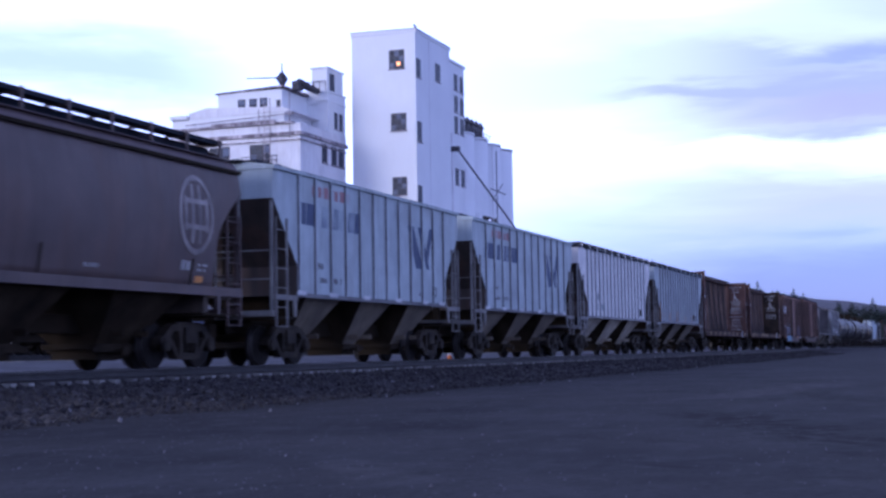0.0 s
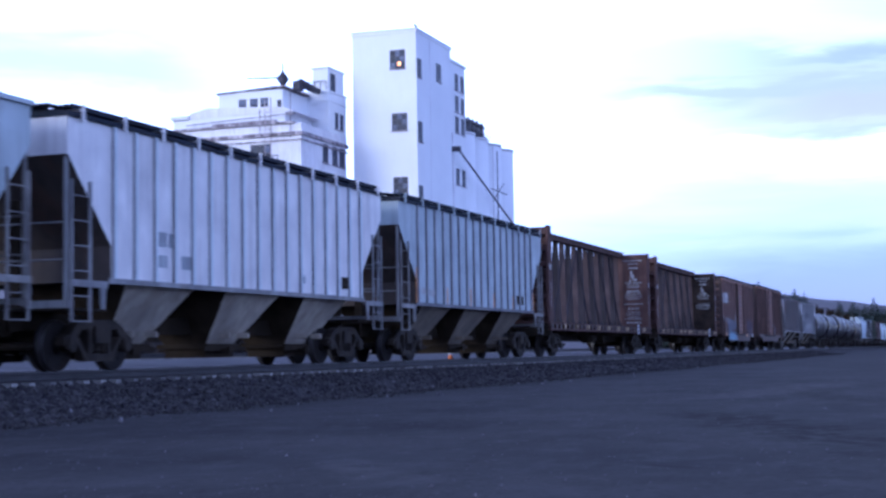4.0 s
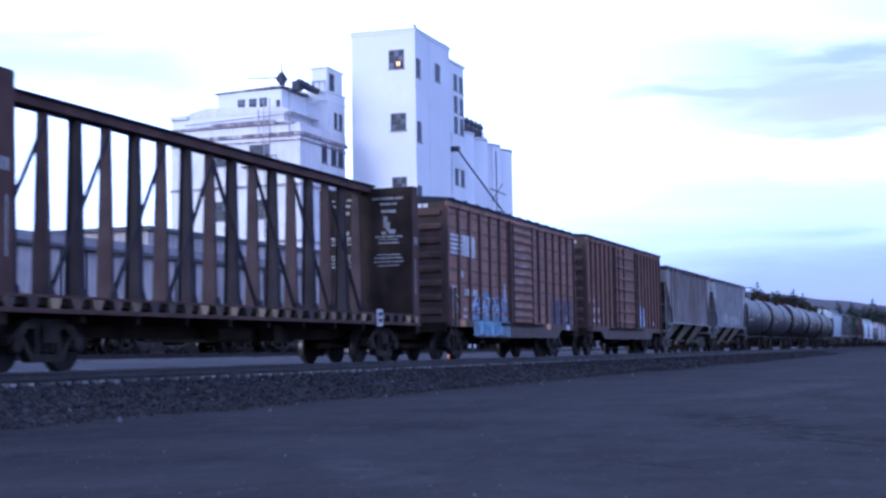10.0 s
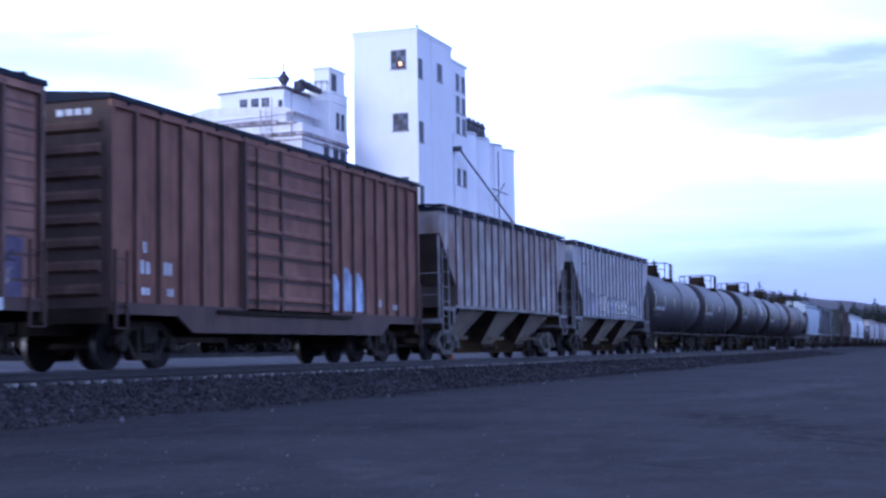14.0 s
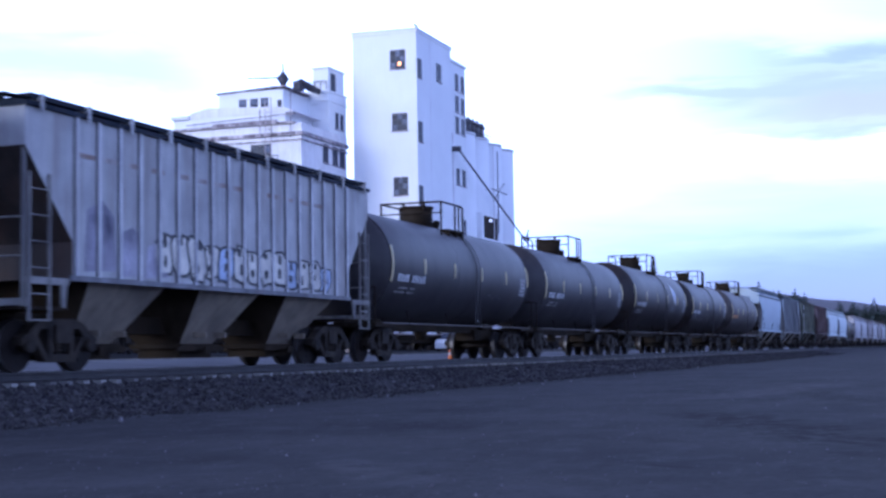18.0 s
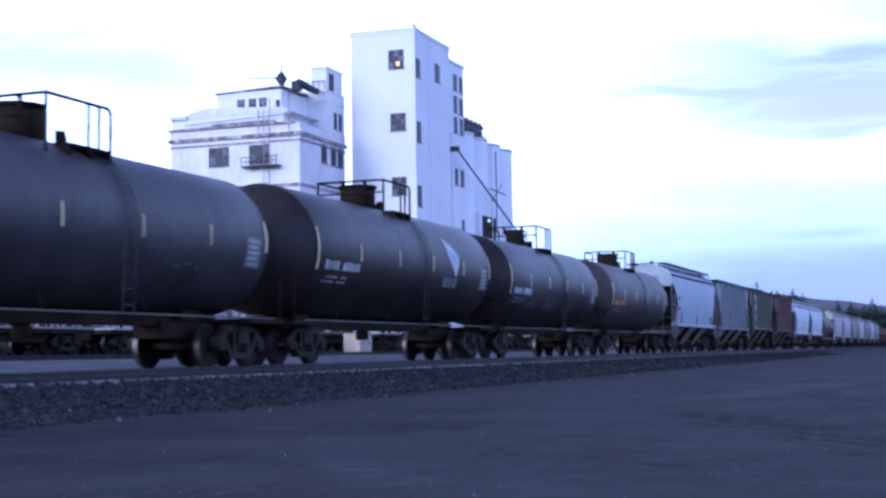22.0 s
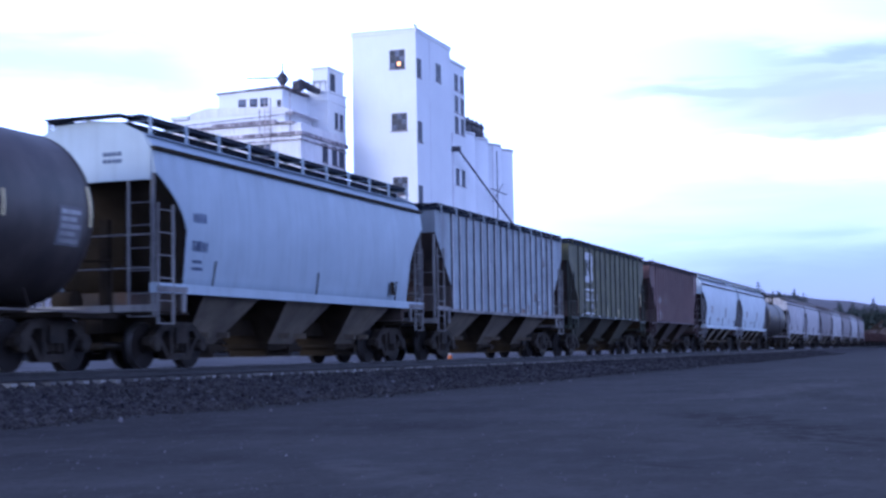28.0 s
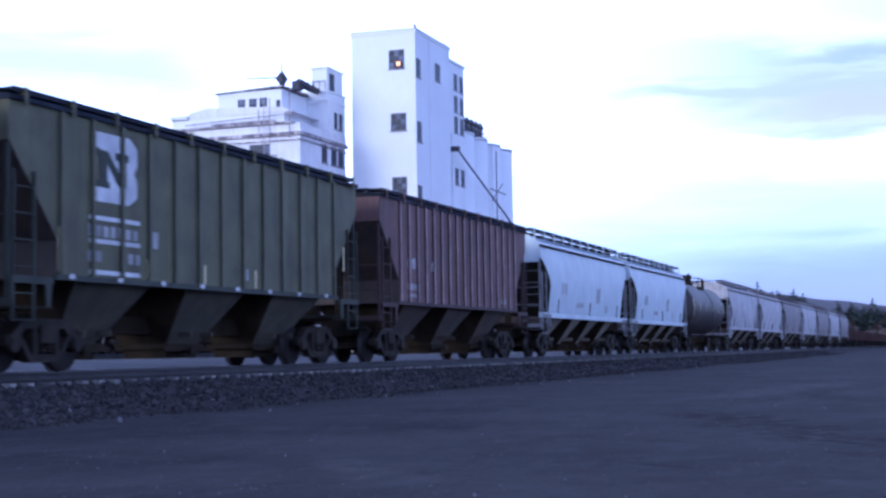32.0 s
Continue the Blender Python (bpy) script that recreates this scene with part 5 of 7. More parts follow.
def build_train():
    # smooth brown hopper with a pale round emblem
    car, L = smooth_hopper(12.6, 27.0, "dark brown smooth-sided covered hopper car with pale round emblem", "brown", "slope")
    h = L / 2
    c = h - 2.0
    part("emblem", lambda bm: (ring(bm, c, 3.08, 0.70, 0.81, 0.84, -1.56), hug(bm)), "ghost", car, "pale ring of a round emblem")
    for k in (-0.42, -0.14, 0.14, 0.42):
        reach = 0.34 if abs(k) > 0.3 else 0.58
        part("emblem_bar", lambda bm: ([plate(bm, c + k - 0.055, c + k + 0.055, 3.08 + q, 3.08 + q + 0.1, -1.56) for q in np.arange(-reach, reach, 0.1)], bmesh.ops.remove_doubles(bm, verts=bm.verts[:], dist=0.002), hug(bm)), "ghost", car, "pale bar inside the emblem")
    for q in (-0.30, 0.22):
        part("emblem_bar", lambda bm: (plate(bm, c - 0.48, c + 0.48, 3.08 + q, 3.08 + q + 0.1, -1.563), hug(bm)), "ghost", car, "pale bar inside the emblem")
    lettering(car, [(h - 2.5, 1.95, 0.42, 0.2, 2), (h - 1.85, 2.05, 0.4, 0.06, 4), (h - 1.85, 1.95, 0.35, 0.06, 4), (h - 5.8, 1.85, 0.5, 0.08, 4)], None, "markdim")
    part("yellow_patch", lambda bm: (plate(bm, h - 1.9, h - 1.6, 1.72, 1.85, -1.56), hug(bm)), "orange", car)
    # two matching grey hoppers with blue slanted emblem
    for a, b in ((28.55, 41.15), (42.6, 55.05)):
        car, L = ribbed_hopper(a, b, "grey ribbed covered hopper car with worn blue emblem", "grey", "bay", rib_paint="dimgrey", ribs=12, bay_count=3, cut=(0.72, 2.3, 1.25), boards=False)
        h = L / 2
        for k, pts in enumerate((((2.08, 3.80), (2.52, 3.82), (3.22, 2.64), (2.68, 2.62)), ((2.86, 3.82), (3.08, 3.82), (3.78, 2.64), (3.52, 2.64)), ((3.82, 3.84), (4.10, 3.86), (3.66, 2.92), (3.50, 3.16)))):
            part("emblem_band", lambda bm: prism(bm, pts, -1.480 - 0.002 * k, -1.473), "blue", car, "slanted blue band of an emblem")
        for i, (x, w) in enumerate([(-5.03 + i * 0.44, (0.40, 0.42, 0.16, 0.34)[i]) for i in range(4)] + [(-3.02 + i * 0.44, (0.32, 0.16, 0.40, 0.40)[i]) for i in range(4)]):
            part("name_block", lambda bm: prism(bm, [(x, 3.30), (x + w, 3.30), (x + w + 0.06, 3.82), (x + 0.08, 3.82)], -1.480, -1.473), "blue" if a > 40 or i < 3 else "blueworn", car, "worn dark blue block of a name")
        part("red_band", lambda bm: letter_bars(bm, -4.2, 4.02, 2.25, 0.28, -1.474, 7, 4), "red", car, "row of faded red blocks")["kind"] = "stuff"
        lettering(car, [(-4.1, 2.28, 0.5, 0.16, 3), (-4.1, 1.95, 0.75, 0.13, 5), (-3.0, 1.95, 0.5, 0.16, 4), (2.9, 1.85, 0.4, 0.1, 2)], -1.474, "dimgrey")
        for x in (-5.2, -3.4, -1.3, 0.9, 3.0, 4.4):
            part("sill_plate", lambda bm: plate(bm, x, x + 0.45, 1.62, 1.72, -1.545), "mark", car)
        part("placard", lambda bm: plate(bm, h - 2.3, h - 2.0, 1.85, 2.15, -1.474), "under", car)
    # pale hopper and grey hopper with orange strips
    car, L = ribbed_hopper(56.1, 70.3, "pale grey ribbed covered hopper car with grimy end", "pale", "baypale", rib_paint="dimpale", crest="white", ribs=17, bay_count=3)
    h = L / 2
    lettering(car, [(-h + 2.9, 2.35, 0.9, 0.3, 2), (-h + 2.9, 1.95, 1.4, 0.28, 3), (h - 5.0, 1.9, 0.4, 0.2, 1)], -1.474, "ribmid")
    part("placard", lambda bm: plate(bm, h - 2.6, h - 2.2, 1.85, 2.15, -1.474), "under", car)
    car, L = ribbed_hopper(71.6, 85.85, "grey ribbed covered hopper car with orange reflective strips", "grey", "bay", rib_paint="dimgrey", crest="ribmid", ribs=17, bay_count=3)
    h = L / 2
    for x, z1 in ((-5.86, 2.66), (-3.28, 2.16), (-1.09, 2.22), (1.28, 2.14), (3.42, 2.1), (5.90, 2.3)):
        part("orange_strip", lambda bm: plate(bm, x, x + 0.075, 1.66, z1, -1.478), "orange", car)
    for x in (h - 3.2, h - 2.7):
        part("placard", lambda bm: plate(bm, x, x + 0.30, 1.85, 2.15, -1.474), "under", car)
    lettering(car, [(-h + 1.7, 1.9, 0.8, 0.2, 3), (-4.6, 1.85, 0.7, 0.25, 2)], -1.474, "markdim")
    # two centerbeam lumber cars
    centerbeam(86.95, 105.65, "empty brown centerbeam lumber car with stencilled bulkheads", 4)
    centerbeam(107.35, 126.4, "empty brown centerbeam lumber car with one sooty bulkhead", sooty=True)
    # boxcars
    car, L = boxcar(128.7, 143.9, "brown boxcar with white striped emblem and blue spray paint", "boxred", 7, 7, (-1.25, 1.33), grid=True)
    h = L / 2
    for k in range(5):
        z = 3.24 + k * 0.135
        part("emblem_stripe", lambda bm: prism(bm, [(-7.25, z), (-6.02, z), (-6.06, z + 0.085), (-7.25, z + 0.085)], -1.496, -1.488), "mark", car, "white stripe of an emblem")
    for x0, x1 in ((-6.14, -5.82), (-5.76, -5.46)):
        part("emblem_block", lambda bm: prism(bm, [(x0, 3.22), (x1, 3.22), (x1 + 0.02, 3.88), (x0 + 0.02, 3.88)], -1.500, -1.489), "mark", car, "plain white block of an emblem")
    part("emblem_block", lambda bm: prism(bm, [(-5.38, 3.20), (-5.04, 3.20), (-4.94, 3.32), (-4.96, 3.78), (-5.06, 3.88), (-5.34, 3.88), (-5.40, 3.78)], -1.500, -1.489), "mark", car, "plain white rounded block of an emblem")
    tag(car, -1.478, -7.2, -6.3, 1.25, 2.25, 29, "markdim", 3, 0.045)
    lettering(car, [(-h + 1.22, 2.55, 0.36, 0.24, 2), (-h + 1.62, 2.0, 0.46, 0.22, 3), (-h + 2.5, 2.0, 0.46, 0.22, 3), (-h + 1.4, 1.5, 0.5, 0.10, 3), (-h + 0.5, 2.0, 0.35, 0.3, 2), (-h + 5.75, 2.05, 0.22, 0.5, 1), (-h + 1.5, 1.30, 0.35, 0.08, 2)], -1.474, "mark", 11)
    rs = random.Random(14)
    for k, count in ((0, 2), (1, 1), (2, 1), (4, 1), (5, 2), (6, 2), (7, 2), (8, 1)):
        for _ in range(count):
            x, w, q = -1.1 + 1.1 * rs.random(), 0.35 + 0.8 * rs.random(), 0.035 + 0.05 * rs.random()
            z = 1.40 + k * 0.2917 + 0.06 * rs.random()
            part("door_scuff", lambda bm: prism(bm, [(x, z), (x + w * 0.6, z + 0.015), (x + w, z + 0.03), (x + w - 0.08, z + q * 0.7), (x + w * 0.4, z + q), (x + 0.05, z + q * 0.6)], -1.600, -1.592), "markdim", car, "pale scuff on the door")
    for i in range(7):
        part("spray_block", lambda bm: prism(bm, [(-h + 2.25 + i * 0.56, 1.25), (-h + 2.25 + i * 0.56 + 0.54, 1.25), (-h + 2.25 + i * 0.56 + 0.55, 2.0 + 0.15 * ((i * 7) % 3)), (-h + 2.29 + i * 0.56, 2.15 - 0.12 * ((i * 5) % 3))], -1.466, -1.458), "cyan", car, "sky blue sprayed lettering that cannot be read")
    for i in range(7):
        part("spray_block", lambda bm: prism(bm, [(-h + 2.29 + i * 0.56, 0.74 + 0.03 * ((i * 3) % 2)), (-h + 2.25 + i * 0.56 + 0.53, 0.72 + 0.04 * ((i * 5) % 3)), (-h + 2.25 + i * 0.56 + 0.55, 1.22), (-h + 2.27 + i * 0.56, 1.22)], -1.552, -1.544), "cyan", car, "sky blue sprayed lettering that cannot be read")
    for i in range(5):
        part("spray_block", lambda bm: prism(bm, [(h - 3.5 + i * 0.62, 1.14), (h - 3.0 + i * 0.62, 1.16), (h - 2.96 + i * 0.62, 2.1 + 0.12 * (i % 3)), (h - 3.46 + i * 0.62, 2.25 - 0.1 * (i % 2))], -1.475, -1.462), "purple", car, "dull purple sprayed lettering that cannot be read")
    tag(car, -1.478, h - 3.3, h - 0.7, 1.25, 2.1, 17, "purple", 4, 0.05)
    tag(car, -1.482, h - 1.5, h - 0.8, 1.25, 1.75, 18, "markdim", 2, 0.035)
    tag(car, -1.470, -h + 2.3, -h + 6.1, 1.3, 2.05, 5, "paleblue", 6, 0.06)
    tag(car, -1.470, -h + 2.3, -h + 6.1, 1.3, 2.05, 8, "blue", 6, 0.05)
    part("end_marking", lambda bm: [box(bm, -h - 0.012, -h - 0.002, -0.9 + i * 0.2, -0.75 + i * 0.2, 4.645, 4.76) for i in range(8) if i != 2], "mark", car)["kind"] = "stuff"
    for x, m in ((-h + 1.0, "orange"), (h - 4.4, "orange"), (h - 1.6, "mark")):
        part("sill_patch", lambda bm: plate(bm, x, x + 0.5, 1.02, 1.22, -1.545), m, car)
    lettering(car, [(h - 2.2, 1.7, 0.5, 0.28, 2), (h - 1.2, 1.7, 0.35, 0.28, 1), (h - 1.3, 1.35, 0.6, 0.2, 2)], -1.474, "markdim", 21)
    car, L = boxcar(145.9, 161.5, "oxide red boxcar with ribbed door and pale blue spray", "boxred2", 7, 9, (-2.72, 1.65), ze=5.06)
    h = L / 2
    lettering(car, [(-h + 0.88, 2.20, 0.55, 0.24, 4), (-h + 0.88, 1.80, 0.55, 0.26, 3), (-h + 1.70, 1.80, 0.55, 0.26, 3), (-h + 1.1, 1.4, 0.3, 0.15, 2), (-h + 2.0, 1.4, 0.3, 0.15, 2), (h - 3.0, 1.45, 0.3, 0.2, 1), (h - 1.9, 1.4, 0.3, 0.15, 2)], -1.474, "mark", 31)
    for x0, w, z1 in ((1.85, 0.50, 2.2), (2.42, 0.72, 2.4), (3.20, 0.62, 2.3), (3.86, 0.32, 2.0)):
        part("spray_block", lambda bm: prism(bm, [(x0, 1.3), (x0 + w, 1.3), (x0 + w, z1 - 0.2), (x0 + w * 0.6, z1), (x0 + w * 0.2, z1 - 0.05), (x0, z1 - 0.3)], -1.468, -1.456), "paleblue", car, "pale blue patch of spray paint")
    part("end_marking", lambda bm: [box(bm, -h - 0.012, -h - 0.002, -1.1 + i * 0.2, -0.95 + i * 0.2, 4.69, 4.81) for i in range(10) if i != 4], "mark", car)
    # rust-stained grey hopper, and one with a sprayed tag
    car, L = ribbed_hopper(163.4, 177.7, "grey ribbed covered hopper car heavily streaked with rust", "rustgrey", "baylight", rib_paint="ribshade", truck_paint="truckdust", ribs=17, bay_count=3)
    h = L / 2
    part("placard", lambda bm: plate(bm, h - 3.3, h - 2.95, 1.85, 2.2, -1.474), "mark", car)
    lettering(car, [(h - 4.2, 1.85, 0.35, 0.3, 1)], -1.474, "markdim", 41)
    car, L = ribbed_hopper(178.9, 193.4, "dull grey ribbed covered hopper car with sprayed tag", "dullgrey", "baylight", rib_paint="dimgrey", crest="ribtan", ribs=18, bay_count=3)
    h = L / 2
    for x0, z0, w, hh in ((-h + 1.7, 1.75, 1.0, 1.3), (-h + 2.75, 1.70, 0.9, 0.95), (-h + 3.7, 1.72, 0.8, 0.7)):
        part("faded_spray", lambda bm: prism(bm, [(x0, z0), (x0 + w, z0 + 0.05), (x0 + w * 0.95, z0 + hh * 0.8), (x0 + w * 0.55, z0 + hh), (x0 + 0.08, z0 + hh * 0.85)], -1.478, -1.472), "fadedtag", car, "faded violet patch of old spray paint")
    fat_letters(car, -3.2, h - 2.4, 1.70, 2.72, 13)
    part("name_line", lambda bm: letter_bars(bm, -h + 1.5, 3.75, L - 3.2, 0.10, -1.474, 14, 9), "rustgrey", car)["kind"] = "stuff"
    # five black tank cars
    five = [(194.85, 207.8, "tank", 1.55, 2.68), (210.15, 223.05, "tank", 1.55, 2.70), (225.5, 238.9, "tankdark", 1.61, 2.80), (241.3, 253.75, "tankdark", 1.58, 2.74), (256.7, 269.3, "tankbrown", 1.58, 2.74)]
    for i, (a, b, paint, rad, mid) in enumerate(five):
        name = {2: "black tank car with white diamond-shaped emblem on its side", 3: "sooty black tank car scrawled with chalk marks"}.get(i, "sooty black tank car with yellow reflective strips")
        car, L, zc, r = tank_car(a, b, name, paint, r=rad, zc=mid, manway=0.36 if i == 3 else 0.50)
        h = L / 2
        part("lettering", lambda bm: [on_tank(bm, zc, r, -h + 0.55 + k * 0.215, -h + 0.55 + k * 0.215 + 0.15, 1.74 + 0.01 * (k % 3), 1.88) for k in range(10) if k != 4], "mark" if i != 4 else "orange", car, "row of small pale blocks")["kind"] = "stuff"
        part("small_lettering", lambda bm: [on_tank(bm, zc, r, -h + 0.6 + k * 0.18, -h + 0.6 + k * 0.18 + 0.14, 1.98 + 0.08 * q, 2.015 + 0.08 * q) for k in range(8) for q in range(2) if (k + q) % 5], "markdim", car)["kind"] = "stuff"
        part("data_plate", lambda bm: on_tank(bm, zc, r, h - 1.02, h - 0.34, 1.50, 1.94, 0.006, 6), "dimgrey", car, "faded grey panel")
        part("data_panel", lambda bm: [on_tank(bm, zc, r, h - 0.95, h - 0.40 - 0.1 * (k % 2), 1.54 + 0.08 * k, 1.59 + 0.08 * k) for k in range(5)], "markdim", car, "worn pale data panel")["kind"] = "stuff"
        part("small_lettering", lambda bm: [on_tank(bm, zc, r, 2.2 + k * 0.4, 2.2 + k * 0.4 + 0.25, 1.96 + 0.05 * (k % 2), 1.98 + 0.05 * (k % 2)) for k in range(0 if i == 2 else 4)] or on_tank(bm, zc, r, 4.1, 4.6, 2.0, 2.02), "dimgrey", car)["kind"] = "stuff"
        if i == 2:
            def leaf(bm):
                n = 16
                for k in range(n):
                    u0, u1 = k / n, (k + 1) / n
                    a0, a1 = 1.00 + 0.72 * u0, 1.00 + 0.72 * u1
                    left = 2.60 + 0.10 * u0 if u0 < 0.5 else 2.65 + 1.25 * (u0 - 0.5)
                    right = 2.74 + 0.82 * min(1.0, u0 / 0.42) + 0.1 * u0 if u0 < 0.6 else 3.62 - 0.75 * (u0 - 0.6)
                    on_tank(bm, zc, r, left, right, a0, a1, seg=1)
            part("emblem", leaf, "mark", car, "large white leaf-shaped emblem")["kind"] = "stuff"
            part("emblem_inset", lambda bm: [on_tank(bm, zc, r, 3.16 - 0.22 * math.sin(math.pi * (k + 0.5) / 8), 3.16 + 0.22 * math.sin(math.pi * (k + 0.5) / 8), 1.16 + 0.05 * k, 1.21 + 0.05 * k, 0.018, 1) for k in range(8)], "paleblue", car, "pale blue oval in the emblem")["kind"] = "stuff"
            part("small_lettering", lambda bm: [on_tank(bm, zc, r, 1.30 + 0.05 * k, 2.15 - 0.12 * k, 1.95 + 0.07 * k, 1.955 + 0.07 * k) for k in range(5)], "dimgrey", car)["kind"] = "stuff"
            part("name_block", lambda bm: [on_tank(bm, zc, r, 2.25 + k * 0.42, 2.60 + k * 0.42, 1.77, 1.96) for k in range(3)], "dimgrey", car)["kind"] = "stuff"
        if i == 3:
            part("lettering_patch", lambda bm: on_tank(bm, zc, r, -h + 0.45, -h + 2.95, 1.70, 2.02, 0.006, 8), "patchblue", car, "dark blue repaint under the lettering")
            rr = random.Random(77)

            def chalk(bm):
                for x0, x1 in ((-3.6, -2.2), (-1.6, 0.0), (1.3, 2.6)):
                    x = x0
                    while x < x1:
                        a = 1.80 + 0.35 * rr.random()
                        on_tank(bm, zc, r, x, x + 0.03, a, a + 0.06 + 0.20 * rr.random())
                        on_tank(bm, zc, r, x, x + 0.12, a, a + 0.015)
                        x += 0.10 + 0.12 * rr.random()
            part("chalk_scrawl", chalk, "markdim", car, "chalk scrawl that cannot be read")
    # white smooth hopper
    car, L = smooth_hopper(271.5, 285.95, "light grey smooth-sided covered hopper car with dark end recess", "lightgrey", "bay", ze=4.57)
    h = L / 2
    lettering(car, [(-h + 1.35, 2.92, 0.55, 0.20, 4), (-h + 1.35, 2.34, 0.65, 0.22, 5), (-h + 1.4, 2.10, 0.5, 0.07, 4), (-h + 1.4, 1.96, 0.45, 0.07, 4)], None, "blue", 51)
    part("placard", lambda bm: plate(bm, h - 2.6, h - 2.3, 1.80, 2.15, -1.545), "under", car)
    part("end_marking", lambda bm: [box(bm, -h - 0.045, -h - 0.03, -0.75 + i * 0.11, -0.68 + i * 0.11, z, z + 0.08) for i in range(4) for z in (4.0, 4.14)], "blue", car)["kind"] = "stuff"
    car, L = ribbed_hopper(287.1, 301.35, "weathered grey ribbed covered hopper car", "bluegrey", "bay", rib_paint="ribshade", crest="ribtan", ribs=17, bay_count=3, sill=1.50)
    for x, w, z, tall in ((-0.55, 0.41, 1.72, 0.12), (-0.22, 0.93, 1.58, 0.1), (1.37, 0.66, 1.56, 0.18), (2.35, 0.18, 1.6, 0.35), (3.18, 0.23, 2.0, 0.35), (4.39, 0.54, 1.56, 0.15), (5.59, 0.39, 1.56, 0.2), (4.18, 0.47, 3.3, 0.4), (0.65, 0.19, 1.56, 0.25)):
        part("rust_patch", lambda bm: prism(bm, [(x, z + 0.03), (x + w * 0.4, z), (x + w, z + 0.02), (x + w * 0.95, z + tall * 0.6), (x + w * 0.6, z + tall), (x + w * 0.15, z + tall * 0.75)], -1.478, -1.472), "rustspot", car, "rust breaking through the grey paint")
    panel = part("placard", lambda bm: plate(bm, L / 2 - 3.6, L / 2 - 3.2, 1.75, 2.15, -1.474), "mark", car, "white placard with dark mark")
    part("placard_mark", lambda bm: prism(bm, [(L / 2 - 3.48, 1.85), (L / 2 - 3.32, 1.90), (L / 2 - 3.30, 2.08), (L / 2 - 3.50, 2.02)], -1.490, -1.484), "under", panel)
    # green hopper with a large white emblem
    car, L = ribbed_hopper(302.5, 316.7, "dark green ribbed covered hopper car with white emblem", "green", "baygreen", rib_paint="dimgreen", ribs=13, bay_count=3, ze=4.54)
    h = L / 2
    x = -h + 2.34
    part("emblem", lambda bm: prism(bm, [(x, 3.04), (x + 1.2, 3.04), (x + 1.5, 3.2), (x + 1.5, 3.5), (x + 1.38, 3.66), (x + 1.5, 3.8), (x + 1.5, 4.12), (x + 1.25, 4.3), (x + 0.02, 4.3), (x + 0.02, 4.02), (x + 0.28, 4.02), (x + 0.28, 3.3), (x, 3.3)], -1.480, -1.473), "mark", car, "large white rounded emblem")
    part("emblem_inset", lambda bm: prism(bm, [(x + 0.05, 3.42), (x + 0.05, 3.30), (x + 0.58, 3.30), (x + 0.58, 3.42), (x + 0.50, 3.42), (x + 0.50, 3.74), (x + 0.86, 3.36), (x + 1.12, 3.36), (x + 1.12, 3.84), (x + 1.20, 3.84), (x + 1.20, 3.98), (x + 0.76, 3.98), (x + 0.76, 3.84), (x + 0.88, 3.84), (x + 0.88, 3.62), (x + 0.52, 3.98), (x + 0.05, 3.98), (x + 0.05, 3.86), (x + 0.26, 3.86), (x + 0.26, 3.42)], -1.486, -1.480), "dimgreen", car, "dark slanted inset of the emblem")
    part("stripe", lambda bm: [plate(bm, x - 0.05, x + 1.6, z, z + 0.08, -1.474) for z in (2.70, 2.28, 1.72)], "mark", car)
    lettering(car, [(x - 0.1, 2.40, 1.7, 0.22, 7), (x - 0.1, 1.95, 0.5, 0.2, 2), (x + 1.2, 1.95, 0.5, 0.2, 2), (-h + 4.4, 2.3, 0.25, 0.35, 1), (1.0, 1.85, 0.3, 0.25, 1), (h - 2.8, 1.85, 0.4, 0.25, 1)], -1.474, "markdim", 61)
    for k in range(8):
        part("sill_plate", lambda bm: plate(bm, -h + 1.6 + k * 1.5, -h + 1.75 + k * 1.5, 1.60, 1.68, -1.545), "mark", car)
    for x, top in ((-h + 1.36, 2.5), (-2.9, 2.08), (-0.73, 2.08), (1.5, 2.08), (3.75, 2.08), (h - 0.85, 2.9)):
        part("yellow_strip", lambda bm: plate(bm, x, x + 0.06, 1.70 if top < 2.8 else 2.3, top, -1.474), "reflect", car)
    car, L = ribbed_hopper(318.3, 331.95, "mineral red ribbed covered hopper car", "hopred", "baydark", rib_paint="dimred", crest="ribred", ribs=17, bay_count=3)
    h = L / 2
    lettering(car, [(-h + 2.0, 2.6, 0.7, 0.3, 2), (-h + 3.6, 2.6, 0.7, 0.3, 2), (-h + 2.0, 2.0, 0.8, 0.2, 3), (-h + 2.0, 1.8, 1.0, 0.10, 4), (h - 3.0, 1.85, 0.6, 0.12, 3)], -1.474, "markdim", 71)
    # pair of white smooth hoppers
    for a, b in ((333.9, 348.3), (349.4, 363.9)):
        car, L = smooth_hopper(a, b, "white smooth-sided covered hopper car with grimy marks", "white", "baylight", bay_count=4)
        lettering(car, [(-4.4, 2.4, 0.8, 0.5, 2), (-2.0, 1.95, 1.2, 0.2, 3), (1.2, 2.2, 0.8, 0.7, 2), (3.0, 1.8, 0.6, 0.4, 2)], None, "dullgrey", 81)
    tank_car(366.2, 377.6, "grimy brown tank car with pale upper half", "tankbrown", dome=0.5)
    # the far rake of pale hoppers
    x = 380.0
    for i in range(7):
        smooth_hopper(x, x + 14.9, ("dull pale grey" if i in (0, 1, 3, 5) else "dull brownish grey") + " smooth-sided covered hopper car", ("rakepale", "rakepale", "rakebrown", "rakepale", "rakebrown", "rakepale", "rakebrown")[i], "bay")
        x += 16.32
    for i in range(8):
        gondola(x, x + 14.6, "low dark red gondola car")
        x += 16.0


build_train()


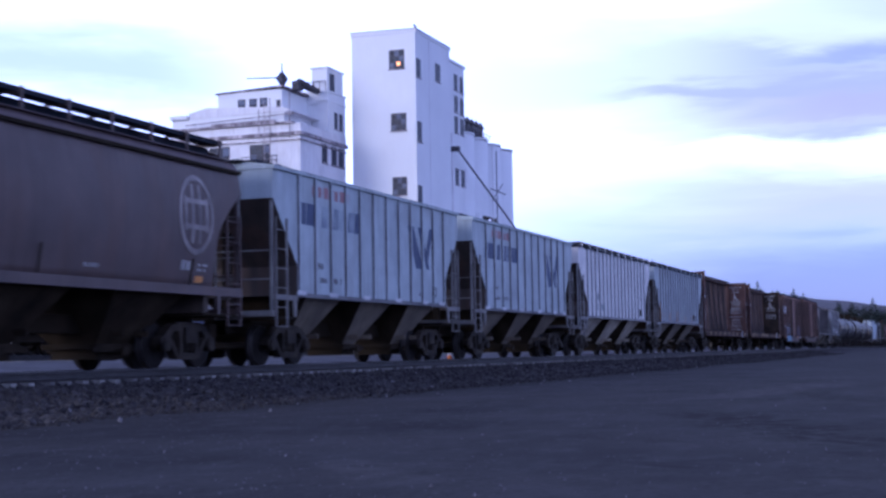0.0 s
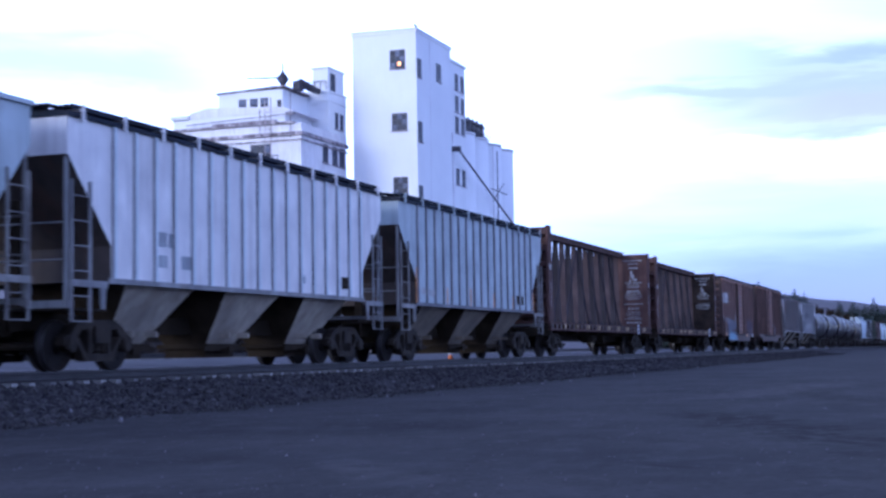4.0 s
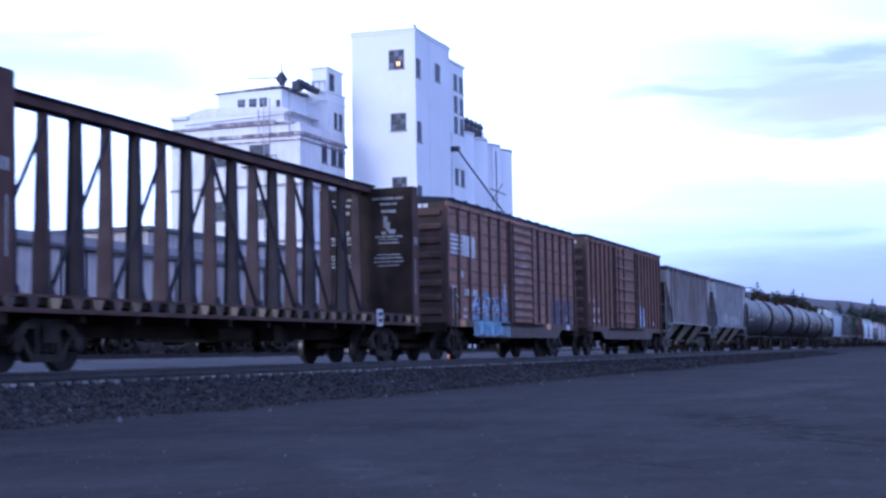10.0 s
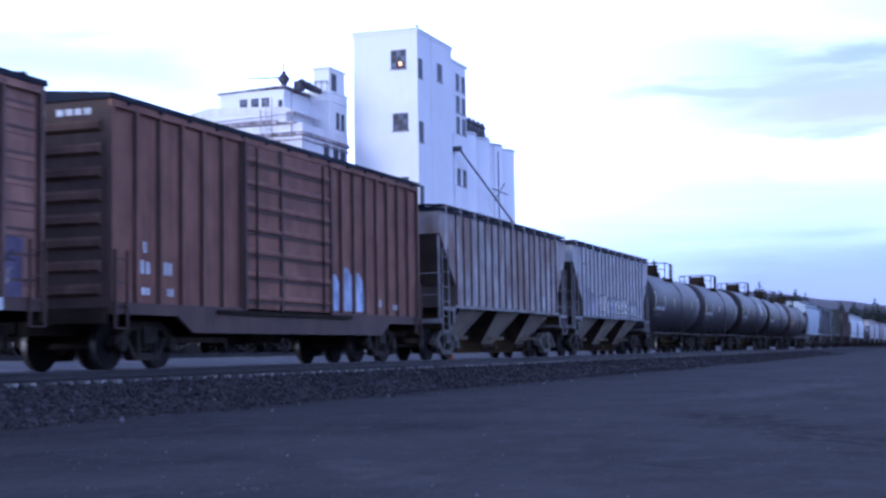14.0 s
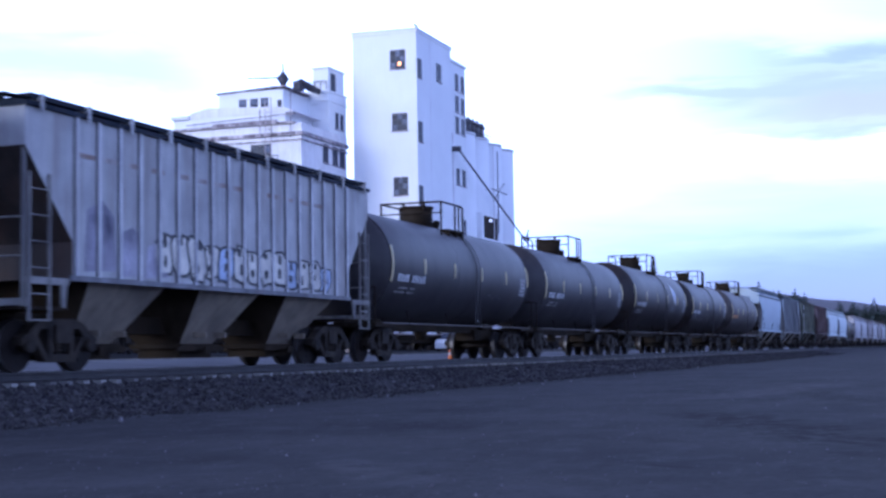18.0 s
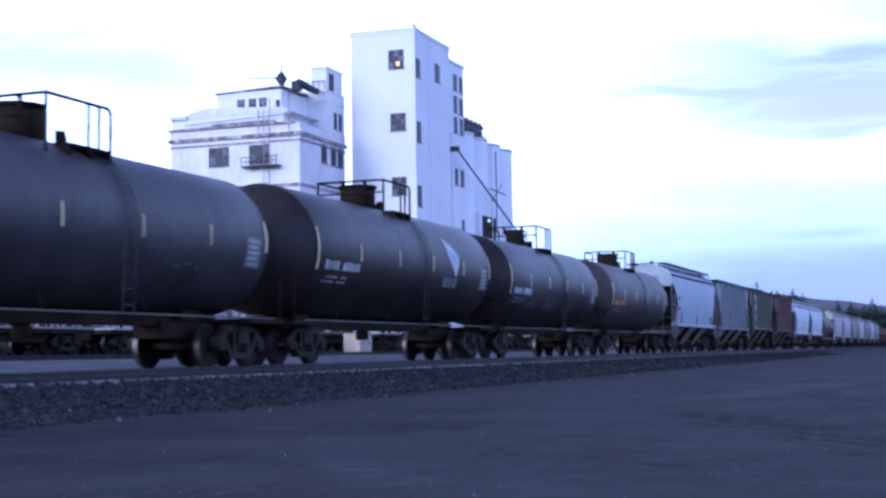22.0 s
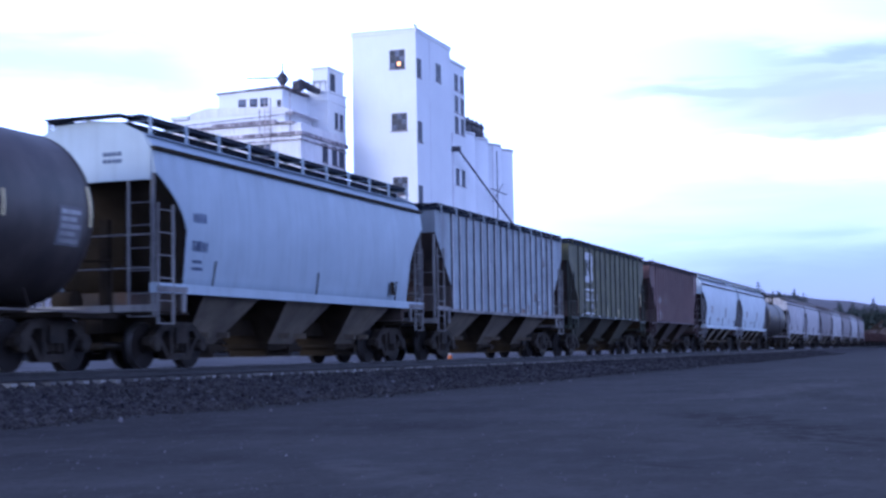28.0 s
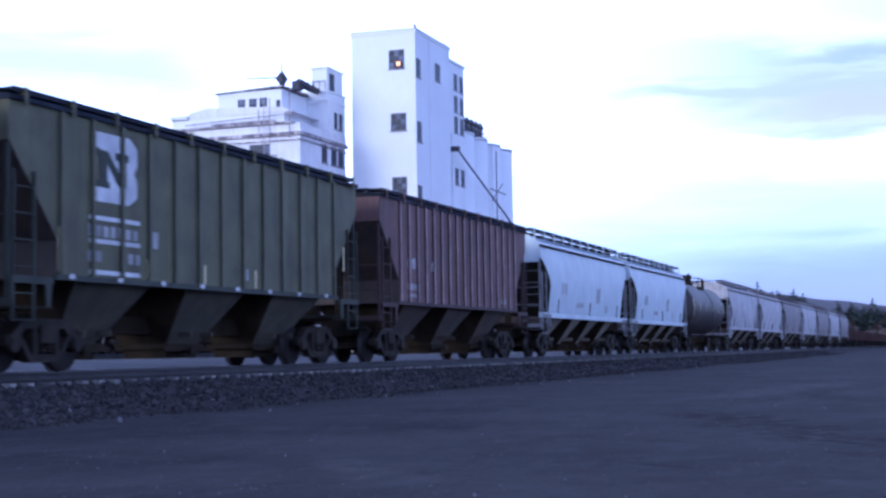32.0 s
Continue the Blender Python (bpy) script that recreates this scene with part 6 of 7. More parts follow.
# ---------------------------------------------------------------- ground and track
def ground_height(y):
    """The lot lies low, the track on its bank, and the yard behind rises a little."""
    ys = (-400, 10.6, 13.2, 18.6, 20.5, 28.0, 60.0, 120.0, 1500.0)
    zs = (0.0, 0.0, 0.20, 0.26, 0.385, 0.70, 0.92, 1.3, 2.0)
    return float(np.interp(y, ys, zs))


def bumps(x, y):
    """Low swells of the rolled lot."""
    if not (0 < x < 95 and -5 < y < 10.5):
        return 0.0
    return 0.035 * noise.noise((x * 0.35, y * 0.35, 3.0)) + 0.022 * noise.noise((x * 0.9, y * 0.9, 9.0))


def build_ground():
    ys = [-900, -300, -100, -40, -20, -10, -5] + [-3 + 0.5 * i for i in range(27)] + [10.4, 10.9, 11.6, 12.4, 13.2, 14, 15.85, 17.7, 18.6, 19.5, 20.5, 22, 24, 28, 34, 45, 60, 90, 120, 200, 400, 1500]
    xs = [-1200, -500, -200, -80, -40, -20, -10, 0] + [3 + i * 0.5 for i in range(90)] + [48.5 + i * 1.5 for i in range(30)] + [95, 105, 120, 140, 170, 210, 270, 350, 500, 800, 1400, 3500]
    me = bpy.data.meshes.new("ground")
    verts, faces = [], []
    for x in xs:
        for y in ys:
            verts.append((x, y, ground_height(y) + bumps(x, y)))
    k = len(ys)
    for i in range(len(xs) - 1):
        for j in range(k - 1):
            faces.append((i * k + j, (i + 1) * k + j, (i + 1) * k + j + 1, i * k + j + 1))
    me.from_pydata(verts, [], faces)
    me.materials.append(M["asphalt"]), me.materials.append(M["yard"])
    for p in me.polygons:
        p.use_smooth = True
        p.material_index = 1 if p.center.y > 18.6 else 0
    tagged(new("ground", me), "dark gravel lot with pale scuffs and low ruts", "ground", kind="structure")


build_ground()


STONE_V = np.array([(1, 0, 0), (-1, 0, 0), (0, 1, 0), (0, -1, 0), (0, 0, 1), (0, 0, -1), (0.6, 0.6, 0.5), (-0.6, -0.5, 0.6)], float)
STONE_F = np.array([(0, 6, 4), (6, 2, 4), (2, 1, 4), (1, 7, 4), (7, 3, 4), (3, 0, 4), (0, 2, 6), (1, 3, 7), (0, 5, 2), (2, 5, 1), (1, 5, 3), (3, 5, 0)])


def scatter(name, x, y, z, size, material, label, rng, flat=1.0):
    """Many small rough stones as one mesh."""
    n = len(x)
    z = z + np.array([bumps(a, b) for a, b in zip(x, y)])
    axis = rng.normal(size=(n, 3))
    axis /= np.linalg.norm(axis, axis=1)[:, None]
    other = np.cross(axis, rng.normal(size=(n, 3)))
    other /= np.linalg.norm(other, axis=1)[:, None]
    R = np.stack((axis, other, np.cross(axis, other)), axis=2)
    local = STONE_V[None] * (size[:, None] * (0.7 + 0.6 * rng.random((n, 3))))[:, None, :]
    pts = np.einsum("nij,nkj->nki", R, local)
    pts[:, :, 2] *= flat
    pts += np.stack((x, y, z + size * 0.4 * flat), axis=1)[:, None, :]
    faces = (STONE_F[None] + (np.arange(n) * 8)[:, None, None]).reshape(-1, 3)
    me = bpy.data.meshes.new(name)
    me.from_pydata(pts.reshape(-1, 3).tolist(), [], faces.tolist())
    me.materials.append(M[material])
    return tagged(new(name, me), label, "stones", kind="stuff")


def build_ballast():
    me = bpy.data.meshes.new("ballast_bed")
    verts, faces = [], []
    prof = [(10.3, -0.03), (11.0, 0.015), (11.7, 0.10), (12.5, 0.21), (13.4, 0.27), (14.2, 0.26), (14.56, 0.275), (14.76, 0.385), (15.0, 0.395), (15.85, 0.36), (16.7, 0.395), (17.0, 0.385), (17.2, 0.30), (17.9, 0.31), (18.8, 0.36), (20.4, 0.39)]
    xs = [-600, -100, 0] + [4 + 0.6 * i for i in range(110)] + [72, 80, 90, 105, 130, 170, 230, 320, 450, 700, 1500]
    for x in xs:
        for i, (y, z) in enumerate(prof):
            wob = 0.05 * noise.noise((x * 0.8, y * 0.8, 1.0)) if 0 < x < 80 and 0 < i < 5 else 0
            verts.append((x, y + (0.35 * noise.noise((x * 0.5, 4.0, 2.0)) if i < 2 else 0), z + 0.012 + wob * (0.3 if i == 0 else 1)))
    k = len(prof)
    for i in range(len(xs) - 1):
        for j in range(k - 1):
            faces.append((i * k + j, (i + 1) * k + j, (i + 1) * k + j + 1, i * k + j + 1))
    me.from_pydata(verts, [], faces)
    me.materials.append(M["ballast"])
    for p in me.polygons:
        p.use_smooth = True
    tagged(new("ballast_bed", me), "bank of dark crushed rock under the track", "ballast", kind="structure")
    # loose stones on the shoulder, thinning out along the bank and past its toe
    rng = np.random.default_rng(5)
    py, pz = [p[0] for p in prof], [p[1] for p in prof]
    n = 24000
    x = 13 + 130 * rng.random(n) ** 2.4
    y = 10.0 + 4.45 * rng.random(n) ** 0.75
    scatter("ballast_stones", x, y, np.maximum(0, np.interp(y, py, pz)), 0.020 + 0.052 * rng.random(n) ** 2, "stone", "loose crushed ballast stones on the shoulder", rng)
    n = 70
    x = 14 + 60 * rng.random(n) ** 1.3
    y = 9.0 + 5.3 * rng.random(n)
    scatter("pale_stones", x, y, np.maximum(0, np.interp(y, py, pz)) + 0.01, 0.02 + 0.03 * rng.random(n) ** 2, "palestone", "few pale stones strewn by the ballast bank", rng)
    # gravel of the lot
    n = 9000
    x = 5 + 45 * rng.random(n) ** 1.2
    y = 0.1 + 10.4 * rng.random(n)
    scatter("lot_gravel", x, y, np.zeros(n) - 0.002, 0.003 + 0.007 * rng.random(n) ** 2, "grit", "loose pale grit strewn over the lot", rng)
    n = 90
    x = 6 + 40 * rng.random(n) ** 1.4
    y = 0.3 + 9.5 * rng.random(n)
    scatter("lot_pebbles", x, y, np.zeros(n), 0.004 + 0.010 * rng.random(n) ** 2, "palestone", "pale pebbles strewn over the lot", rng)
    n = 7000
    x = 13 + 90 * rng.random(n) ** 2.0
    y = 9.7 + 1.7 * rng.random(n) ** 0.8
    scatter("toe_gravel", x, y, np.maximum(0, np.interp(y, py, pz)), 0.010 + 0.022 * rng.random(n) ** 2, "stone", "fine gravel spilled at the foot of the bank", rng)


build_ballast()


def build_track(name, yc, zr, x0, x1, tie_until, label, bright=True):
    tr = new(name)
    tr.location = (0, yc, zr)
    tagged(tr, label, "railway track", kind="structure")
    for s in (-1, 1):
        y = s * 0.755
        part("rail", lambda bm: (prism(bm, [(y - 0.07, -0.165), (y + 0.07, -0.165), (y + 0.07, -0.15), (y + 0.012, -0.135), (y + 0.012, -0.05), (y + 0.036, -0.04), (y + 0.036, -0.006), (y - 0.036, -0.006), (y - 0.036, -0.04), (y - 0.012, -0.05), (y - 0.012, -0.135), (y - 0.07, -0.15)], x0, x1, "x"),), "rail", tr)
        if bright:
            part("rail_head", lambda bm: box(bm, x0, x1, y - 0.03, y + 0.03, -0.0055, -0.0005), "railtop", tr, "polished running surface")
    me = kept(("tie", name), lambda bm: prism(bm, [(-0.095, -0.36), (0.095, -0.36), (0.078, -0.165), (-0.078, -0.165)], -1.32, 1.32), "tie")
    x = max(x0 + 0.3, 8.11)
    while x < tie_until:
        put("tie", me, tr, (x, 0.02 * math.sin(x * 7.3), 0), turn=0.012 * math.sin(x * 3.1))
        x += 0.515
    return tr


build_track("main_track", TRACK_Y, RAIL_Z, -400, 1400, 150, "main line track on ties in dark ballast")

# ---------------------------------------------------------------- yard behind the train
def parked_flat(x, y, z, L, label, loads):
    car = new("parked_flat_car")
    car.location = (x, y, z)
    tagged(car, label, "flat car", "parked flat cars")
    h = L / 2
    part("deck", lambda bm: (box(bm, -h, h, -1.4, 1.4, 0.90, 1.08), box(bm, -h, h, -0.3, 0.3, 0.6, 0.90)), "under", car)
    part("deck_boards", lambda bm: box(bm, -h + 0.1, h - 0.1, -1.46, 1.46, 1.08, 1.16), "wood", car, "pale worn deck boards")
    part("brake_tank", lambda bm: rod(bm, (-1.2, -0.6, 0.62), (0.3, -0.6, 0.62), 0.22, 10), "under", car)
    part("truss", lambda bm: (prism(bm, [(-h + 2.6, 0.90), (-h + 3.4, 0.52), (h - 3.4, 0.52), (h - 2.6, 0.90)], -1.1, -1.0),), "under", car)
    for s in (-1, 1):
        t = put("truck", KEPT[("truck", "truck")], car, (s * (h - 1.6), 0, 0))
        for yy in (-1.0, 1.0):
            put("side_frame", KEPT[("side_frame", "truck")], t, (0, yy, 0))
        for k in (-1, 1):
            put("wheelset", KEPT["wheelset"], t, (k * 0.89, 0, WHEEL_R))
    for i in range(loads):
        part("stake", lambda bm: box(bm, -h + 0.8 + i * (L - 1.6) / max(1, loads - 1) - 0.06, -h + 0.8 + i * (L - 1.6) / max(1, loads - 1) + 0.06, -1.45, -1.36, 0.9, 1.5), "under", car)
    return car


def build_yard():
    zy = ground_height(29) + 0.17
    build_track("yard_track", 29.0, zy, 12, 160, 112, "rusty siding track in the yard", bright=False)
    zb = ground_height(36.5) + 0.17
    build_track("yard_track", 36.5, zb, 18, 160, 105, "rusty siding track in the yard", bright=False)
    for x in (30, 45.5, 61, 76.5, 92, 107.5, 123):
        parked_flat(x, 36.5, zb, 14.2, "dark empty flat car parked farther back in the yard", 6)
    # dry weeds and scrub between the siding and the sheds
    rng = np.random.default_rng(31)
    V, F = [], []
    for _ in range(2600):
        x, y = 38 + 110 * rng.random(), 39.5 + 6.0 * rng.random()
        g = ground_height(y)
        top = (0.5 + 0.9 * rng.random()) * (1.0 + 0.5 * math.sin(x * 0.35))
        b = len(V)
        for _ in range(4):
            d = rng.normal(size=3) * 0.30
            V.append((x + d[0], y + d[1], max(g - 0.02, g + top * rng.random() + d[2])))
        F += [(b, b + 1, b + 2), (b, b + 2, b + 3), (b, b + 1, b + 3)]
    me = bpy.data.meshes.new("scrub")
    me.from_pydata(V, [], F)
    me.materials.append(M["weed"])
    tagged(new("scrub", me), "dark dry weeds and scrub behind the siding", "scrub", kind="stuff")
    # small things glimpsed under the train
    cone = new("traffic_cone")
    cone.location = (54.3, 19.4, ground_height(19.4) + 0.012)
    tagged(cone, "small orange traffic cone beside the track", "traffic cone")
    part("base", lambda bm: box(bm, -0.18, 0.18, -0.18, 0.18, 0, 0.035), "cone", cone)
    part("body", lambda bm: rod(bm, (0, 0, 0.035), (0, 0, 0.62), 0.13, 14, 0.03), "cone", cone)
    part("collar", lambda bm: rod(bm, (0, 0, 0.33), (0, 0, 0.45), 0.085, 14, 0.066, caps=False), "mark", cone, "white reflective collar")
    cab = new("utility_cabinet")
    cab.location = (76.5, 33.0, ground_height(33) - 0.01)
    tagged(cab, "cream steel utility cabinet standing in the yard", "cabinet")
    part("body", lambda bm: (box(bm, -0.9, 0.9, -0.5, 0.5, 0.08, 1.15), box(bm, -0.95, 0.95, -0.55, 0.55, 1.15, 1.22)), "shed", cab)
    part("plinth", lambda bm: box(bm, -0.95, 0.95, -0.55, 0.55, 0, 0.08), "tie", cab)
    for x in (-0.45, 0.45):
        dr = part("door", lambda bm: box(bm, x - 0.40, x + 0.40, -0.53, -0.503, 0.15, 1.1), "shed", cab)
        part("handle", lambda bm: box(bm, x - 0.03, x + 0.03, -0.56, -0.53, 0.55, 0.75), "iron", dr)
    car = new("parked_car")
    car.location = (96.5, 34.0, ground_height(34))
    tagged(car, "white car parked in the yard", "car")
    part("body", lambda bm: (prism(bm, [(-2.2, 0.3), (-2.25, 0.7), (-2.0, 0.92), (-1.1, 0.98), (1.2, 0.95), (2.1, 0.82), (2.25, 0.6), (2.2, 0.3)], -0.85, 0.85),), "carpaint", car)
    part("cabin", lambda bm: prism(bm, [(-1.5, 0.95), (-1.0, 1.42), (0.4, 1.45), (1.2, 0.95)], -0.75, 0.75), "glass", car)
    part("roof", lambda bm: prism(bm, [(-1.05, 1.41), (-0.95, 1.46), (0.35, 1.49), (0.45, 1.43)], -0.76, 0.76), "carpaint", car)
    for x in (-1.4, 1.4):
        for y in (-0.78, 0.78):
            w = part("wheel", lambda bm: rod(bm, (x, y - 0.1, 0.32), (x, y + 0.1, 0.32), 0.32, 18), "under", car)
            part("rim", lambda bm: rod(bm, (x, y - 0.11, 0.32), (x, y + 0.11, 0.32), 0.19, 14), "tread", w)


build_yard()


# ---------------------------------------------------------------- mill and elevator
def opening(parent, axis, fixed, a0, a1, z0, z1, panes=(2, 2), lit=False, blind=False, name="window"):
    """A framed window set into a wall. axis 'x': the wall faces -x, a runs along y; axis 'y': it faces -y, a runs along x."""
    def slab(bm, p0, p1, q0, q1, d0, d1):
        if axis == "x":
            box(bm, fixed + d0, fixed + d1, p0, p1, q0, q1)
        else:
            box(bm, p0, p1, fixed + d0, fixed + d1, q0, q1)
    t = 0.10
    w = part(name, lambda bm: (slab(bm, a0, a1, z0, z1, -0.012, 0.012), slab(bm, a0 - t, a1 + t, z0 - t, z0, -0.05, 0.12), slab(bm, a0 - t, a1 + t, z1, z1 + t, -0.05, 0.12), slab(bm, a0 - t, a0, z0, z1, -0.05, 0.12), slab(bm, a1, a1 + t, z0, z1, -0.05, 0.12)), "iron", parent)
    nx, nz = panes
    for i in range(nx):
        for k in range(nz):
            p0, p1 = a0 + (a1 - a0) * i / nx, a0 + (a1 - a0) * (i + 1) / nx
            q0, q1 = z0 + (z1 - z0) * k / nz, z0 + (z1 - z0) * (k + 1) / nz
            m = "blind" if blind and (i * 2 + k) % 3 == 1 else "glass"
            part("pane", lambda bm: slab(bm, p0 + 0.04, p1 - 0.04, q0 + 0.04, q1 - 0.04, -0.025, 0.008), m, w)
    part("sill", lambda bm: slab(bm, a0 - 0.25, a1 + 0.25, z0 - 0.25, z0 - 0.12, -0.18, 0.1), "trim", w)
    if lit:
        part("lamp", lambda bm: slab(bm, a0 + 0.55, a0 + 1.0, z0 + 0.35, z0 + 0.85, -0.05, -0.02), "lampglow", w, "lit orange lamp behind the glass")
    return w


def build_tower():
    tw = new("elevator_tower")
    tw.location = (0, 0, 0)
    tagged(tw, "tall white concrete elevator tower with few dark windows", "grain elevator")
    X0, X1, Y0, Y1, Z = 184.2, 198.6, 70.2, 80.0, 46.7
    part("wall", lambda bm: box(bm, X0, X1, Y0, Y1, 0.5, Z - 0.6), "mill", tw)
    part("parapet", lambda bm: (prism(bm, [(Y0 - 0.12, Z - 0.6), (Y1 + 0.12, Z - 0.6), (Y1 + 0.12, Z), (Y0 - 0.12, Z - 0.16)], X0 - 0.12, X1 + 0.12, "x"),), "mill", tw)
    part("roof_lip", lambda bm: prism(bm, [(Y0 - 0.2, Z - 0.16), (Y1 + 0.12, Z), (Y1 + 0.12, Z + 0.08), (Y0 - 0.2, Z - 0.06)], X0 - 0.15, X1 + 0.15, "x"), "trim", tw)
    part("roof_vane", lambda bm: (rod(bm, (X0 + 0.3, Y0 + 0.2, Z), (X0 + 0.3, Y0 + 0.2, Z + 0.5), 0.06, 6), box(bm, X0 - 0.2, X0 + 1.3, Y0 + 0.15, Y0 + 0.25, Z + 0.3, Z + 0.45)), "iron", tw)
    for a0, a1, z0, z1, lit in ((72.0, 74.1, 41.1, 43.6, True), (71.8, 73.9, 32.2, 34.5, False), (71.8, 73.8, 23.0, 25.4, False), (71.8, 73.8, 14.0, 16.4, False)):
        opening(tw, "x", X0, a0, a1, z0, z1, (3, 3), lit, True)
    for a0, a1, z0, z1 in ((184.55, 186.0, 39.8, 42.3), (192.4, 194.2, 40.6, 43.0), (184.6, 186.1, 30.6, 33.3), (184.6, 186.0, 21.4, 24.2), (184.6, 186.0, 12.4, 15.2)):
        opening(tw, "y", Y0, a0, a1, z0, z1, (2, 3))
    part("seam", lambda bm: [box(bm, x, x + 0.12, Y0 - 0.05, Y0, 1.5, Z - 0.8) for x in (189.6,)], "millworn", tw)

    ax = new("elevator_annex")
    tagged(ax, "narrow white concrete stair block beside the tower", "grain elevator")
    part("wall", lambda bm: box(bm, 198.72, 206.9, 70.8, 78.5, 0.5, 44.9), "mill", ax)
    part("parapet", lambda bm: box(bm, 198.72, 207.1, 70.6, 78.7, 44.9, 45.3), "mill", ax)
    for z in (42.2, 38.8, 35.6, 27.6, 18.0):
        for x in (202.3, 205.0):
            opening(ax, "y", 70.8, x, x + 1.3, z - 1.2, z + 1.1, (1, 2))
    opening(ax, "y", 70.8, 205.3, 206.2, 19.4, 21.0, (1, 2))
    part("pilaster", lambda bm: [box(bm, x, x + 0.5, 70.62, 70.8, 0.5, 34.0) for x in (200.4,)], "millworn", ax)

    for i in range(4):
        si = new("grain_silo")
        xc = 210.4 + i * 6.9
        tagged(si, "round white concrete grain silo in a row", "silo", "row of grain silos")
        part("shell", lambda bm: rod(bm, (xc, 74.2, 0.5), (xc, 74.2, 35.0), 3.55, 36), "mill", si)
        part("rim", lambda bm: rod(bm, (xc, 74.2, 35.0), (xc, 74.2, 35.35), 3.68, 36), "mill", si)
    bay = new("loading_bay")
    tagged(bay, "white bay with dark door and lit lamp before the silos", "loading bay")
    part("wall", lambda bm: (box(bm, 213.6, 214.5, 70.58, 72.4, 0.5, 23.0), box(bm, 221.9, 222.4, 70.58, 72.4, 0.5, 23.0), box(bm, 214.5, 221.9, 70.58, 72.4, 22.6, 23.0), box(bm, 214.5, 221.9, 70.58, 72.4, 0.5, 19.0)), "mill", bay)
    part("door", lambda bm: box(bm, 214.5, 221.9, 70.64, 70.75, 19.0, 22.6), "sootbeam", bay, "dark door")
    part("lamp", lambda bm: rod(bm, (217.6, 70.42, 21.75), (217.6, 70.42, 22.2), 0.32, 10, 0.18), "lampwhite", bay, "lit white lamp")
    part("lamp_arm", lambda bm: rod(bm, (217.6, 70.42, 22.2), (217.6, 70.62, 22.75), 0.05, 6), "iron", bay)
    ga = new("silo_gallery")
    tagged(ga, "low white gallery with roof vents over the silos", "gallery")
    part("wall", lambda bm: box(bm, 207.1, 220.5, 71.6, 76.6, 35.36, 36.0), "iron", ga)
    for i in range(6):
        x = 208.3 + i * 2.2
        part("roof_vent", lambda bm: (rod(bm, (x, 72.3, 36.0), (x, 72.3, 37.3), 0.42, 10), rod(bm, (x, 72.3, 37.3), (x, 72.3, 38.4), 0.75, 10, 0.12)), "dimgrey", ga)
    part("guard_rail", lambda bm: (rod(bm, (207.2, 71.2, 36.3), (222.0, 71.2, 36.3), 0.06, 5), [rod(bm, (207.2 + k * 1.5, 71.2, 35.35), (207.2 + k * 1.5, 71.2, 36.3), 0.05, 5) for k in range(10)]), "iron", ga)
    ch = new("loading_spout")
    tagged(ch, "long dark steel grain spout slanting down the silos", "grain spout")
    part("pipe", lambda bm: rod(bm, (199.6, 69.5, 31.3), (236.0, 69.5, 19.2), 0.14, 10), "iron", ch)
    part("hanger", lambda bm: (rod(bm, (216.0, 69.6, 27.0), (224.0, 69.6, 26.8), 0.09, 6), rod(bm, (216.5, 69.6, 25.0), (222.5, 69.6, 28.5), 0.07, 6), rod(bm, (219.5, 69.7, 33.5), (219.5, 69.7, 20.0), 0.08, 6)), "iron", ch)
    part("spout_stand", lambda bm: ([rod(bm, (x, 69.5, 0.5), (x, 69.5, z), 0.10, 6) for x, z in ((231.6, 20.4), (235.6, 21.4))], rod(bm, (231.0, 69.5, 20.6), (236.4, 69.5, 20.3), 0.09, 6), rod(bm, (232.4, 69.5, 19.0), (236.2, 69.5, 21.8), 0.07, 6)), "iron", ch)
    part("head_box", lambda bm: (box(bm, 199.3, 200.1, 69.2, 70.75, 31.0, 31.7),), "iron", ch)
    part("wall_pipe", lambda bm: [rod(bm, (x, 70.45, 1.0), (x, 70.45, 34.5), 0.1, 6) for x in (219.6,)], "millworn", ch)


build_tower()


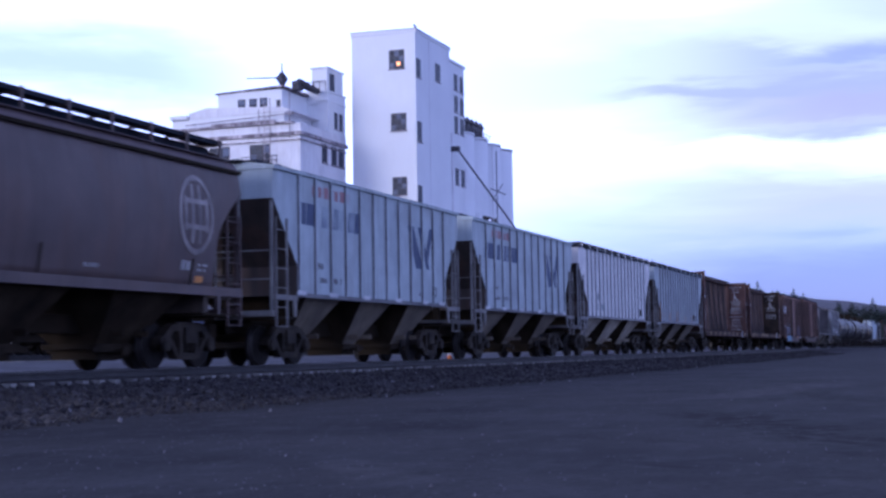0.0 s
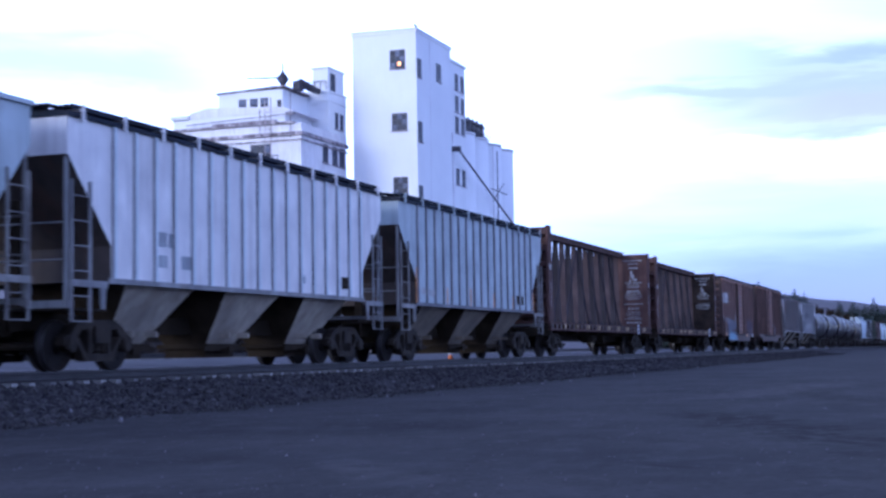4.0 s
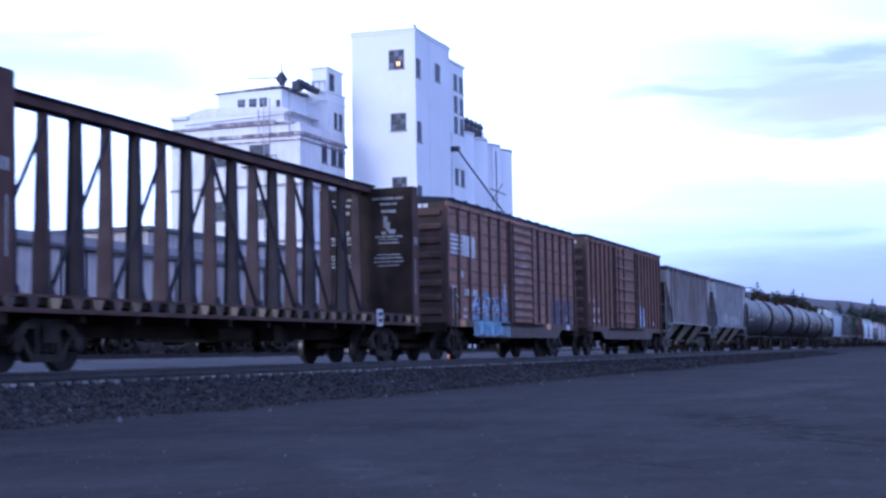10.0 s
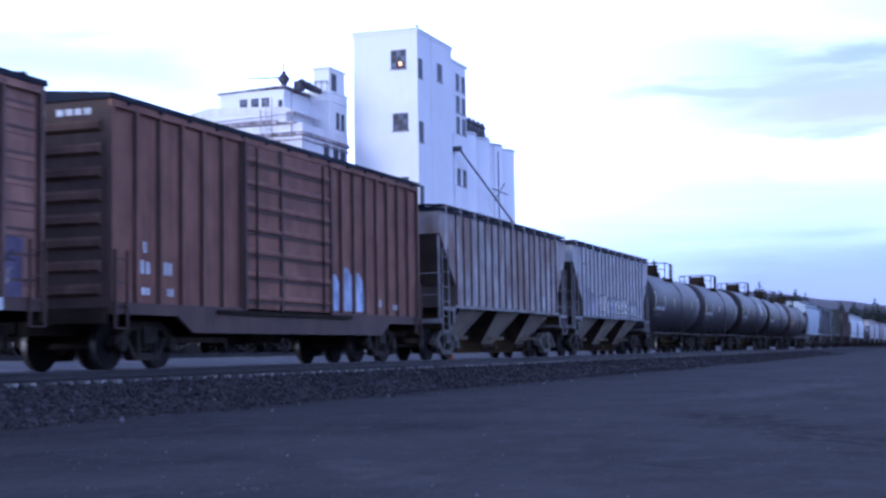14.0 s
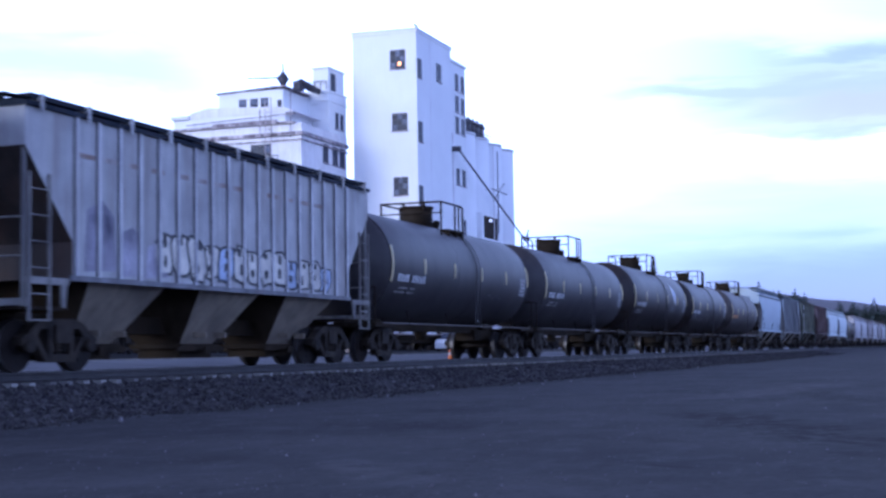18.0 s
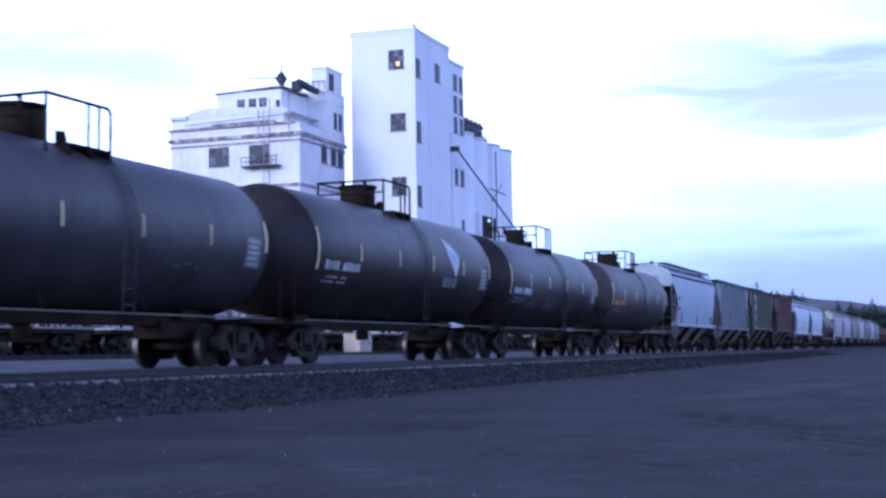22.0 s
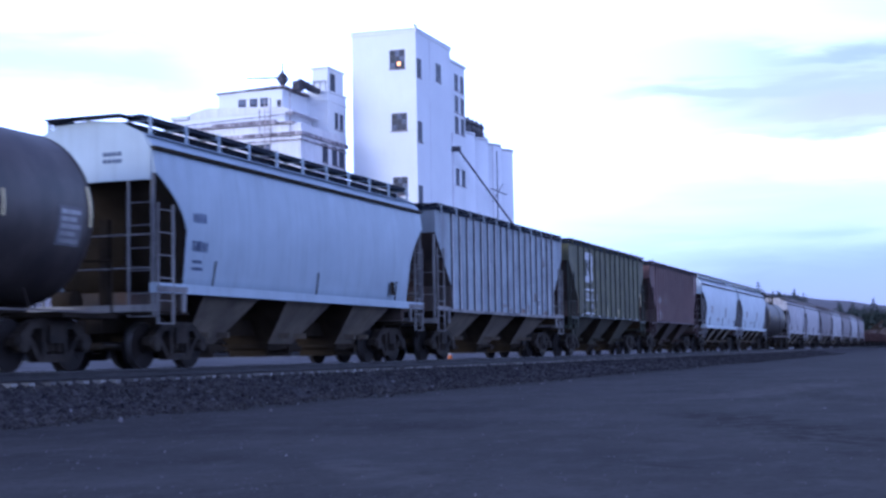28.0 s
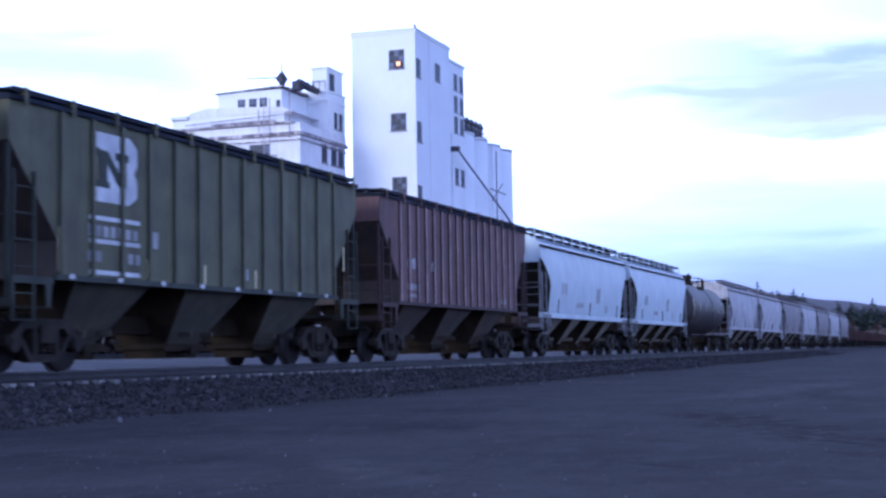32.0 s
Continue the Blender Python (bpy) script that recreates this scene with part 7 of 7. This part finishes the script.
def build_mill():
    ml = new("flour_mill")
    tagged(ml, "old white plastered mill with stained cornices and stepped roof", "mill")
    X, Y0, Y1 = 170.75, 81.8, 101.6
    # main block, with the eaves and attic above
    part("wall", lambda bm: box(bm, X, X + 15.0, Y0, Y1, 0.8, 30.3), "millworn", ml)
    part("cornice", lambda bm: (box(bm, X - 0.35, X + 15.2, Y0 - 0.35, Y1 + 0.25, 30.3, 30.75), box(bm, X - 0.25, X + 15.1, Y0 - 0.25, Y1 + 0.25, 29.6, 29.75)), "trim", ml)
    part("frieze", lambda bm: box(bm, X - 0.1, X + 15.0, Y0 - 0.1, Y1 + 0.1, 30.75, 31.9), "millworn", ml)
    part("eave", lambda bm: (box(bm, X - 0.5, X + 4.0, Y0 + 1.0, Y1 + 0.25, 31.9, 32.15), box(bm, X - 0.55, X + 9.0, 85.5, 95.0, 32.15, 32.5)), "trim", ml)
    part("attic_wall", lambda bm: (box(bm, X + 0.3, X + 14, Y0 + 2.5, Y1, 32.15, 33.6), box(bm, X - 0.2, X + 13, Y1 - 2.6, Y1 + 0.15, 33.6, 34.1)), "mill", ml)
    part("attic_roof", lambda bm: prism(bm, [(Y1 - 2.7, 33.6), (Y1 - 2.7, 34.4), (96.0, 35.0), (84.5, 34.3), (83.0, 33.6)], X + 0.2, X + 13, "x"), "millworn", ml)
    part("penthouse_wall", lambda bm: box(bm, X + 0.8, X + 9.0, 84.9, 94.7, 33.6, 36.9), "mill", ml)
    part("penthouse_roof", lambda bm: prism(bm, [(84.6, 37.15), (95.0, 36.75), (95.0, 36.95), (84.6, 37.4)], X + 0.5, X + 9.3, "x"), "trim", ml)
    for a in (90.55, 88.8, 87.2):
        opening(ml, "x", X + 0.8, a, a + 0.95, 34.25, 35.75, (1, 2), blind=True)
    opening(ml, "x", X + 0.8, 85.2, 85.6, 33.9, 35.3, (1, 2))
    # corner turret
    part("turret_wall", lambda bm: (box(bm, X + 8.9, X + 14.9, Y0 - 0.05, Y0 + 4.9, 30.75, 37.6), box(bm, X + 8.7, X + 15.0, Y0 - 0.2, Y0 + 5.1, 36.3, 36.55), box(bm, X + 8.7, X + 15.0, Y0 - 0.2, Y0 + 5.1, 37.6, 37.85)), "mill", ml)
    part("roof_house", lambda bm: (box(bm, X + 9.3, X + 14.7, Y0 + 0.2, Y0 + 2.6, 37.85, 41.1), box(bm, X + 9.1, X + 14.9, Y0 + 0.0, Y0 + 2.8, 41.1, 41.3)), "mill", ml)
    opening(ml, "y", Y0 + 0.2, X + 10.2, X + 11.6, 38.1, 40.4, (1, 2), name="roof_door")
    part("roof_railing", lambda bm: ([rod(bm, (X + 8.9, Y0 + 0.3 + k * 0.9, 37.85), (X + 8.9, Y0 + 0.3 + k * 0.9, 39.2), 0.06, 5) for k in range(6)], rod(bm, (X + 8.9, Y0 + 0.3, 39.2), (X + 8.9, Y0 + 4.8, 39.2), 0.06, 5)), "iron", ml)
    for x in (X + 11.2, X + 12.9):
        opening(ml, "y", Y0 - 0.05, x, x + 0.8, 32.8, 34.9, (1, 2))
    # windows of the main block
    for z in (27.0, 19.5, 12.0, 4.5):
        for a0, a1 in ((92.6, 95.5), (86.4, 89.3)):
            opening(ml, "x", X, a0, a1, z - 0.2, z + 2.2, (3, 2), blind=True)
        for x in (X + 7.0, X + 10.2, X + 12.6):
            opening(ml, "y", Y0, x, x + 1.5, z + 0.5, z + 2.9, (2, 3))
    part("string_course", lambda bm: [box(bm, X - 0.2, X + 15.1, Y0 - 0.2, Y1 + 0.2, z, z + 0.4) for z in (23.4, 15.8)], "trim", ml)
    part("fire_balcony", lambda bm: (box(bm, X - 1.3, X, 84.6, 90.0, 26.1, 26.3), [rod(bm, (X - 1.25, 84.7 + k * 0.75, 26.3), (X - 1.25, 84.7 + k * 0.75, 27.5), 0.05, 5) for k in range(8)], rod(bm, (X - 1.25, 84.6, 27.5), (X - 1.25, 90.0, 27.5), 0.06, 5), rod(bm, (X - 1.25, 84.6, 26.9), (X - 1.25, 90.0, 26.9), 0.05, 5)), "iron", ml)
    part("fire_ladder", lambda bm: ([rod(bm, (X - 0.6, y, 3.0), (X - 0.6, y, 35.5), 0.06, 5) for y in (86.0, 86.9)], [rod(bm, (X - 0.6, 86.0, 4 + k * 0.8), (X - 0.6, 86.9, 4 + k * 0.8), 0.04, 5) for k in range(39)]), "trim", ml)
    # roof gear: spout head, boom and blower
    hd = new("roof_crane")
    tagged(hd, "dark roof hoist with a long thin boom", "hoist")
    part("head", lambda bm: (rod(bm, (X + 1.5, 85.2, 37.2), (X + 1.5, 85.2, 38.4), 0.1, 8, 0.9), rod(bm, (X + 1.5, 85.2, 38.4), (X + 1.5, 85.2, 39.5), 0.9, 8, 0.1)), "iron", hd)
    part("mast", lambda bm: rod(bm, (X + 1.5, 85.2, 37.0), (X + 1.5, 85.2, 40.6), 0.08, 6), "iron", hd)
    part("boom", lambda bm: rod(bm, (X + 1.5, 85.4, 38.6), (X + 1.5, 90.6, 38.9), 0.10, 6, 0.06), "iron", hd)
    part("blower", lambda bm: (rod(bm, (X + 3.5, 83.6, 38.1), (X + 8.2, 83.0, 37.6), 0.62, 10, 0.45), box(bm, X + 2.5, X + 4.0, 83.2, 84.2, 37.0, 38.2)), "iron", hd)
    part("pipework", lambda bm: [rod(bm, (X - 0.4, a, 30.0), (X - 0.4, a, z1), 0.07, 6) for a, z1 in ((83.2, 36.5), (87.8, 34.0))] + [rod(bm, (X - 0.5, 82.5, 33.2 + k * 0.0), (X - 0.5, 99.0, 32.6), 0.08, 6) for k in range(1)], "trim", hd)


build_mill()


def build_sheds():
    wa = new("yard_warehouse")
    tagged(wa, "long pale corrugated warehouse with dark eaves across the yard", "warehouse")
    part("wall", lambda bm: box(bm, 60.0, 118.0, 55.0, 67.0, 0.3, 8.0), "warehouse", wa)
    part("roof", lambda bm: prism(bm, [(54.4, 8.0), (54.4, 8.25), (61.0, 9.8), (67.6, 8.25), (67.6, 8.0)], 59.5, 118.5, "x"), "eave", wa)
    for i in range(20):
        part("wall_batten", lambda bm: box(bm, 61.0 + i * 2.9, 61.15 + i * 2.9, 54.9, 55.0, 0.5, 7.9), "eave", wa)
    for x in (66, 80, 94, 108):
        part("loading_door", lambda bm: box(bm, x, x + 3.2, 54.93, 55.02, 1.1, 4.6), "blind", wa)
    wb = new("mill_warehouse")
    tagged(wb, "pale plastered warehouse block beside the mill", "warehouse")
    part("wall", lambda bm: box(bm, 120.0, 168.0, 74.0, 98.0, 0.4, 13.2), "warehouse", wb)
    part("roof", lambda bm: (box(bm, 119.5, 168.5, 73.5, 98.5, 13.2, 13.6), box(bm, 119.6, 168.4, 73.6, 98.4, 10.9, 11.15)), "eave", wb)
    for i in range(7):
        opening(wb, "y", 74.0, 123 + i * 6.3, 126 + i * 6.3, 7.0, 9.0, (3, 2), blind=True)
    wc = new("low_shed")
    tagged(wc, "low pale shed with a dark roof edge", "shed")
    part("wall", lambda bm: box(bm, 78.0, 117.0, 78.0, 90.0, 0.4, 11.2), "warehouse", wc)
    part("roof", lambda bm: prism(bm, [(77.5, 11.2), (77.5, 11.5), (84.0, 12.6), (90.5, 11.5), (90.5, 11.2)], 77.5, 117.5, "x"), "eave", wc)


build_sheds()


# ---------------------------------------------------------------- trees, brush and the far hills
def conifer(x, y, z, height, seed):
    tr = new("conifer_tree")
    tr.location = (x, y, z)
    tagged(tr, "dark evergreen conifer standing among brush", "tree", "conifers")
    r = random.Random(seed)
    part("trunk", lambda bm: rod(bm, (0, 0, 0), (0, 0, height), height * 0.022, 8, 0.03), "trunk", tr)

    def crown(bm):
        levels = int(10 + height * 0.8)
        for k in range(levels):
            u = k / levels
            z0 = height * (0.12 + 0.88 * u)
            reach = height * 0.37 * (1 - u) ** 0.85 * (0.7 + 0.6 * r.random()) + 0.15
            for i in range(9):
                if r.random() < 0.15:
                    continue
                w = 6.283 * (i / 9 + 0.3 * r.random())
                q = reach * (0.6 + 0.55 * r.random())
                d, p = Vector((math.cos(w), math.sin(w), 0)), Vector((-math.sin(w), math.cos(w), 0))
                tip = d * q + Vector((0, 0, z0 - q * 0.35))
                a = bm.verts.new(Vector((0, 0, z0 + 0.05 * height * 0.3)))
                b, c = bm.verts.new(d * q * 0.55 + p * q * 0.30 + Vector((0, 0, z0 - q * 0.1))), bm.verts.new(d * q * 0.55 - p * q * 0.30 + Vector((0, 0, z0 - q * 0.15)))
                t = bm.verts.new(tip)
                bm.faces.new((a, b, t)), bm.faces.new((a, t, c))
                e = bm.verts.new(d * q * 0.5 + Vector((0, 0, z0 - q * 0.45)))
                bm.faces.new((b, e, t)), bm.faces.new((c, t, e))
    part("crown", crown, "needle", tr)


def bare_tree(x, y, z, height, seed):
    tr = new("bare_tree")
    tr.location = (x, y, z)
    tagged(tr, "leafless tree with fine dark branches", "tree", "bare trees")
    r = random.Random(seed)
    part("trunk", lambda bm: rod(bm, (0, 0, 0), (0, 0, height * 0.45), height * 0.03, 8, height * 0.02), "trunk", tr)

    def limbs(bm):
        def grow(p, d, length, rad, depth):
            q = p + d * length
            rod(bm, p, q, rad, 5, rad * 0.6, caps=False)
            if depth:
                for _ in range(3):
                    nd = (d + Vector((r.uniform(-1, 1), r.uniform(-1, 1), r.uniform(-0.2, 0.8))) * 0.75).normalized()
                    grow(p + d * length * r.uniform(0.55, 1.0), nd, length * r.uniform(0.55, 0.8), rad * 0.6, depth - 1)
        for _ in range(5):
            grow(Vector((0, 0, height * r.uniform(0.25, 0.45))), Vector((r.uniform(-0.7, 0.7), r.uniform(-0.7, 0.7), 1)).normalized(), height * 0.28, height * 0.012, 3)
    part("crown", limbs, "bush", tr)


def build_far():
    rr = random.Random(12)

    def gx(az, dist):
        return dist * math.cos(radians(az)), dist * math.sin(radians(az))
    # the lone tall one, then the clump beyond the train's tail; az from +x towards +y
    for az, dist, hh in ((11.42, 330, 20.6), (11.05, 338, 17.2), (7.32, 330, 15.2), (7.48, 332, 13.6), (7.2, 338, 13.9), (7.7, 335, 13.0), (7.1, 340, 13.4), (6.75, 345, 13.6), (6.55, 350, 13.0), (6.3, 352, 13.2), (6.0, 350, 11.5), (7.9, 350, 12.6), (5.6, 380, 11.5), (5.1, 390, 11.0)):
        x, y = gx(az, dist)
        conifer(x, y, ground_height(y), hh, int(az * 100))
    for k in range(75):
        az = 4.4 - k * 0.055 + 0.06 * rr.random()
        dist = 400 + 60 * rr.random()
        x, y = gx(az, dist)
        conifer(x, y, ground_height(y), (12.0 if k in (3, 4, 12, 13, 20, 27) else 9.8) + 2.4 * rr.random(), 900 + k)
    for k in range(26):
        x, y = gx(8.2 - k * 0.11 + 0.06 * rr.random(), 340 + 25 * rr.random())
        conifer(x, y, ground_height(y), 12.0 + 2.4 * rr.random() ** 2, 1200 + k)
    # brush under them
    V, Fc = [], []
    rng = np.random.default_rng(8)
    for i in range(7500):
        az = -1.5 + 9.8 * rng.random()
        dist = 360 + 160 * rng.random()
        x, y = gx(az, dist)
        top = 4.6 * (0.5 + 0.5 * rng.random()) * (1.0 + 0.5 * math.sin(az * 5.0))
        z = ground_height(y) + top * rng.random()
        s = 0.5 + 0.9 * rng.random()
        b = len(V)
        for _ in range(4):
            d = rng.normal(size=3) * s
            V.append((x + d[0], y + d[1], max(ground_height(y), z + d[2] * 0.8)))
        Fc += [(b, b + 1, b + 2), (b, b + 2, b + 3), (b, b + 1, b + 3)]
    me = bpy.data.meshes.new("brush")
    me.from_pydata(V, [], Fc)
    me.materials.append(M["bush"])
    tagged(new("brush", me), "brown leafless brush below the conifers", "brush", kind="stuff")
    # hills
    me = bpy.data.meshes.new("hill")
    V, Fc = [], []
    azs = [-6 + i * 0.5 for i in range(70)]
    for az in azs:
        ridge = float(np.interp(az, [-6, 2.2, 7.2, 12, 20, 30], [15, 26, 38, 42, 36, 25])) + 1.2 * noise.noise((az * 0.9, 0.0, 0.0))
        for d, u in ((620, 0.0), (760, 0.35), (900, 0.75), (1000, 1.0), (1300, 0.9)):
            x, y = gx(az, d)
            V.append((x, y, 0.5 + ridge * u))
    for i in range(len(azs) - 1):
        for j in range(4):
            Fc.append((i * 5 + j, (i + 1) * 5 + j, (i + 1) * 5 + j + 1, i * 5 + j + 1))
    me.from_pydata(V, [], Fc)
    me.materials.append(M["hill"])
    for p in me.polygons:
        p.use_smooth = True
    tagged(new("hill", me), "long low bare ridge behind the trees", "hill", kind="structure")
    # trees behind the yard sheds
    for x, y, hh, s in ((76, 72, 11.5, 1), (84, 92, 14.0, 2), (95, 94, 13.0, 3), (104, 95, 15.0, 4), (112, 96, 13.5, 5)):
        (conifer if s in (1,) else bare_tree)(x, y, ground_height(y), hh, 50 + s)


build_far()

# ---------------------------------------------------------------- what moves
def motions():
    """The whole train rolls by at one speed, its wheels turning with it."""
    for car in CARS:
        x, y, z = car.location
        walk(car, [(t, pose(x - SPEED * t, y, z)) for t in (0.0, 8.0, 16.0, 24.0, 32.0)])
    turn = math.degrees(SPEED / WHEEL_R)
    steps = [i * 1 / 15 for i in range(32 * 15 + 1)]
    for k in (-1, 1):
        first, *rest = WHEELSETS[k]
        walk(first, [(t, pose(k * 0.89, 0, WHEEL_R, 0, -turn * t, 0)) for t in steps])
        keys = first.animation_data
        for w in rest:
            w.rotation_mode = "QUATERNION"
            w.animation_data_create()
            w.animation_data.action = keys.action
            w.animation_data.action_slot = keys.action_slot


motions()
